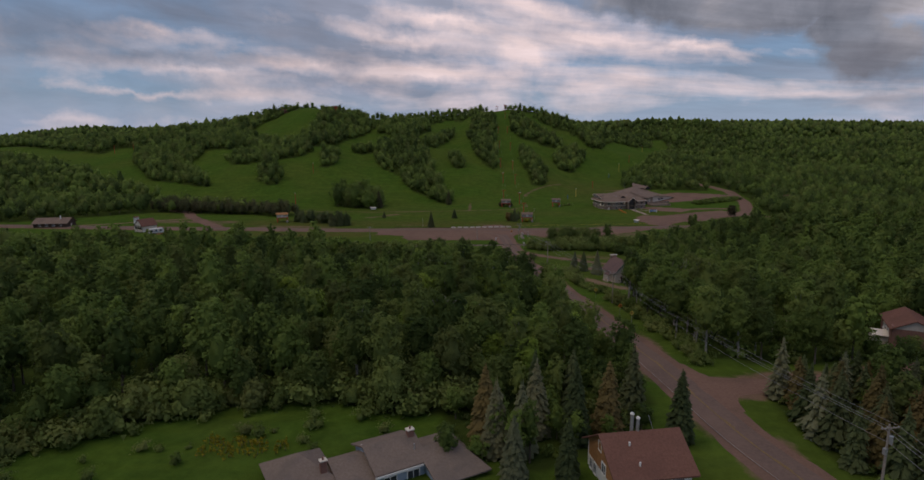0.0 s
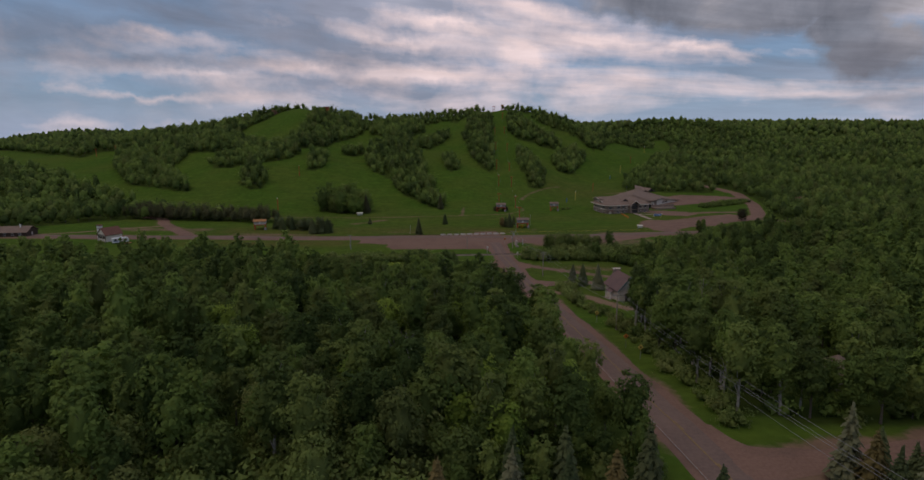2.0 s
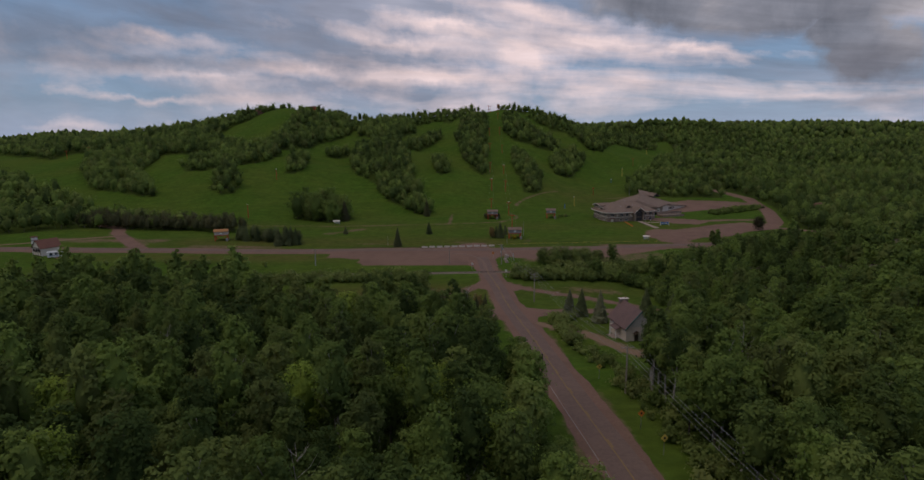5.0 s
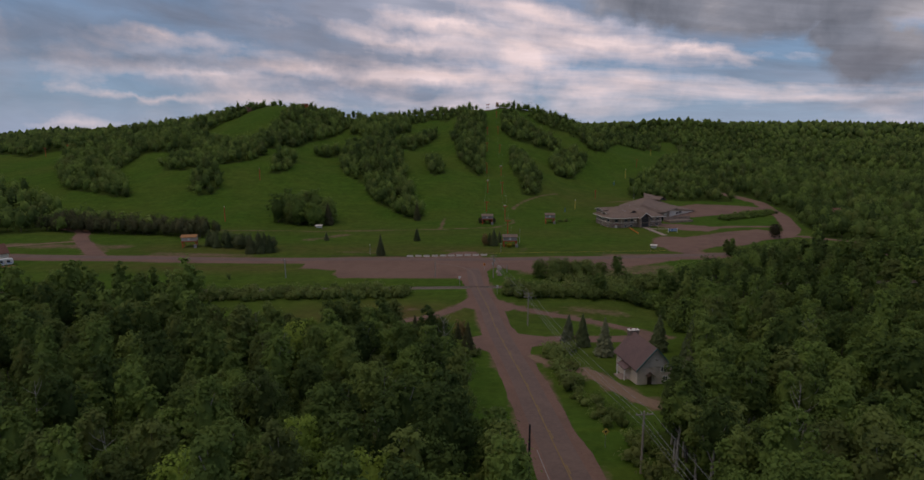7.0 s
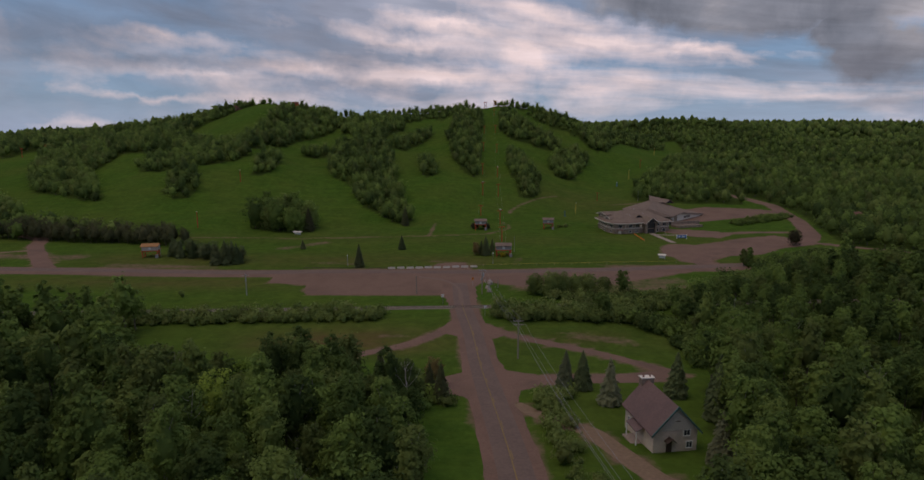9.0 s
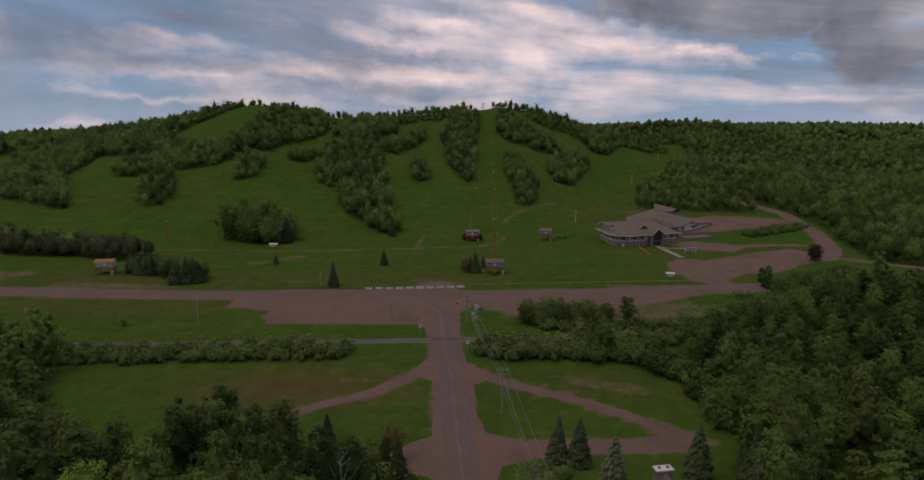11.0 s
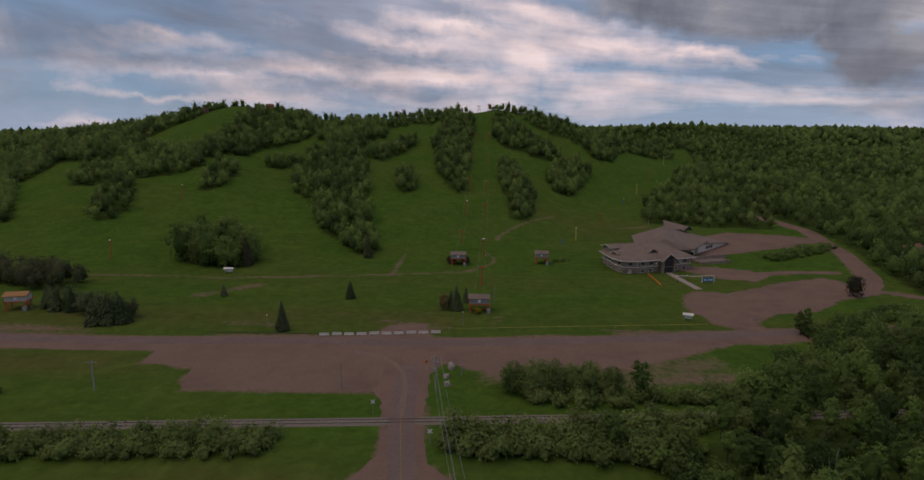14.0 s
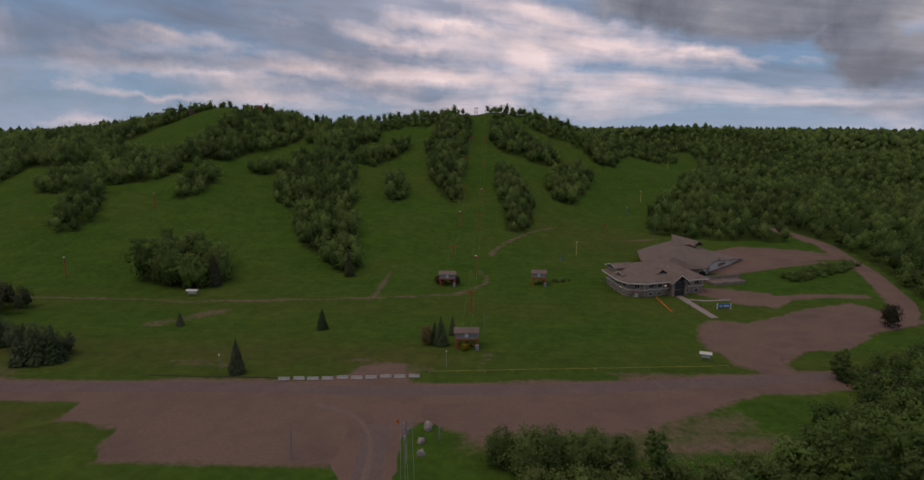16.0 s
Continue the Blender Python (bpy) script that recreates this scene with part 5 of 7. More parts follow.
utility_pole(17.2, -193.4, 9.5, 10, 1, True, "wooden utility pole carrying a grey transformer")
utility_pole(7.4, -92.5, 9.3, 8, 1, False)
utility_pole(-0.5, -3.0, 10.0, 8, 2, False, "tall wooden utility pole with two crossarms")
utility_pole(-8.8, 56.6, 9.0, 4, 2, True, "wooden utility pole with crossarms by the junction")
utility_pole(-89.4, 53.6, 7.5, 4, 1, False, "lone pale utility pole in the meadow", M_METAL)
utility_pole(-31.5, 57.2, 6.5, 0, 0, False, "thin leaning bare pole beside the parking area")
utility_pole(-8.5, -96.0, 8.6, 0, 0, False, "dark bare pole beside the road", M_BLACK)
utility_pole(-3.0, 66.0, 3.0, 0, 0, False, "short pale marker pole on the grass", M_METAL)


def wires():
    ends = [((17.2, -193.4, 9.5), (7.4, -92.5, 9.3)), ((7.4, -92.5, 9.3), (-0.5, -3.0, 10.0)), ((-0.5, -3.0, 10.0), (-8.8, 56.6, 9.0)), ((20, -250, 9.5), (17.2, -193.4, 9.5))]
    for a, b in ends:
        e = tagged(new("power_line"), "sagging overhead wires strung between the poles", "power line", "power lines")
        za, zb = float(height(a[0], a[1])) + a[2], float(height(b[0], b[1])) + b[2]
        for off, dz in ((-1.1, -0.2), (-0.4, -0.2), (1.1, -0.2), (0.1, -2.4)):
            g = Geo()
            pts = []
            for k in range(13):
                s = k / 12
                pts.append((a[0] + (b[0] - a[0]) * s + off, a[1] + (b[1] - a[1]) * s, za + (zb - za) * s + dz - 4 * 1.5 * s * (1 - s)))
            part("wire", g.bar(pts, [0.026] * 13, 4), M_WIRE, e)


wires()


def road_sign(x, y, mat, label, shape=45):
    e = thing("road_sign", x, y, float(height(x, y)), 8, label, "road sign", "signs along the road")
    part("post", Geo().bar([(0, 0, -0.3), (0, 0, 2.7)], [0.04, 0.04]), M_METAL, e)
    g = Geo()
    g.box(-0.42, -0.06, -0.42, 0.42, -0.03, 0.42)
    m = Matrix.Rotation(radians(shape), 4, "Y")
    g.v = [tuple(m @ Vector(v) + Vector((0, 0, 2.6))) for v in g.v]
    part("plate", g, mat, e)
    g = Geo()
    g.box(-0.14, -0.075, -0.16, 0.14, -0.062, 0.16)
    g.v = [(v[0], v[1], v[2] + 2.6) for v in g.v]
    part("symbol", g, M_BLACK, e)


road_sign(6.1, -118.6, M_YPAINT, "yellow diamond warning sign on a thin post")
road_sign(5.5, -109.2, M_OPAINT, "orange diamond warning sign on a thin post")
road_sign(4.3, -84.0, M_YPAINT, "small yellow diamond sign on a thin post")
road_sign(-12.1, 68.8, M_OPAINT, "red stop sign at the highway junction", 22)


# boulders, barriers, posts
def boulder(x, y, r, seed):
    rg = np.random.default_rng(seed)
    bm = bmesh.new()
    bmesh.ops.create_icosphere(bm, subdivisions=2, radius=1)
    for v in bm.verts:
        k = 1 + 0.5 * noise.noise(v.co * 1.7 + Vector((seed * 3.1, 0, 0)))
        v.co = Vector((v.co.x * r * k, v.co.y * r * 0.8 * k, max(-0.25, v.co.z * k) * r * 1.15))
    me = bpy.data.meshes.new("boulder")
    bm.to_mesh(me)
    bm.free()
    me.materials.append(M_ROCK)
    ob = new("boulder", me)
    ob.matrix_basis = pose(x, y, float(height(x, y)) + 0.1, 0, 0, rg.uniform(0, 360))
    tagged(ob, "pale rounded boulder set on the grass verge", "boulder", "boulders at the junction")


for i, (x, y, r) in enumerate([(-5.8, 70.8, 1.25), (-6.7, 65.0, 1.0), (-6.3, 60.0, 0.95)]):
    boulder(x, y, r, i + 2)


def barrier(x, y, rz):
    e = thing("concrete_barrier", x, y, float(height(x, y)) + 0.05, rz, "pale concrete barrier block edging the highway", "barrier", "barriers along the highway")
    g = Geo()
    n = 5
    prof = [(-0.32, 0), (-0.32, 0.15), (-0.14, 0.42), (-0.10, 0.82), (0.10, 0.82), (0.14, 0.42), (0.32, 0.15), (0.32, 0)]
    b = len(g.v)
    m = len(prof)
    g.v += [(u, yy, zz) for u in (-1.45, 1.45) for yy, zz in prof]
    g.f += [[b + j, b + (j + 1) % m, b + m + (j + 1) % m, b + m + j] for j in range(m)] + [list(range(b, b + m))[::-1], list(range(b + m, b + 2 * m))]
    g.f = [f[::-1] for f in g.f]
    part("block", g, M_TAN, e)
    for u in (-0.9, 0.9):
        part("drain_slot", Geo().box(u - 0.2, -0.345, 0.0, u + 0.2, -0.30, 0.1), M_BLACK, e)


for i in range(10):
    u = i / 9
    barrier(-45.5 + 33.6 * u, 95.0 + 3.6 * u ** 1.2 + (0.25 if i % 3 == 1 else -0.1), 4 + (6 if i in (6, 7) else -2 if i % 2 else 1))


def log_edge():
    e = thing("log_edging", -64, 96.2, 0, 0, "low dark log edging along the highway verge", "edging")
    for i in range(11):
        x = -18 + i * 3.3
        part("log", Geo().bar([(x, 0, 0.14), (x + 2.9, 0.12 * (i % 2), 0.14)], [0.15, 0.13], 6), M_DARKWOOD, e)


log_edge()


def rope_fence():
    e = thing("rope_fence", 30, 103, 0, 0, "thin pale rope fence along the foot of the slope", "fence")
    for i in range(12):
        part("stake", Geo().bar([(-38 + i * 7.5, -2 + i * 0.75, -0.1), (-38 + i * 7.5, -2 + i * 0.75, 1.0)], [0.05, 0.05], 5), M_POLE, e)
    pts = [(-38 + i * 7.5, -2 + i * 0.75, 0.85) for i in range(12)]
    part("rope", Geo().bar(pts, [0.03] * 12, 4), M_YPAINT, e)


rope_fence()


def lamp_post(x, y, h, mat, label, group="", cap=True, name="slope_lamp", arm=False):
    e = thing(name, x, y, float(height(x, y)), 0, label, "lamp post" if cap else "pole", group)
    part("post", Geo().bar([(0, 0, -0.4), (0, 0, h)], [0.26, 0.18] if mat in (M_RED, M_YPAINT, M_BPAINT) else [0.09, 0.06], 8), mat, e)
    if cap:
        k = 1.0 if mat in (M_RED, M_YPAINT, M_BPAINT) else 0.55
        part("lamp_head", Geo().box(-0.34 * k, -0.3 * k, h, 0.34 * k, 0.25 * k, h + 0.28 * k), M_LAMP, e, "white floodlight head")
    if arm:
        part("crossarm", Geo().box(-1.2, -0.15, h - 0.5, 1.2, 0.15, h - 0.2), mat, e)
    return e


lamp_post(-170.8, 191.1, 9.0, M_RED, "red steel floodlight post on the grassy slope", "floodlights on the slope")
lamp_post(-180.5, 281.0, 8.5, M_RED, "red steel floodlight post high on the slope", "floodlights on the slope")
lamp_post(56.3, 260.5, 7.0, M_YPAINT, "yellow painted pole with a pale head", "", True, "slope_pole")
lamp_post(47.1, 247.3, 3.4, M_BPAINT, "short blue padded pole on the slope", "", False, "slope_pole")
lamp_post(132.2, 423.3, 8.5, M_YPAINT, "pale yellow pole near the tree edge", "", True, "slope_pole")
lamp_post(112.1, 383.3, 4.0, M_BPAINT, "blue pole with a white head on the slope", "", True, "slope_pole")
lamp_post(81.3, 314.1, 6.5, M_RED, "red lift pole above the lodge", "", False, "slope_pole", True)
lamp_post(159.9, 488.0, 8.0, M_RED, "red lift pole beside the wood", "", False, "slope_pole", True)
lamp_post(212.0, 618.0, 8.5, M_YPAINT, "pale yellow pole high on the eastern run", "", True, "slope_pole")
lamp_post(111.0, 309.0, 9.0, M_METAL, "thin grey pole at the edge of the wood", "", False, "slope_pole")
lamp_post(-64.7, 100.1, 4.5, M_METAL, "thin grey lamp post by the small spruce", "lamps by the highway")
lamp_post(6.8, 131.0, 7.6, M_METAL, "tall pale leaning post behind the lift hut", "", False, "slope_pole")
lamp_post(-3.8, 106.0, 4.5, M_METAL, "thin grey lamp post below the lift hut", "lamps by the highway")
lamp_post(83.6, 167.0, 2.6, M_BLACK, "black path lamp with a white globe", "path lamps")
lamp_post(88.5, 169.2, 2.6, M_BLACK, "black path lamp with a white globe", "path lamps")


def lift_tower(x, y, h, lamp=False):
    e = thing("lift_tower", x, y, float(height(x, y)), 0, "red steel chairlift tower with a crossarm" if not lamp else "red steel chairlift tower topped by a floodlight", "lift tower", "chairlift towers")
    part("mast", Geo().bar([(0, 0, -0.4), (0, 0, h)], [0.27, 0.2], 8), M_RED, e)
    part("crossarm", Geo().box(-1.5, -0.16, h - 0.55, 1.5, 0.16, h - 0.2), M_RED, e)
    for u in (-1.4, 1.4):
        part("sheave_train", Geo().box(u - 0.1, -0.9, h - 0.75, u + 0.1, 0.9, h - 0.5), M_DARKWOOD, e)
    if lamp:
        part("lamp_head", Geo().box(-0.55, -0.45, h, 0.55, 0.3, h + 0.4), M_LAMP, e, "white floodlight head")


LINE_A = [(2.1, 158.0, 8.0, 0), (3.3, 214.4, 9.0, 1), (4.6, 286.5, 9.0, 0), (5.8, 342.4, 8.2, 1), (7.6, 418.0, 8.0, 0), (8.4, 497.6, 8.0, 0), (9.0, 566.0, 7.5, 0)]
LINE_B = [(-8.2, 241.0, 6.8, 0), (-6.6, 285.5, 9.4, 1), (-6.2, 350.4, 9.2, 0), (-4.9, 414.0, 8.6, 0), (-3.4, 490.0, 8.0, 0)]
LINE_W = [(-452.0, 428.0, 9.0, 0), (-434.0, 436.0, 9.0, 0)]
for x, y, h, l in LINE_A + LINE_B + LINE_W:
    lift_tower(x, y, h, l == 1)


def cable(line, first, name):
    e = tagged(new(name), "thin steel haul cables of the chairlift", "lift cable", "lift cables")
    for off in (-1.4, 1.4):
        pts = [(first[0] + off, first[1], float(height(first[0], first[1])) + 4.5)] + [(x + off, y, float(height(x, y)) + h - 0.55) for x, y, h, _ in line]
        part("cable", Geo().bar(pts, [0.014] * len(pts), 4), M_WIRE, e)


cable(LINE_A, (1.2, 124.0), "lift_cable")
cable(LINE_B, (-8.5, 200.0), "lift_cable")


def lift_hut(x, y, rz, w, d, floor, label, roof=None, wall=None):
    """Boarded motor house of a chairlift on red steel legs."""
    e = thing("lift_hut", x, y, float(height(x, y)), rz, label, "lift station", "chairlift huts")
    top = floor + 2.0
    part("wall", Geo().box(-w / 2, -d / 2, floor, w / 2, d / 2, top), wall or M_GREYWALL, e)
    for s in (-1, 1):
        p = [(-w / 2 - 0.5, 0, top + 1.0), (w / 2 + 0.5, 0, top + 1.0), (w / 2 + 0.5, s * (d / 2 + 0.5), top - 0.1), (-w / 2 - 0.5, s * (d / 2 + 0.5), top - 0.1)]
        g = Geo().slab(p, 0.15)
        if s > 0:
            g.f = [f[::-1] for f in g.f]
        g.f = [f[::-1] for f in g.f] if s < 0 else g.f
        part("roof", g, roof or M_SHINGLE, e)
    g = Geo()
    for u in (-w / 2, w / 2):
        g.prism([(u - 0.06, -d / 2), (u + 0.06, -d / 2), (u + 0.06, d / 2), (u - 0.06, d / 2)], top - 0.1, [top, top, top, top])
        b = len(g.v)
        g.v += [(u, -d / 2, top - 0.1), (u, d / 2, top - 0.1), (u, 0, top + 0.95)]
        g.f += [[b, b + 1, b + 2]]
    part("gable", g, wall or M_GREYWALL, e)
    for u in (-w / 2 + 0.3, w / 2 - 0.3):
        for v in (-d / 2 + 0.3, d / 2 - 0.3):
            part("leg", Geo().bar([(u, v - 0.5, -0.2), (u, v, floor)], [0.24, 0.24], 6), M_RED, e)
    for u in (-w / 2 - 0.1, w / 2 + 0.1):
        part("side_rail", Geo().box(u - 0.07, -d / 2 - 1.2, floor - 0.25, u + 0.07, d / 2 + 1.6, floor), M_RED, e)
        part("side_panel", Geo().box(u - 0.06, -d / 2 + 0.2, floor - 1.3, u + 0.06, -d / 2 + 1.3, floor - 0.25), M_RED, e)
    for v in (-1.0, 1.0):
        part("brace", Geo().bar([(v * (w / 2 - 0.3), -d / 2 + 0.3, 0.3), (-v * 0.2, -d / 2 + 0.3, floor - 0.1)], [0.09, 0.09], 5), M_RED, e)
    part("deck", Geo().box(-w / 2, d / 2, floor - 0.15, w / 2, d / 2 + 1.5, floor), M_DARKWOOD, e)
    part("beam", Geo().box(-w / 2 - 0.2, -d / 2 - 0.1, floor - 0.35, w / 2 + 0.2, -d / 2 + 0.2, floor - 0.02), M_RED, e)
    part("bullwheel", Geo().bar([(0, d / 2 + 1.4, floor - 0.9), (0, d / 2 + 1.4, floor - 0.6)], [1.7, 1.7], 18), M_DARKWOOD, e)
    part("boom", Geo().box(-0.25, d / 2 - 1.0, floor - 0.55, 0.25, d / 2 + 3.0, floor - 0.2), M_RED, e)
    part("emblem", Geo().bar([(0, -d / 2 - 0.05, floor + 1.0), (0, -d / 2 - 0.01, floor + 1.0)], [0.6, 0.6], 14), M_WHITE, e, "round white emblem")
    part("control_cabin", Geo().box(w / 2 - 0.7, -d / 2 - 1.8, -0.1, w / 2 + 0.4, -d / 2 - 0.7, 1.5), M_GREYWALL, e)
    part("ladder", Geo().bar([(w / 2 + 0.5, 0, -0.1), (w / 2 + 0.4, 0.2, top)], [0.06, 0.06], 5), M_METAL, e)
    return e


lift_hut(1.3, 123.0, 2, 6.6, 4.2, 3.0, "boarded chairlift hut raised on red legs beside conifers")
lift_hut(-8.6, 196.5, 0, 6.4, 4.0, 3.2, "grey chairlift hut on red legs with a round emblem")
lift_hut(30.6, 200.0, -4, 5.6, 3.8, 3.4, "small grey chairlift hut on red legs")
lift_hut(-157.5, 117.5, 14, 6.6, 4.2, 3.2, "orange-roofed chairlift hut on red legs", M_ORANGEWOOD, M_TAN)


def shelter(x, y, rz, label, w=3.8):
    e = thing("trail_sign_shelter", x, y, float(height(x, y)), rz, label, "signboard")
    for u in (-w / 2 + 0.2, w / 2 - 0.2):
        part("post", Geo().bar([(u, 0, -0.3), (u, 0, 2.2)], [0.11, 0.11], 6), M_POLE, e)
    part("board", Geo().box(-w / 2 + 0.2, -0.06, 0.9, w / 2 - 0.2, 0.06, 2.0), M_WHITE, e)
    for s in (-1, 1):
        p = [(-w / 2 - 0.3, 0, 2.75), (w / 2 + 0.3, 0, 2.75), (w / 2 + 0.3, s * 0.9, 2.2), (-w / 2 - 0.3, s * 0.9, 2.2)]
        g = Geo().slab(p, 0.12)
        g.f = [f[::-1] for f in g.f]
        part("roof", g, M_CREAM, e)


shelter(-107.6, 173.0, 0, "small roofed white signboard at the foot of the slope")
shelter(70.2, 114.6, -20, "grey roofed notice board beside the lodge entrance", 2.8)


def blue_sign():
    e = thing("entrance_sign", 96.5, 167.5, float(height(96.5, 167.5)), 8, "long blue and white entrance sign on the lawn", "sign")
    for u in (-2.6, 2.6):
        part("post", Geo().box(u - 0.15, -0.15, -0.2, u + 0.15, 0.15, 2.2), M_WHITE, e)
    part("panel", Geo().box(-2.45, -0.12, 0.55, 2.45, 0.12, 2.0), M_BPAINT, e)
    g = Geo()
    for u in (-1.2, 0.5, 1.5):
        g.box(u - 0.5, -0.15, 1.0, u + 0.35, -0.12, 1.5)
    part("lettering_bars", g, M_WHITE, e)


blue_sign()


def orange_ramp():
    e = thing("orange_fence", 75, 170.5, 0.3, 0, "low orange snow fence running down the lawn", "fence")
    for k in range(6):
        y = -10 + k * 4
        part("stake", Geo().bar([(0.3 - 0.02 * k, y, -0.2), (0.3 - 0.02 * k, y, 1.0)], [0.05, 0.05], 5), M_POLE, e)
    part("netting", Geo().box(0.18, -10, 0.1, 0.24, 10, 0.85), M_OPAINT, e)


orange_ramp()
ribbon("lodge_path", [(85.5, 184.5), (86.5, 176), (88.5, 160), (89, 156)], 3.0, M_CONCRETE, 0.12, "pale paved path to the lodge door", "path", 0.02)
ribbon("side_path", [(87, 180), (94, 178.5), (104, 180.5)], 1.6, M_CONCRETE, 0.13, "narrow paved path along the lodge front", "path", 0.02)


# ---------- houses ----------
def small_house():
    """Steep-roofed stucco house beside the road."""
    e = gable_house("gabled_house", 20.0, -48.2, 4.1, 100, 10.4, 7.4, 4.0, 4.0, 0.55, M_STUCCO, M_SHINGLE_P, "steep-roofed beige stucco house with a stone chimney", "house", M_TAN)
    for s in (-1, 1):
        g = Geo()
        k = 4.0 / 3.7
        for a, b in ((0.0, 4.25),):
            g.prism([(-5.85, s * a), (-5.70, s * a), (-5.70, s * b), (-5.85, s * b)], 0, [8.25, 8.25, 8.25 - k * b, 8.25 - k * b])
            n = len(g.v)
            g.v[n - 8:n - 4] = [(x, y, (8.25 - k * abs(y)) - 0.4) for x, y, _ in g.v[n - 8:n - 4]]
        part("bargeboard", g, M_TEAL, e)
    window(e, -5.2, -0.3, 5.6, 0.8, 0.9, 180, M_DARKWOOD, bars=0)
    window(e, -5.2, -1.9, 3.0, 1.0, 0.9, 180, M_WHITE)
    window(e, -5.2, -2.4, 0.9, 0.9, 1.0, 180, M_WHITE)
    part("door", Geo().box(-5.28, 0.55, 0.0, -5.18, 1.5, 2.1), M_DARKWOOD, e)
    g = Geo().slab([(-6.3, 0.2, 2.35), (-5.15, 0.2, 2.35), (-5.15, 1.02, 3.0), (-6.3, 1.02, 3.0)], 0.1)
    g.slab([(-6.3, 1.02, 3.0), (-5.15, 1.02, 3.0), (-5.15, 1.85, 2.35), (-6.3, 1.85, 2.35)], 0.1)
    part("door_hood", g, M_DARKWOOD, e)
    part("porch_roof", Geo().slab([(-2.2, 5.2, 2.6), (-2.2, 3.65, 3.2), (1.6, 3.65, 3.2), (1.6, 5.2, 2.6)][::-1], 0.14), M_SHINGLE_P, e)
    part("porch_deck", Geo().box(-2.6, 3.7, -0.6, 2.0, 5.6, 0.05), M_CONCRETE, e)
    for x in (-2.1, 1.5):
        part("porch_post", Geo().box(x - 0.08, 5.0, 0, x + 0.08, 5.16, 2.6), M_WHITE, e)
    window(e, 3.4, 3.7, 1.2, 0.9, 1.0, 90, M_WHITE)
    c = part("chimney", Geo().box(4.9, -1.1, -0.5, 6.0, 1.1, 8.35), M_STONE, e)
    part("cap", Geo().box(4.78, -1.22, 8.35, 6.12, 1.22, 8.5), M_CREAM, c)
    for y in (-0.6, 0.6):
        part("flue", Geo().bar([(5.45, y, 8.45), (5.45, y, 8.75)], [0.18, 0.16], 8), M_BRICK, c)


small_house()


def brown_house():
    """House with a broad maroon roof and two metal flues."""
    e = gable_house("brown_house", -12.05, -190.6, 13.2, 10, 9.6, 9.6, 3.9, 3.0, 0.7, M_WHITE, M_SHINGLE_R, "brown-roofed house with orange boards and two flues", "house", M_ORANGEWOOD)
    part("west_boards", Geo().box(-4.86, -4.4, 1.9, -4.81, 4.4, 3.9), M_ORANGEWOOD, e)
    window(e, -4.85, 0.6, 4.4, 0.9, 1.1, 180, M_WHITE)
    window(e, -4.88, -0.8, 2.0, 1.1, 1.3, 180, M_WHITE)
    for y in (-3.6, -2.4, 2.0, 3.4):
        window(e, -4.85, y, 0.3, 0.8, 1.4, 180, M_WHITE)
    for x in (-3.0, 0.0, 3.0):
        window(e, x, -4.85, 1.6, 1.2, 1.2, 270, M_DARKWOOD)
    for x, y, h in ((-0.9, 0.35, 2.3), (-0.2, 0.1, 1.8)):
        f = part("flue", Geo().bar([(x, y, 6.2), (x, y, 6.9 + h)], [0.22, 0.22], 10), M_METAL, e)
        part("cap", Geo().bar([(x, y, 6.9 + h), (x, y, 7.1 + h)], [0.3, 0.2], 10), M_WHITE, f)
    for x, y in ((-2.0, -1.6), (-1.6, -3.9)):
        part("roof_vent", Geo().bar([(x, y, 6.9 + 0.62 * y), (x, y, 7.5 + 0.62 * y)], [0.13, 0.13], 8), M_WHITE, e)
    part("aerial", Geo().bar([(2.2, 0.6, 6.6), (1.6, 0.9, 8.6)], [0.03, 0.03], 4), M_METAL, e)


brown_house()


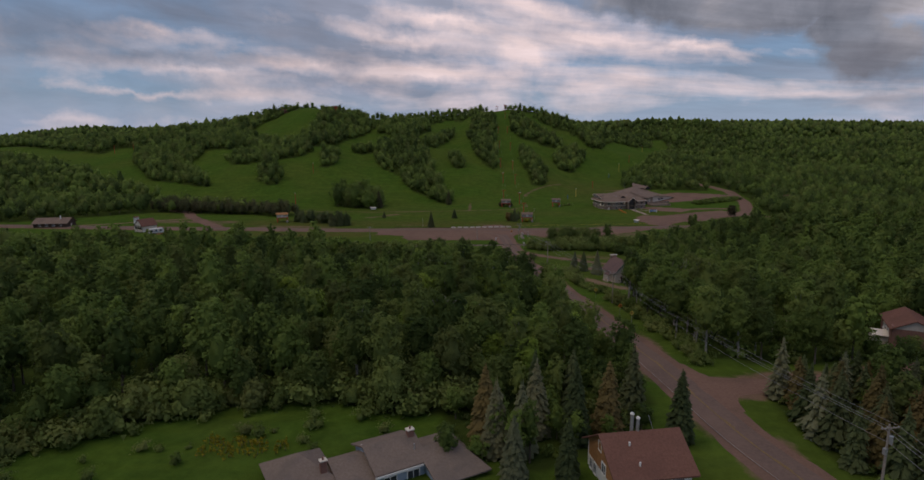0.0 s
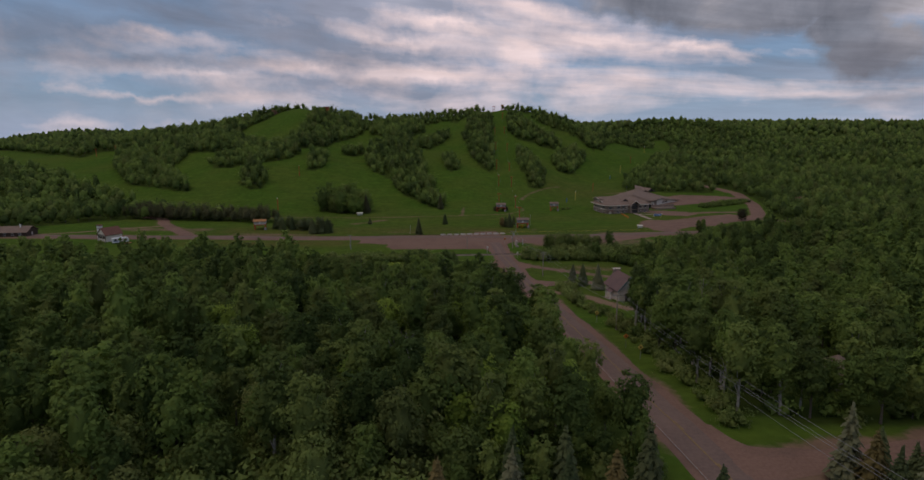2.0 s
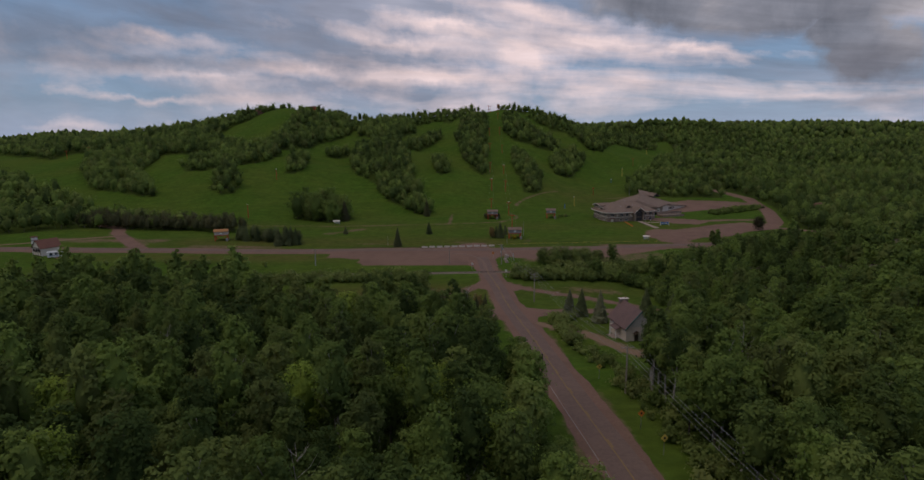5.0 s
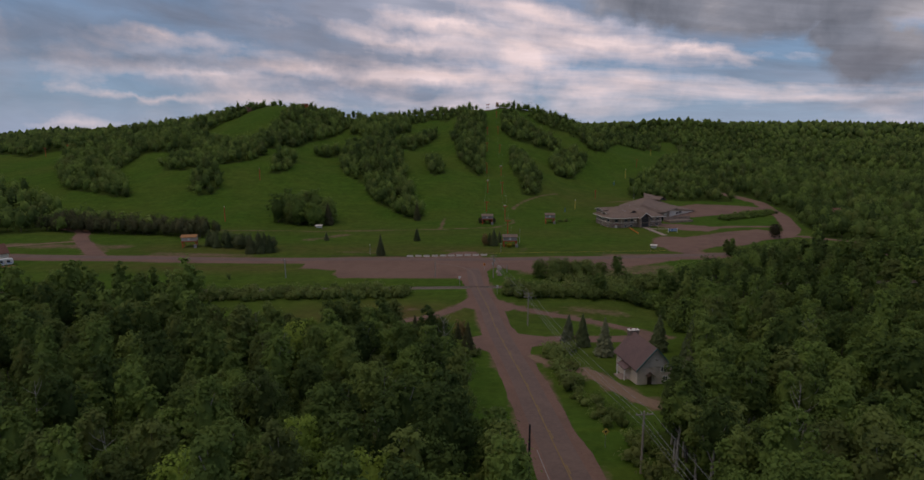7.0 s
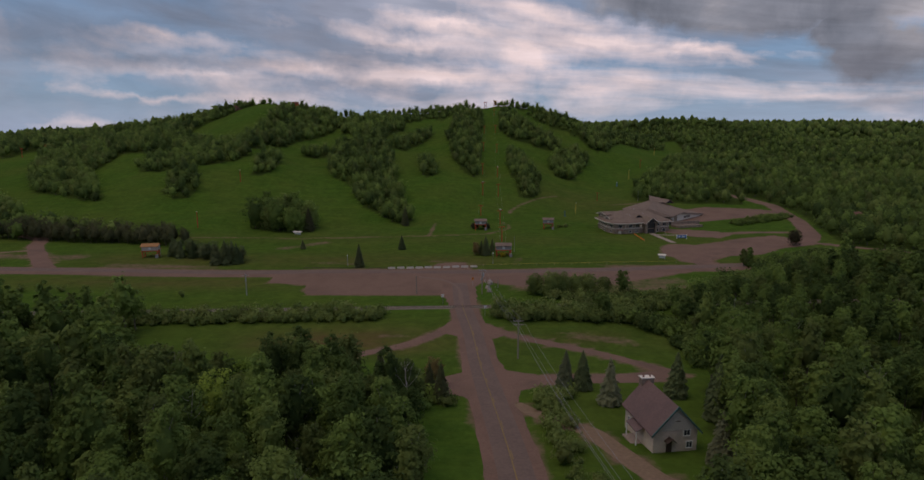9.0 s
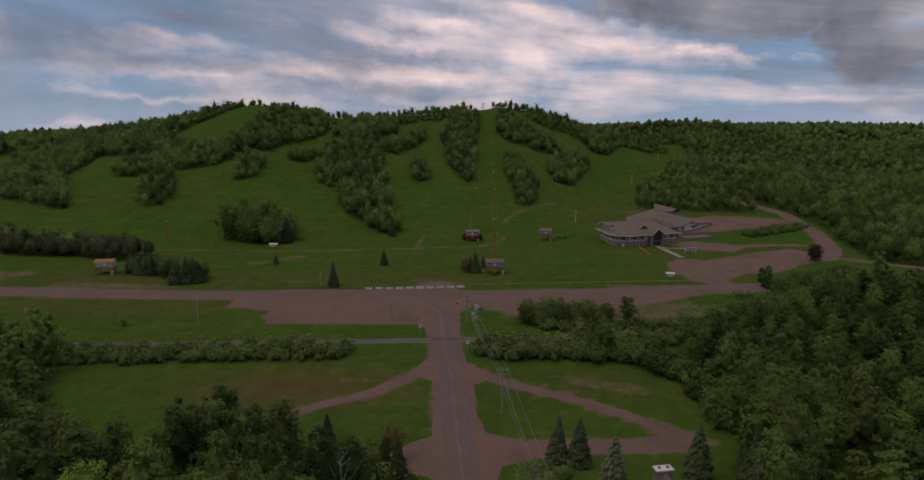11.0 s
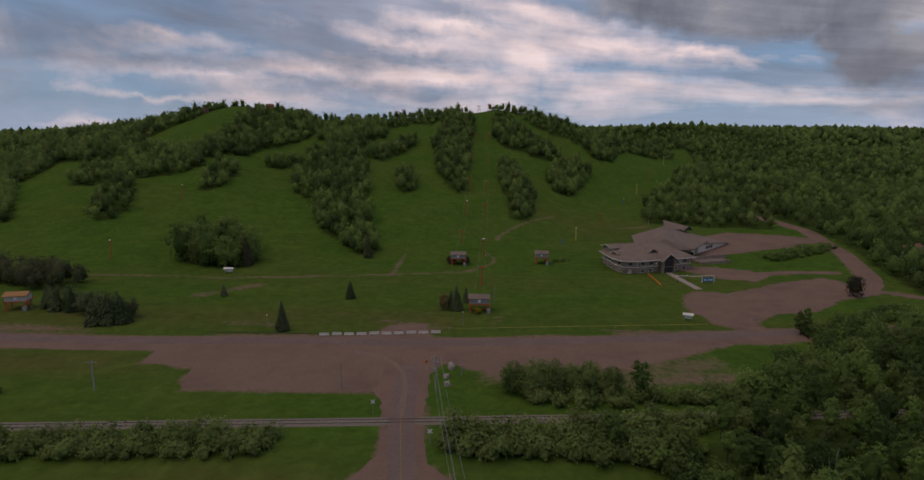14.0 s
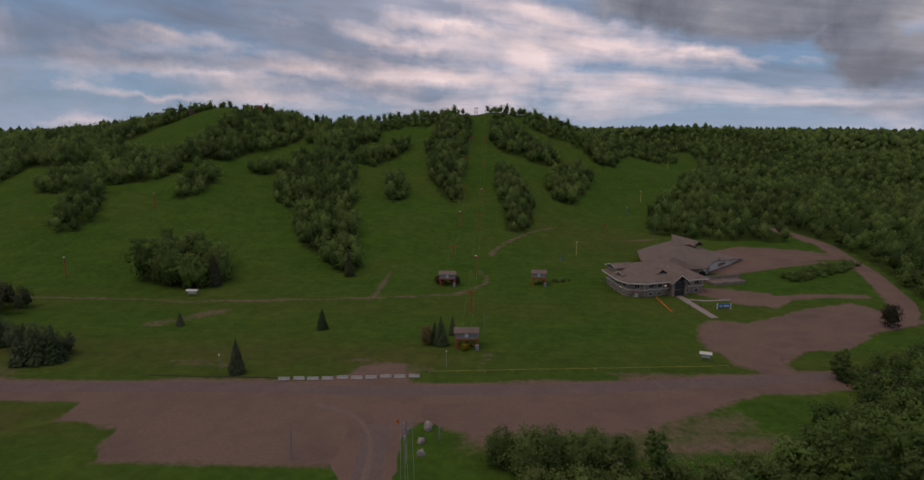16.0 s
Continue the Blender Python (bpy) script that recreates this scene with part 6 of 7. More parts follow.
def blue_house():
    """Low house of several gabled wings with pale blue walls."""
    e = gable_house("blue_house", -44.5, -187.9, 12.2, 31, 6.6, 8.2, 3.2, 1.6, 0.5, M_BLUEWALL, M_SHINGLE_G, "pale blue house with taupe shingled wings and brick chimneys", "house")
    part("east_wing", Geo().box(3.4, -7.8, -1.0, 10.0, 2.6, 2.1), M_BLUEWALL, e)
    for s in (-1, 1):
        v = -8.6 if s < 0 else 3.4
        p = [(2.9, -2.25, 4.0), (8.5, -2.25, 4.0), (10.9, v, 1.9), (2.9, v, 1.9)]
        part("wing_roof", Geo().slab(p if s > 0 else p[::-1], 0.18), M_SHINGLE_G, e)
    part("hip_end", Geo().slab([(8.5, -2.25, 4.0), (10.9, -8.6, 1.9), (10.9, 3.4, 1.9)], 0.15), M_SHINGLE_G, e)
    part("link_wall", Geo().box(-7.6, -3.6, -1.0, -3.4, 2.2, 2.6), M_BLUEWALL, e)
    part("link_roof", Geo().slab([(-8.2, -4.4, 2.5), (-3.2, -4.4, 2.5), (-3.2, 0.6, 3.8), (-8.2, 0.6, 3.8)], 0.16), M_SHINGLE_G, e)
    part("link_roof", Geo().slab([(-8.2, 0.6, 3.8), (-3.2, 0.6, 3.8), (-3.2, 2.8, 3.0), (-8.2, 2.8, 3.0)], 0.16), M_SHINGLE_G, e)
    part("west_wing", Geo().box(-15.0, -1.6, -1.0, -8.2, 5.8, 2.8), M_BLUEWALL, e)
    apex = (-11.5, 2.7, 5.0)
    q = [(-15.7, -2.3, 2.7), (-7.6, -2.3, 2.7), (-7.6, 6.5, 2.7), (-15.7, 6.5, 2.7)]
    for i in range(4):
        part("wing_roof", Geo().slab([q[i], q[(i + 1) % 4], apex], 0.15), M_SHINGLE_G, e)
    for x, y, z, w in ((3.0, -0.2, 5.7, 0.9), (-9.2, -0.6, 4.9, 0.8)):
        c = part("chimney", Geo().box(x - w / 2, y - w * 0.4, 1.5, x + w / 2, y + w * 0.4, z), M_BRICK, e)
        part("cap", Geo().box(x - w * 0.6, y - w * 0.5, z, x + w * 0.6, y + w * 0.5, z + 0.15), M_CREAM, c)
        part("flue", Geo().bar([(x, y, z + 0.1), (x, y, z + 0.5)], [0.14, 0.13], 8), M_BRICK, c)
    part("vent_pipe", Geo().bar([(2.6, -2.4, 3.6), (2.6, -2.4, 4.8)], [0.1, 0.1], 8), M_METAL, e)
    window(e, -3.32, 0.9, 3.4, 1.0, 0.9, 180, M_WHITE)
    window(e, 1.6, -4.12, 1.0, 1.6, 1.2, 270, M_WHITE)
    window(e, -1.6, -4.12, 1.0, 1.6, 1.2, 270, M_WHITE)
    part("fascia", Geo().box(-3.8, -4.75, 2.72, 2.9, -4.62, 2.98), M_WHITE, e)


blue_house()


def brick_house():
    e = gable_house("brick_house", 60.5, -137.0, 12.0, 65, 11.0, 8.0, 5.2, 2.0, 0.5, M_TAN, M_SHINGLE_R, "two-storey house with brick end and maroon roof among trees", "house")
    part("brick_end", Geo().box(-5.6, -4.05, -0.5, -3.4, 4.05, 5.6), M_BRICK, e)
    part("brick_end", Geo().box(3.6, -4.05, -0.5, 5.62, 4.05, 5.2), M_BRICK, e)
    for x in (-2.0, 0.4, 2.4):
        window(e, x, 4.02, 3.2, 1.1, 1.2, 90, M_WHITE)
        window(e, x, -4.02, 3.2, 1.1, 1.2, 270, M_WHITE)
    part("band", Geo().box(-3.4, 4.0, 2.6, 3.6, 4.12, 2.9), M_WHITE, e)
    g = Geo().slab([(-4.0, 4.0, 2.9), (-1.4, 4.0, 3.6), (-1.4, 7.2, 3.6), (-4.0, 7.2, 2.9)], 0.12)
    g.slab([(-1.4, 4.0, 3.6), (1.2, 4.0, 2.9), (1.2, 7.2, 2.9), (-1.4, 7.2, 3.6)], 0.12)
    part("porch_roof", g, M_CREAM, e)
    part("porch_wall", Geo().box(-3.6, 4.0, 0, 0.9, 6.9, 2.8), M_TAN, e)
    e2 = gable_house("garden_shed", 37.0, -132.5, 11.4, 55, 9.0, 6.0, 2.6, 1.6, 0.4, M_GREYWALL, M_SHINGLE, "grey-roofed low house hidden among the trees", "shed")
    part("door", Geo().box(-4.56, -0.5, 0, -4.5, 0.5, 2.0), M_DARKWOOD, e2)


brick_house()


def west_buildings():
    e = gable_house("log_cabin", -293.0, 97.0, 0.0, 8, 19.0, 11.0, 2.8, 2.6, 0.8, M_DARKWOOD, M_SHINGLE, "long dark cabin with a brown roof beside the highway", "cabin")
    part("flue", Geo().bar([(4.5, -1.5, 4.2), (4.5, -1.5, 7.0)], [0.35, 0.35], 8), M_WHITE, e)
    for x in (-6, -2, 2, 6):
        window(e, x, -5.52, 0.9, 1.2, 1.1, 270, M_WHITE)
    part("door", Geo().box(9.5, -0.6, 0, 9.56, 0.6, 2.1), M_TAN, e)
    e = gable_house("timbered_chalet", -226.5, 80.0, 0.0, 62, 9.0, 7.0, 4.0, 3.4, 0.5, M_CREAM, M_SHINGLE_R, "white half-timbered chalet with a red roof", "house")
    for y in (-3.3, -1.1, 1.1, 3.3):
        part("timber", Geo().box(-4.58, y - 0.13, 0, -4.52, y + 0.13, 4.0 + max(0.0, 3.0 - 0.95 * abs(y)) * 0.9), M_DARKWOOD, e)
    for z in (0.1, 1.9, 3.7):
        part("timber", Geo().box(-4.6, -3.5, z, -4.54, 3.5, z + 0.25), M_DARKWOOD, e)
    for y in (-2.2, 0.0, 2.2):
        window(e, -4.55, y, 2.3, 0.9, 1.0, 180, M_DARKWOOD, bars=0)
    t = part("bell_tower", Geo().box(-4.4, 2.2, 0, -2.4, 4.2, 8.6), M_WHITE, e)
    for z in (3.0, 5.0, 7.0):
        part("timber", Geo().box(-4.46, 2.16, z, -2.34, 4.26, z + 0.22), M_DARKWOOD, t)
    part("tower_roof", Geo().prism([(-4.8, 1.8), (-2.0, 1.8), (-2.0, 4.6), (-4.8, 4.6)], 8.6, 8.9), M_SHINGLE_R, t)
    # travel trailer
    e = thing("travel_trailer", -216.5, 72.5, 0.0, 40, "white travel trailer parked beside the chalet", "trailer")
    g = Geo()
    prof = [(-3.9, 0.55), (3.4, 0.55), (3.9, 1.2), (3.9, 2.4), (3.3, 3.0), (-3.5, 3.0), (-3.9, 2.5)]
    b = len(g.v)
    m = len(prof)
    g.v += [(x, y, z) for y in (-1.2, 1.2) for x, z in prof]
    g.f += [[b + j, b + (j + 1) % m, b + m + (j + 1) % m, b + m + j] for j in range(m)] + [list(range(b, b + m)), list(range(b + m, b + 2 * m))[::-1]]
    part("body", g, M_WHITE, e)
    for x in (-2.4, -0.3, 2.2):
        window(e, x, -1.2, 1.7, 0.9, 0.6, 270, M_BLACK, bars=0)
    part("door", Geo().box(0.8, -1.26, 0.7, 1.4, -1.2, 2.5), M_CREAM, e)
    part("stripe", Geo().box(-3.7, -1.23, 1.2, 3.3, -1.205, 1.4), M_BPAINT, e)
    for x in (-0.8, 0.3):
        for y in (-1.15, 0.9):
            w = part("wheel", Geo().bar([(x, y, 0.36), (x, y + 0.25, 0.36)], [0.36, 0.36], 12), M_BLACK, e)
            part("rim", Geo().bar([(x, y - 0.02, 0.36), (x, y + 0.0, 0.36)], [0.2, 0.2], 10), M_METAL, w)
    part("hitch", Geo().bar([(3.6, 0, 0.6), (5.2, 0, 0.5)], [0.08, 0.06], 6), M_BLACK, e)
    e = thing("flat_trailer", -212.0, 69.5, 0.0, 40, "low flatbed trailer lying beside the white caravan", "trailer")
    part("deck", Geo().box(-2.6, -0.9, 0.4, 2.6, 0.9, 0.55), M_ORANGEWOOD, e)
    part("tongue", Geo().bar([(2.6, 0, 0.45), (3.8, 0, 0.45)], [0.06, 0.05], 5), M_BLACK, e)
    for y in (-1.0, 0.8):
        part("wheel", Geo().bar([(0, y, 0.3), (0, y + 0.2, 0.3)], [0.3, 0.3], 12), M_BLACK, e)
    e = gable_house("east_cottage", 222.0, 230.0, 0.7, 25, 14.0, 8.0, 3.6, 2.2, 0.5, M_TAN, M_SHINGLE_R, "pale cottage with a reddish roof among trees", "house")
    window(e, 0, -4.02, 1.0, 1.4, 1.2, 270, M_WHITE)


west_buildings()


# ---------- the lodge ----------
def lodge():
    """Two-storey lodge: a hipped front block, a rear hall with a glazed monitor, a low wing."""
    e = thing("ski_lodge", 67.0, 180.5, 0.2, 21.2, "large taupe ski lodge with brown roofs and stone base", "lodge")
    foot = [(4, 0), (33, 0), (33, 23), (14, 28), (2.2, 24.3), (-1.9, 8), (-1.2, 2.6)]
    inset = [(4.05, 0.2), (32.8, 0.2), (32.8, 22.8), (14, 27.7), (2.4, 24.1), (-1.7, 8), (-1.0, 2.72)]
    part("stone_base", Geo().prism(foot, -0.6, 2.9), M_STONE, e)
    part("upper_wall", Geo().prism(inset, 2.9, 6.2), M_SIDING, e)
    part("belt_course", Geo().prism([(3.97, -0.1), (33.1, -0.1), (33.1, 23.1), (14, 28.1), (2.12, 24.4), (-2.0, 8), (-1.3, 2.54)], 2.85, 3.1), M_CREAM, e)
    eave = [(3.6, -1.6), (34.6, -1.6), (34.6, 24.4), (14.2, 29.8), (0.8, 25.8), (-3.5, 8.2), (-2.7, 1.6)]
    r1, r2 = (9.5, 14.5, 11.2), (25.0, 13.5, 11.2)
    ez = 6.1
    E3 = [(x, y, ez) for x, y in eave]
    for face in ([E3[0], E3[1], r2, r1], [E3[1], E3[2], r2], [E3[2], E3[3], r1, r2], [E3[3], E3[4], r1], [E3[4], E3[5], r1], [E3[5], E3[6], r1], [E3[6], E3[0], r1]):
        part("roof", Geo().slab(face, 0.3), M_SHINGLE, e)
    g = Geo()
    for a, b in zip(eave, eave[1:] + eave[:1]):
        d = Vector((b[0] - a[0], b[1] - a[1])).normalized()
        n = Vector((d.y, -d.x)) * 0.08
        g.prism([a, b, (b[0] + n.x, b[1] + n.y), (a[0] + n.x, a[1] + n.y)][::-1], ez - 0.38, ez + 0.02)
    part("fascia", g, M_CREAM, e)
    # entrance porch: tall glass under a gable on stone pillars
    p = part("porch_wall", Geo().prism([(16.0, -2.0), (22.0, -2.0), (22.0, 0.5), (16.0, 0.5)], -0.4, 5.9), M_SIDING, e)
    for x0 in (15.4, 21.6):
        part("pillar", Geo().box(x0, -2.9, -0.4, x0 + 1.0, -1.9, 5.9), M_STONE, e)
    for s in (-1, 1):
        q = [(19, -3.6, 9.0), (19, 8.5, 9.0), (19 + s * 4.6, 8.5, 5.6), (19 + s * 4.6, -3.6, 5.6)]
        g = Geo().slab(q if s < 0 else q[::-1], 0.25)
        part("porch_roof", g, M_SHINGLE, e)
        g = Geo()
        b = len(g.v)
        g.v += [(19, -3.68, 9.02), (19 + s * 4.65, -3.68, 5.62), (19 + s * 4.65, -3.68, 5.25), (19, -3.68, 8.6)]
        g.f += [[b, b + 1, b + 2, b + 3]]
        part("bargeboard", g, M_CREAM, e)
    g = Geo()
    g.poly([(16.4, -2.05, 5.7), (21.6, -2.05, 5.7), (19, -2.05, 8.2)])
    part("gable_glass", g, M_GLASS, e)
    for i in range(3):
        window(e, 17.3 + 1.7 * i, -2.02, 0.2, 1.4, 2.3, 270, M_DARKWOOD, bars=1)
        window(e, 17.3 + 1.7 * i, -2.02, 3.0, 1.4, 2.5, 270, M_DARKWOOD, bars=1)
    # windows of the front
    window(e, 1.5, 1.42, 3.6, 2.0, 1.6, 243.4, M_CREAM)
    for x in (7.4, 11.6, 25.2, 29.8):
        window(e, x, 0.19, 3.6, 2.2, 1.6, 270, M_CREAM)
    for x in (7.0, 11.2):
        window(e, x, 0.0, 0.6, 1.7, 1.3, 270, M_CREAM)
    for x in (24.8, 29.4):
        window(e, x, 0.0, 0.5, 1.9, 1.4, 270, M_CREAM)
    part("door", Geo().prism([(0.7, 1.55), (2.0, 0.9), (2.05, 1.0), (0.75, 1.65)], -0.2, 1.9), M_CREAM, e)
    part("door_awning", Geo().slab([(-0.4, 0.8, 2.2), (2.3, -0.55, 2.2), (2.85, 0.58, 2.7), (0.15, 1.95, 2.7)], 0.1), M_BRICK, e)
    for x in (4.2, 14.6, 22.9, 27.6, 32.6):
        part("trim_post", Geo().box(x - 0.12, 0.06, 3.1, x + 0.12, 0.2, 5.9), M_CREAM, e)
    # windows of the slanted west end
    for k, (u, z, w, h) in enumerate(((0.16, 3.7, 2.0, 1.4), (0.42, 3.7, 2.4, 1.4), (0.70, 3.7, 2.4, 1.4), (0.30, 0.4, 1.4, 1.8), (0.62, 0.5, 1.4, 1.3))):
        back = 0.2 if z > 3 else 0.0
        window(e, -1.9 + 4.1 * u + back, 8 + 16.3 * u, z, w, h, 165.9, M_CREAM)
    window(e, -1.45, 5.4, 3.7, 2.2, 1.4, 187.4, M_CREAM)
    window(e, -1.55, 5.4, 0.6, 1.3, 1.3, 187.4, M_CREAM)
    # dormers
    part("dormer_sill", Geo().prism([(13.4, 4.8), (17.6, 4.8), (17.6, 5.0), (13.4, 5.0)], 7.6, [7.7, 7.7, 7.7, 7.7]), M_CREAM, e)
    g = Geo()
    g.poly([(12.7, 4.75, 7.7), (18.3, 4.75, 7.7), (15.5, 4.75, 9.5)])
    part("dormer_pane", g, M_GLASS, e)
    for s in (-1, 1):
        q = [(15.5, 4.0, 9.9), (15.5, 12.0, 9.9), (15.5 + s * 3.8, 6.2, 7.5), (15.5 + s * 3.8, 4.0, 7.5)]
        part("dormer_roof", Geo().slab(q if s < 0 else q[::-1], 0.22), M_SHINGLE, e)
    for cx, cy, hh, w in ((3.4, 18.6, 10.5, 8.4), (2.4, 10.6, 9.0, 5.2)):
        part("dormer_wall", Geo().box(cx - 2.4, cy - w / 2 + 0.4, 5.8, cx + 3.2, cy + w / 2 - 0.4, hh - 1.1), M_SIDING, e)
        for k in range(3):
            window(e, cx - 2.42, cy - w * 0.28 + k * w * 0.28, hh - 2.4, 1.2, 1.0, 180, M_CREAM, bars=0)
        g = Geo()
        g.poly([(cx - 2.44, cy - w / 2 + 0.4, hh - 1.15), (cx - 2.44, cy, hh - 0.15), (cx - 2.44, cy + w / 2 - 0.4, hh - 1.15)])
        part("dormer_gable", g, M_SIDING, e)
        for s in (-1, 1):
            g = Geo()
            g.poly([(cx - 3.45, cy, hh + 0.05), (cx - 3.45, cy + s * (w / 2 + 0.3), hh - 1.25), (cx - 3.45, cy + s * (w / 2 + 0.3), hh - 1.6), (cx - 3.45, cy, hh - 0.35)])
            part("bargeboard", g, M_CREAM, e)
        for s in (-1, 1):
            q = [(cx - 3.4, cy, hh), (cx + 6.5, cy, hh), (cx + 6.5, cy + s * (w / 2 + 0.3), hh - 1.3), (cx - 3.4, cy + s * (w / 2 + 0.3), hh - 1.3)]
            part("dormer_roof", Geo().slab(q if s > 0 else q[::-1], 0.22), M_SHINGLE, e)
    # rear hall
    hall = [(26, 20), (46, 18), (60, 27), (72, 36), (77, 64), (62, 70), (46, 60), (33, 40)]
    part("hall_wall", Geo().prism(hall, -0.5, 5.4), M_SIDING, e)
    h1, h2 = (33, 20, 10.8), (65, 56, 11.6)
    H = [(23, 16, 6.2), (48, 15.4, 5.8), (62, 26, 5.6), (74, 35, 5.4), (79, 65.5, 5.4), (62, 72, 5.4), (44.5, 61.5, 5.6), (31, 40, 5.8)]
    for face in ([H[0], H[1], h1], [H[1], H[2], H[3], h2, h1], [H[3], H[4], h2], [H[4], H[5], h2], [H[5], H[6], h2], [H[6], H[7], h1, h2], [H[7], H[0], h1]):
        part("roof", Geo().slab(face, 0.3), M_SHINGLE, e)
    # glazed monitor rising over the hall
    part("monitor_roof", Geo().slab([(55.6, 47.6, 10.6), (65.5, 45.0, 10.5), (70.5, 54.4, 11.9), (60.7, 55.9, 14.3)], 0.3), M_SHINGLE, e)
    part("monitor_wall", Geo().prism([(60.9, 55.4), (70.2, 54.0), (70.3, 54.4), (61.0, 55.8)], 6.0, [14.0, 11.6, 11.6, 14.0]), M_SIDING, e)
    g = Geo()
    g.poly([(56.2, 48.3, 9.6), (61.0, 55.6, 9.6), (61.0, 55.6, 13.9)])
    part("monitor_wall", g, M_SIDING, e)
    for s in (-1, 1):
        q = [(68.0, 43.5, 12.2), (68.0, 54, 12.4), (68.0 + s * 3.2, 54, 10.2), (68.0 + s * 3.2, 43.5, 10.0)]
        part("gablet_roof", Geo().slab(q if s < 0 else q[::-1], 0.22), M_SHINGLE, e)
    g = Geo()
    g.poly([(65.4, 44.2, 9.8), (70.6, 44.2, 9.8), (68.0, 44.2, 11.8)])
    part("gablet_glass", g, M_GLASS, e)
    # low wing that runs out to a point, and the loading recess
    part("wing_wall", Geo().prism([(60.5, 27.8), (67, 30.5), (95, 44), (92, 50), (66, 49)], -0.5, [4.9, 4.7, 1.5, 1.6, 5.5]), M_CREAM, e)
    part("wing_roof", Geo().slab([(60, 26.8, 5.5), (67.5, 29.6, 5.2), (76.5, 55.5, 7.0), (64, 50, 7.4)], 0.25), M_SHINGLE, e)
    part("wing_roof", Geo().slab([(67.5, 29.6, 5.2), (96.5, 43.4, 1.9), (94, 51.5, 2.2), (76.5, 55.5, 7.0)], 0.25), M_SHINGLE, e)
    for k in range(4):
        window(e, 70.5 + 2.1 * k, 32.15 + 1.01 * k, 1.7, 1.2, 1.2, 295.7, M_DARKWOOD, bars=0)
    part("loading_door", Geo().box(46.5, 18.4, -0.3, 50.5, 19.9, 3.4), M_BLACK, e)
    part("pale_wall", Geo().prism([(51.0, 20.6), (57.6, 25.6), (57.4, 27), (50.8, 21.6)], -0.4, 3.8), M_CREAM, e)
    # small vents and lamps on the roofs
    for x, y, z in ((11, 9.0, 9.2), (12, 8.0, 8.9), (11.2, 6.8, 8.6), (21.5, 8.6, 9.3), (28, 9.5, 8.6), (30, 29, 9.2), (37, 26, 8.6), (58, 40, 8.2), (60, 42, 8.0), (45, 38, 9.4)):
        part("roof_vent", Geo().bar([(x, y, z - 1.2), (x, y, z + 0.5)], [0.22, 0.2], 8), M_METAL, e)
    for x, y, z in ((13.9, -0.05, 4.2), (-2.0, 7.6, 3.4), (22.9, -0.05, 4.4)):
        part("wall_lamp", Geo().bar([(x, y - 0.25, z), (x, y - 0.05, z)], [0.14, 0.13], 8), M_LIT, e, "glowing wall lamp")
    part("apron", Geo().prism([(3.2, -2.4), (34.5, -2.4), (34.5, 0), (4, 0), (-1.2, 2.6), (-1.9, 8), (2.2, 24.3), (0.6, 24.8), (-4.2, 8.2), (-3.2, 1.4)], -0.4, 0.12), M_CONCRETE, e)


lodge()


def retaining_wall():
    e = thing("retaining_wall", 112.0, 209.0, 0.3, 20, "long dark timber retaining wall beside the lodge", "wall")
    part("face", Geo().box(-8, -5.0, -0.5, 9, -4.4, 1.6), M_STONE, e)
    part("face", Geo().box(-8, 1.4, -0.5, 12, 2.0, 3.0), M_STONE, e)
    part("terrace", Geo().box(-8, -4.4, -0.5, 9, 1.4, 1.4), M_SHINGLE, e)


retaining_wall()


def summit():
    """Steel frames of the top stations on the crest."""
    for x, y, h in ((-0.7, 613.0, 8.5), (10.9, 610.0, 8.0)):
        e = thing("summit_lift_frame", x, y, float(height(x, y)), 0, "red steel lift frame standing on the bare crest", "lift station", "summit frames")
        for u in (-1.4, 1.4):
            part("leg", Geo().bar([(u, 0, -0.5), (u * 0.7, 0, h)], [0.28, 0.22], 6), M_RED, e)
        part("crossbeam", Geo().box(-2.2, -0.3, h - 0.8, 2.2, 0.3, h - 0.2), M_RED, e)
        part("platform", Geo().box(-1.8, -1.2, h * 0.45, 1.8, 1.2, h * 0.45 + 0.3), M_DARKWOOD, e)
    e = gable_house("summit_hut", -226.0, 572.0, float(height(-226, 572)), 5, 7.0, 5.0, 6.5, 1.6, 0.4, M_RED, M_SHINGLE_R, "red lift hut among trees on the hilltop", "hut")
    part("door", Geo().box(-0.5, -2.56, 0, 0.5, -2.5, 2.0), M_DARKWOOD, e)
    e = gable_house("crest_hut", -292.0, 566.0, float(height(-292, 566)), 5, 9.0, 5.0, 3.4, 1.4, 0.4, M_BRICK, M_SHINGLE_R, "low reddish hut on the crest of the slope", "hut")
    part("door", Geo().box(-0.5, -2.56, 0, 0.5, -2.5, 2.0), M_DARKWOOD, e)


summit()


# ---------- single trees, hedges and shrubs ----------
rng = np.random.default_rng(21)
no_trunk = tube([(0, 0, -0.2), (0, 0, 0.5)], [0.05, 0.03], 3)


def spruce(h, spread, mat, label, x, y, group="", cat="spruce", tiers=32, per=28):
    t, c = conifer(rng, h, spread, tiers, per, 0.5)
    e = tree_thing(cat + "_tree", t, c, M_BARK, mat, label, "tree", group)
    e.matrix_basis = turned(x, y, 1.0, rng.uniform(0, 6.28))
    return e


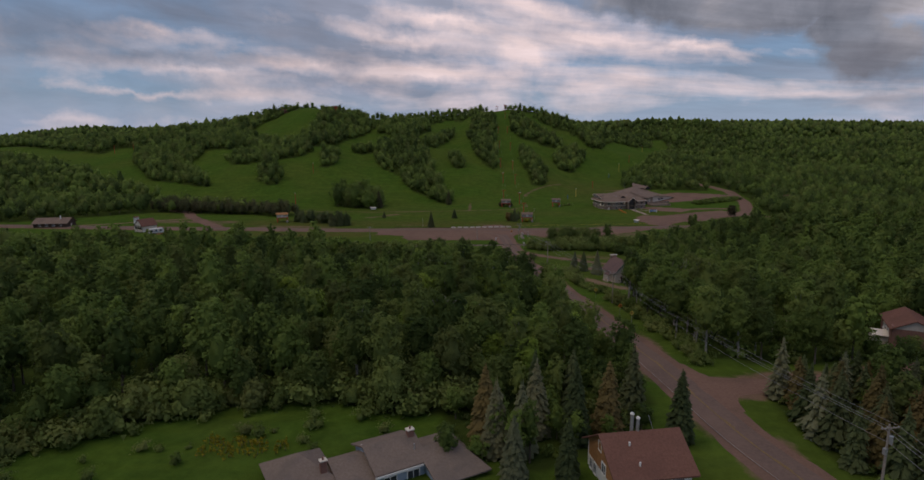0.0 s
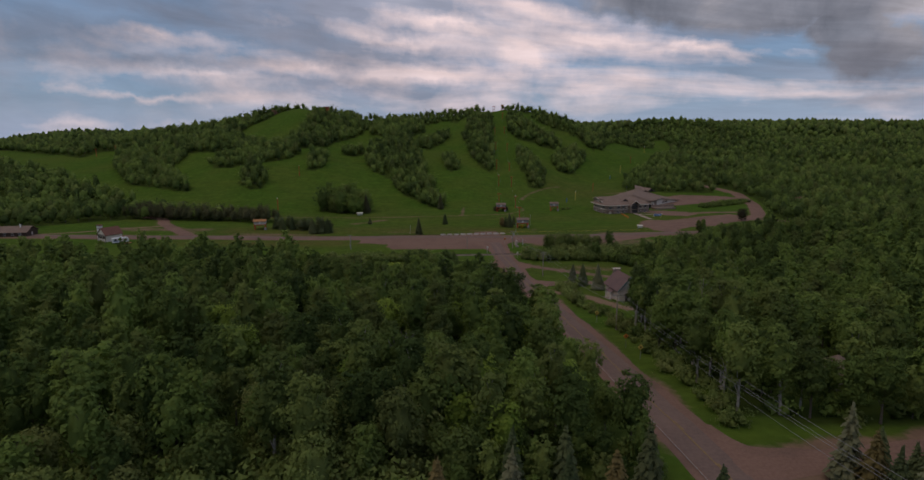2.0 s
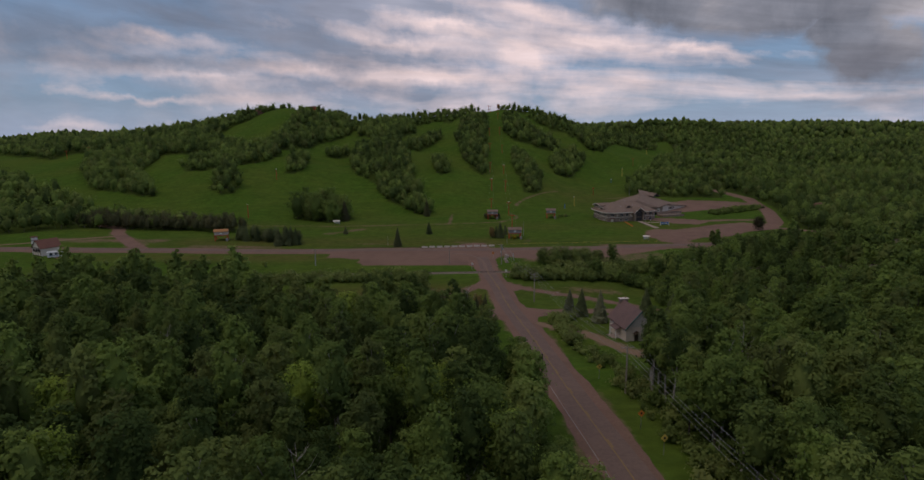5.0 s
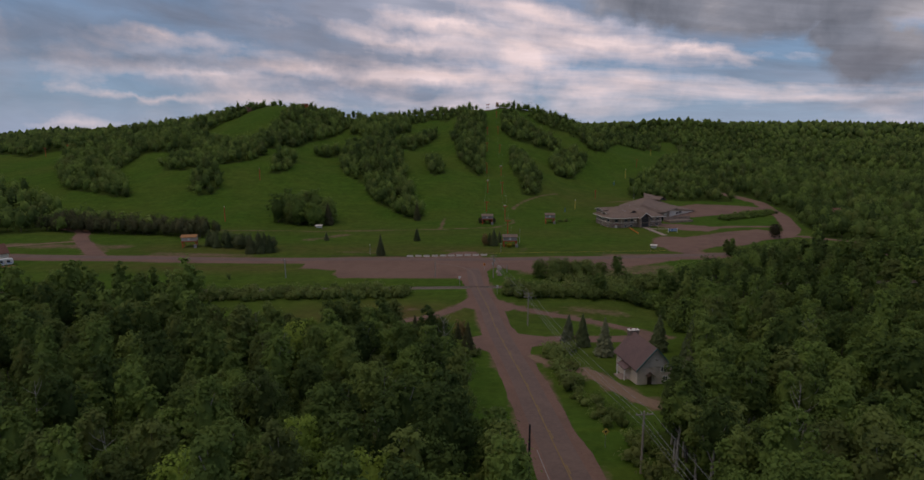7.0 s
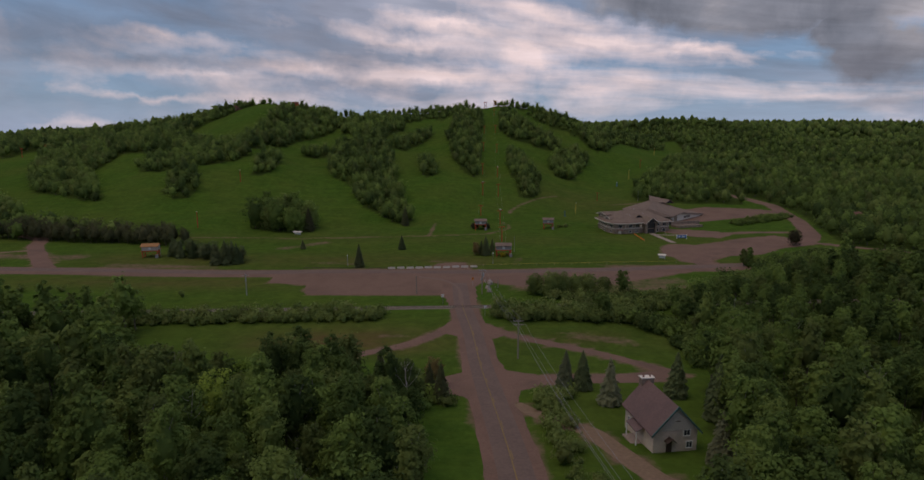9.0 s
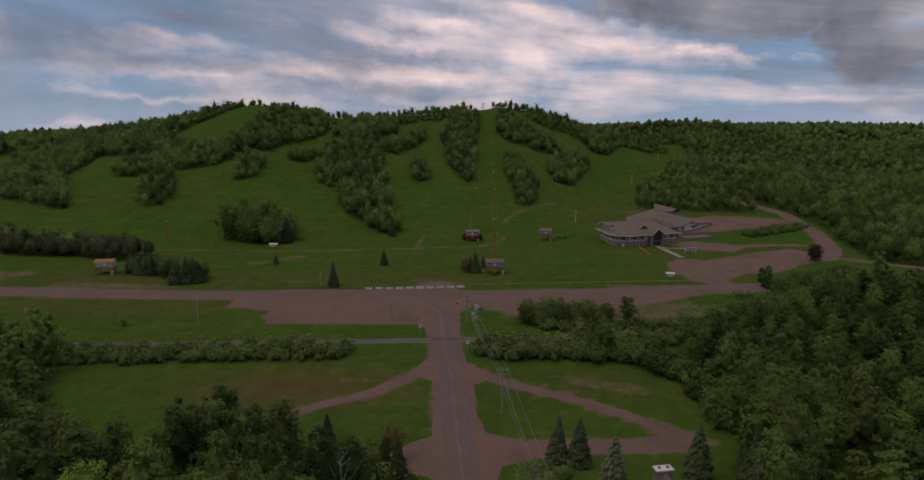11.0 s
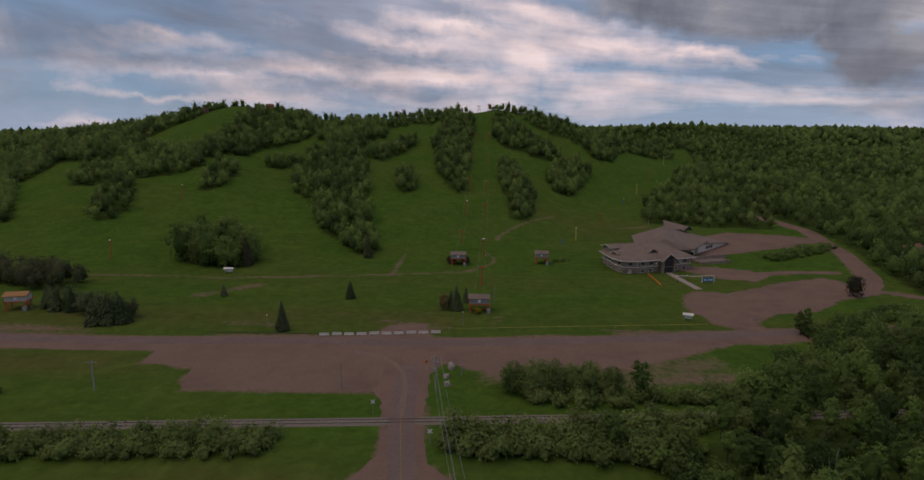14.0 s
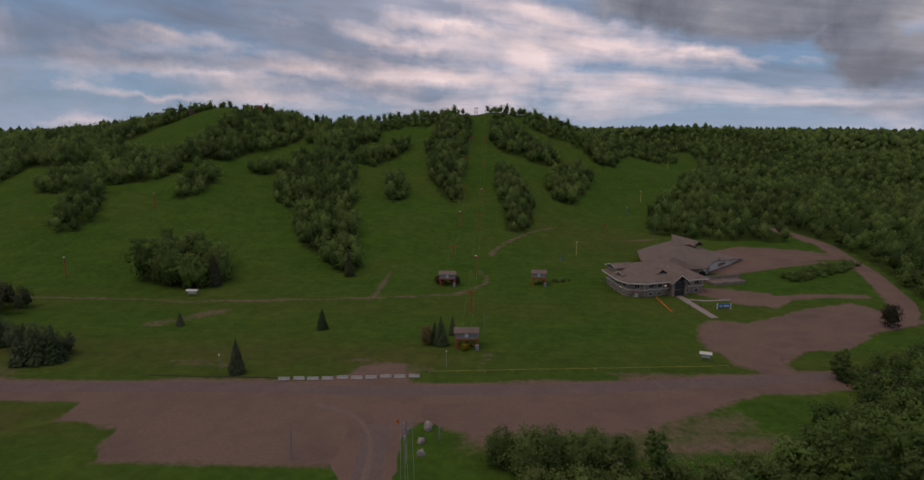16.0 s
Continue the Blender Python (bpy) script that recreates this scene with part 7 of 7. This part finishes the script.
def single(h, sp, tufts, cnt, size, leaf, bark, label, x, y, group="", name="broadleaf_tree", base=0.2):
    t, c = broadleaf(rng, h, sp, 2 * tufts, max(24, cnt // 3), 0.75 * size, base=base)
    e = tree_thing(name, t, c, bark, leaf, label, "tree", group)
    e.matrix_basis = turned(x, y, 1.0, rng.uniform(0, 6.28))


# spruces round the houses
G = "spruces by the houses"
for x, y, h, m in ((-31.5, -180.5, 11.5, M_RUST), (-30.0, -184.5, 11.0, M_BLUE), (-26.5, -184.5, 10.5, M_BLUE), (-24.0, -179.0, 11.5, M_BLUE), (-28.0, -191.0, 9.0, M_BLUE), (-21.0, -190.5, 8.5, M_SPRUCE), (-18.5, -181.0, 12.0, M_SPRUCE),
                   (-13.2, -178.5, 11.5, M_RUST), (-17.5, -172.5, 11.0, M_SPRUCE), (-8.5, -174.0, 12.0, M_SPRUCE), (-3.2, -180.5, 11.0, M_SPRUCE), (-23.5, -172.5, 10.5, M_SPRUCE)):
    spruce(h, 0.21 if m is not M_SPRUCE else 0.19, m, {M_RUST: "tall spruce with rusty brown boughs behind the house", M_BLUE: "tall pale blue-green spruce behind the house", M_SPRUCE: "tall dark green spruce behind the house"}[m], x, y, G)
G = "spruces east of the road"
for x, y, h, m in ((23.5, -172, 9, M_SPRUCE), (26.0, -178, 9.5, M_RUST), (29.5, -182, 9, M_SPRUCE), (33.5, -181, 8.5, M_RUST), (21.5, -167, 8, M_SPRUCE), (36, -172, 9.5, M_BLUE), (30, -170, 8.5, M_RUST)):
    spruce(h, 0.24, m, "dense spruce at the edge of the side road" if m is not M_RUST else "dense yellowish spruce at the edge of the side road", x, y, G)
for x, y in scatter(rng, (16, -198, 48, -163), 4.0, lambda x, y: inside(x, y, EAST_STAND) & (distance(x, y, ROAD) > 8)):
    m = (M_SPRUCE, M_RUST, M_BLUE, M_SPRUCE)[int(rng.integers(0, 4))]
    spruce(rng.uniform(7.5, 11.0), rng.uniform(0.22, 0.28), m, "dense spruce at the edge of the side road" if m is not M_RUST else "dense yellowish spruce at the edge of the side road", x, y, G, tiers=22, per=18)
low = scatter(rng, (-40, -192, -2, -156), 2.8, lambda x, y: inside(x, y, WEST_STAND) & (distance(x, y, ROAD) > 7.5) & (np.hypot(x + 12, y + 192) > 9))
thicket("spruce_undergrowth", side_models + shrubs + shrubs, low, rng, 0.38, 0.7, [M_BARK, M_LEAF], "young leafy growth between the spruces", "undergrowth")
low = scatter(rng, (16, -196, 48, -164), 3.2, lambda x, y: inside(x, y, EAST_STAND) & (distance(x, y, ROAD) > 7.5))
thicket("stand_undergrowth", shrubs, low, rng, 0.5, 1.0, [M_BARK, M_LEAF], "low green growth between the spruces", "undergrowth")
G = "spruces by the gabled house"
for x, y, h in ((26.4, -57.5, 8.5), (8.2, -22.5, 8.0), (11.5, -24.0, 8.4), (15.2, -32.5, 9.2), (33, -40, 10.0), (36, -33, 10.5), (29.5, -28, 9.5)):
    spruce(h, 0.25, M_BLUE if x in (26.4, 15.2, 8.2) else M_SPRUCE, "shapely spruce beside the gabled house", x, y, G)
G = "small conifers on the slope foot"
for x, y, h, s in ((-59.6, 99.0, 9.4, 0.23), (-46.5, 136.5, 6.8, 0.29), (-94.3, 137.0, 4.6, 0.31)):
    spruce(h, s, M_SPRUCE, "small dark spruce alone on the grass" if x < -20 else "dark bushy conifer beside the lift hut", x, y, G)
G = "conifer row by the lift hut"
for i in range(18):
    u = i / 17
    x, y = -149 + 36 * u + rng.uniform(-1.5, 1.5), 119 - 11 * u + rng.uniform(-2.5, 2.5)
    if i % 3:
        single(rng.uniform(6.5, 8.5), 0.34, 13, 130, 0.34, M_SPRUCE, M_BARK, "dark bushy pine in the row beside the lift hut", x, y, G, "bushy_pine", 0.04)
    else:
        spruce(rng.uniform(7.0, 9.5), 0.30, M_SPRUCE, "dark spruce in the row beside the lift hut", x, y, G, tiers=24, per=22)
for x, y in ((-121, 101.5), (-117, 102.5), (-113, 104), (-119, 106)):
    spruce(rng.uniform(8.5, 10.0), 0.36, M_SPRUCE, "dark spruce in the row beside the lift hut", x, y, G, tiers=22, per=18)
spruce(13.5, 0.24, M_PINE, "tall dark pine in the slope clump", -106, 189, "", "pine")
spruce(12.0, 0.20, M_PINE, "tall dark pine at the foot of the long clump", -53.5, 209, "", "pine")
for x, y, h in ((-17.5, -32.0, 8.0), (-20.0, -29.0, 7.0), (-31.5, -20.0, 7.0)):
    spruce(h, 0.22, M_PINE, "dark conifer at the corner of the wood", x, y, "conifers at the wood corner", "pine")


for x, y, h, sp in ((-6.6, 123.5, 8.8, 0.27), (-3.4, 133.0, 6.0, 0.24), (-8.6, 126.0, 6.2, 0.28)):
    spruce(h, sp, M_SPRUCE, "greyish green spruce beside the lift hut", x, y, "conifers by the lift hut")
single(6.2, 0.30, 14, 110, 0.4, M_RUST, M_BARK, "sparse brownish bush beside the lift hut", -11.0, 123.5, "", "garden_shrub", 0.08)
for x, y, h in ((-12.6, 198.5, 3.6), (-10.5, 201.0, 3.8), (-6.5, 201.0, 3.6), (-4.4, 198.5, 3.4)):
    single(h, 0.42, 10, 90, 0.4, M_PINE, M_BARK, "dark green bush behind the lift hut", x, y, "bushes by the lift hut", "bush", 0.05)
YOUNG = [(-79, -119, 12), (-67, -158, 10), (-46, -151, 11), (-54, -38, 10), (-68, -136, 12), (-36, -160, 9.5), (-75, -114, 11), (-30, -160, 10), (-24, -164, 10.5), (-21, -158, 10), (-54, -50, 12), (-27, -152, 11), (-14, -150, 10.5), (-17, -128, 11), (-26, -112, 12.5), (-31, -107, 11.5), (-22, -117, 11.0), (-38, -100, 11.5), (-47, -112, 12.0)]
for x, y, h in ((44, -5, 9.5), (57, -10, 10.5), (51, -3, 9.5)):
    single(h, 0.27, 18, 170, 0.36, M_LEAF, M_BARK, "full leafy tree at the corner of the eastern wood", x, y, "trees at the meadow edge", base=0.12)
for x, y, h in YOUNG:
    single(h, 0.25, 18, 170, 0.40, M_LIME, M_BARK, "bright yellow-green young tree in the wood", x, y, "bright young trees", base=0.15)
single(8.0, 0.46, 16, 130, 0.5, M_MAPLE, M_BARK, "dark bronze-leaved maple beside the gravel lot", 145.0, 149.0, base=0.12)
for x, y, h, sp in ((38.5, 54, 9.5, 0.24), (27.0, 30.5, 8.0, 0.30), (100.0, 102.0, 7.5, 0.19), (104.0, 106.0, 7.5, 0.19)):
    single(h, sp, 14, 120, 0.6, M_LEAF, M_BARK, "leafy tree standing at the edge of the meadow", x, y, "trees at the meadow edge")
# broad willow bushes beside the highway
for x, y, h in ((9.5, 57.5, 7.0), (14.5, 55.5, 8.2), (18, 57.5, 8.0), (23, 57.5, 6.8), (28, 58.5, 7.0), (33, 58.0, 6.0)):
    single(h, 0.50, 22, 170, 0.42, M_BUSH, M_BARK, "broad grey-green willow bush by the highway", x, y, "willow bushes", "willow_bush", 0.06)
# garden tree and shrubs below the house clearing
for x, y, h in ((-47, -171, 9.0), (-41, -168, 8.0), (-60, -167, 8.0), (-78, -174, 6.0), (-69, -172, 5.0), (-88, -180, 5.5), (-53, -163, 8.5), (-36, -163, 8.5), (-45, -160, 9.0), (-65, -161, 8.5), (-73, -166, 8.0), (-30, -168, 8.0), (-57, -157, 9.5), (-82, -168, 7.5)):
    single(h, 0.40, 20, 170, 0.45, M_BUSH, M_BARK, "rounded leafy tree at the edge of the house lawn", x, y, "lawn edge trees", "broadleaf_tree", 0.08)

bush_models = []
for _ in range(5):
    cs = [(rng.uniform(-1.1, 1.1), rng.uniform(-1.1, 1.1), rng.uniform(0.5, 2.0)) for _ in range(8)]
    core = join([egg(rng, (0.3, 0.2, 0.8), 0.6, 0.7, 1), egg(rng, (-0.4, -0.3, 0.7), 0.55, 0.6, 1)])
    bush_models.append((no_trunk, join([core, sprays(rng, cs, [0.8] * 8, 20, 0.29, np.array([0, 0, 0.0]))])))


def near_line(line, r):
    return lambda x, y: distance(x, y, line) < r


def hedge(name, line, r, gap, lo, hi, label, mat=None):
    x = [p[0] for p in line]
    y = [p[1] for p in line]
    s = scatter(rng, (min(x) - r, min(y) - r, max(x) + r, max(y) + r), gap, lambda a, b: near_line(line, r)(a, b) & (distance(a, b, ROAD) > 7.5) & (distance(a, b, RAIL) > 3.5))
    if len(s):
        thicket(name, bush_models, s, rng, lo, hi, [M_BARK, mat or M_BUSH], label, "hedge")


hedge("west_hedge", [(-175, 20), (-130, 22), (-103, 25), (-79, 27.5), (-43, 30.5)], 4.5, 2.3, 0.9, 1.7, "rough line of low bushes along the railway")
hedge("rail_side_brush", [(22, 39.0), (40, 40.0), (62, 42.5)], 2.6, 2.4, 1.2, 2.2, "tall brush hiding the railway")
hedge("east_hedge", [(-3, 32), (12, 31), (24, 30), (37, 29)], 4.5, 2.2, 1.1, 2.2, "thick line of bushes south of the railway")
hedge("rail_brush", [(12, 52), (40, 53), (66, 58)], 3.5, 3.0, 0.8, 1.6, "low brush between the railway and the highway")
hedge("roadside_brush", [(11.5, -150), (11.5, -140), (10.8, -120), (10.4, -100), (8.8, -80), (5.0, -62), (3.0, -50)], 2.4, 2.6, 0.4, 1.5, "greyish brush under the power line beside the road")
hedge("house_brush", [(3.5, -45), (3.4, -36), (5.5, -28)], 2.8, 2.2, 0.6, 1.4, "overgrown shrubs between road and gabled house")
hedge("meadow_brush", [(-190, 60), (-160, 54), (-120, 50), (-92, 46)], 5.0, 17.0, 0.8, 1.4, "scattered shrubs in the rough meadow")
hedge("lodge_brush", [(146, 216), (160, 224), (182, 240), (190, 248)], 4.5, 2.6, 0.8, 1.7, "low shrubs on the grass island of the drive", M_LEAF)
belt = [(-262, 172), (-240, 166), (-210, 160), (-180, 156), (-166, 149)]
belt_models = [dome_tree(rng, h, sp, 12, 18, 0.5, 0.02) for h, sp in ((8.5, 0.32), (10.5, 0.26), (11.5, 0.22), (9.5, 0.28))]
thicket("pine_belt", belt_models, scatter(rng, (-275, 140, -150, 186), 4.0, near_line(belt, 9.5)), rng, 0.8, 1.1, [M_BARK, M_PINE], "dark belt of pines at the foot of the hill", "wood")
hedge("lot_brush", [(104, 99), (116, 106), (130, 115), (150, 128)], 4.5, 2.6, 0.7, 1.8, "thin brush along the highway bank", M_LEAF)
hedge("east_thicket", [(62, 50), (80, 64), (100, 82), (122, 94), (150, 104)], 9.0, 3.6, 1.0, 2.3, "tall brush between the railway and the highway", M_LEAF)
hedge("hut_brush", [(34, 204), (44, 206)], 1.6, 1.8, 0.5, 0.8, "low dark shrub row behind the lift hut")
hedge("wood_edge_brush", [(-104, -4), (-80, -24), (-62, -25), (-44, -23), (-28, -26), (-19, -33)], 4.0, 2.6, 0.9, 1.9, "bushes along the edge of the wood", M_LEAF)
hedge("east_edge_brush", [(36, 25), (43, 17), (46, 2), (44, -8)], 4.0, 2.6, 0.9, 2.0, "bushes along the edge of the eastern wood", M_LEAF)
hedge("clearing_brush", [(-100, -186), (-84, -173), (-60, -165), (-44, -170), (-34, -168)], 4.0, 2.6, 0.9, 2.2, "bushes round the house clearing")
hedge("lawn_shrubs", [(-100, -200), (-86, -186), (-70, -178), (-52, -176)], 8.0, 5.2, 0.4, 1.2, "scattered shrubs in the rough grass by the house")

single(2.2, 0.6, 10, 60, 0.3, M_FLOWER, M_BARK, "yellow-green shrub under the lift hut", 1.0, 119.5, "", "garden_shrub", 0.05)
# yellow wild flowers and weeds on the lawn
s = scatter(rng, (-74, -187, -60, -181), 0.8, lambda x, y: np.hypot((x + 67) / 6.5, (y + 184) / 2.4) + 0.35 * np.sin(x * 1.7) < 1)
thicket("wild_flowers", [(no_trunk, leaves(rng, [(0, 0, 0.5)], [0.35], 12, 0.2))], s, rng, 0.8, 1.5, [M_BARK, M_FLOWER], "patch of yellow wild flowers in the long grass", "flowers")


# pale dead and birch stems that rise out of the wood
for x, y, h in ((50, -150, 5.5), (46, -147.5, 5.0), (54, -147, 5.0)):
    single(h, 0.42, 14, 120, 0.36, M_LEAF, M_BARK, "low leafy tree in front of the brick house", x, y, "trees by the brick house", "broadleaf_tree", 0.08)
single(6.8, 0.26, 14, 120, 0.36, M_RUST, M_BARK, "reddish brown tree at the corner of the drive", -19.5, -23.5, "", "broadleaf_tree", 0.2)


def bare_tree(x, y, h):
    parts = [tube([(0, 0, -0.3), (rng.normal(0, 0.2), rng.normal(0, 0.2), h * 0.5), (rng.normal(0, 0.4), rng.normal(0, 0.4), h)], [0.10, 0.07, 0.02], 5)]
    for k in range(9):
        z = h * rng.uniform(0.45, 0.95)
        a = rng.uniform(0, 6.28)
        l = (h - z) * 0.5 + 0.9
        parts.append(tube([(0, 0, z), (l * 0.5 * math.cos(a), l * 0.5 * math.sin(a), z + 0.4 * l), (l * 0.8 * math.cos(a), l * 0.8 * math.sin(a), z + 0.9 * l)], [0.035, 0.024, 0.008], 4))
    v, t = join(parts)
    ob = new("bare_tree", fast_mesh("bare_tree", v, t, [M_BIRCH]))
    ob.matrix_basis = turned(x, y, 1.0, rng.uniform(0, 6.28))
    tagged(ob, "pale leafless birch stem rising from the wood", "tree", "bare birches")


for x, y in ((-41, -120), (-60, -104), (-30, -86), (-52, -60), (-24, -50), (-66, -40), (22, -110), (28, -92), (40, -70), (52, -48), (60, -84), (34, -120), (48, -20), (58, 12), (62, -6), (-78, -90), (-38, -140)):
    bare_tree(x + rng.uniform(-2, 2), y + rng.uniform(-2, 2), rng.uniform(11, 14))
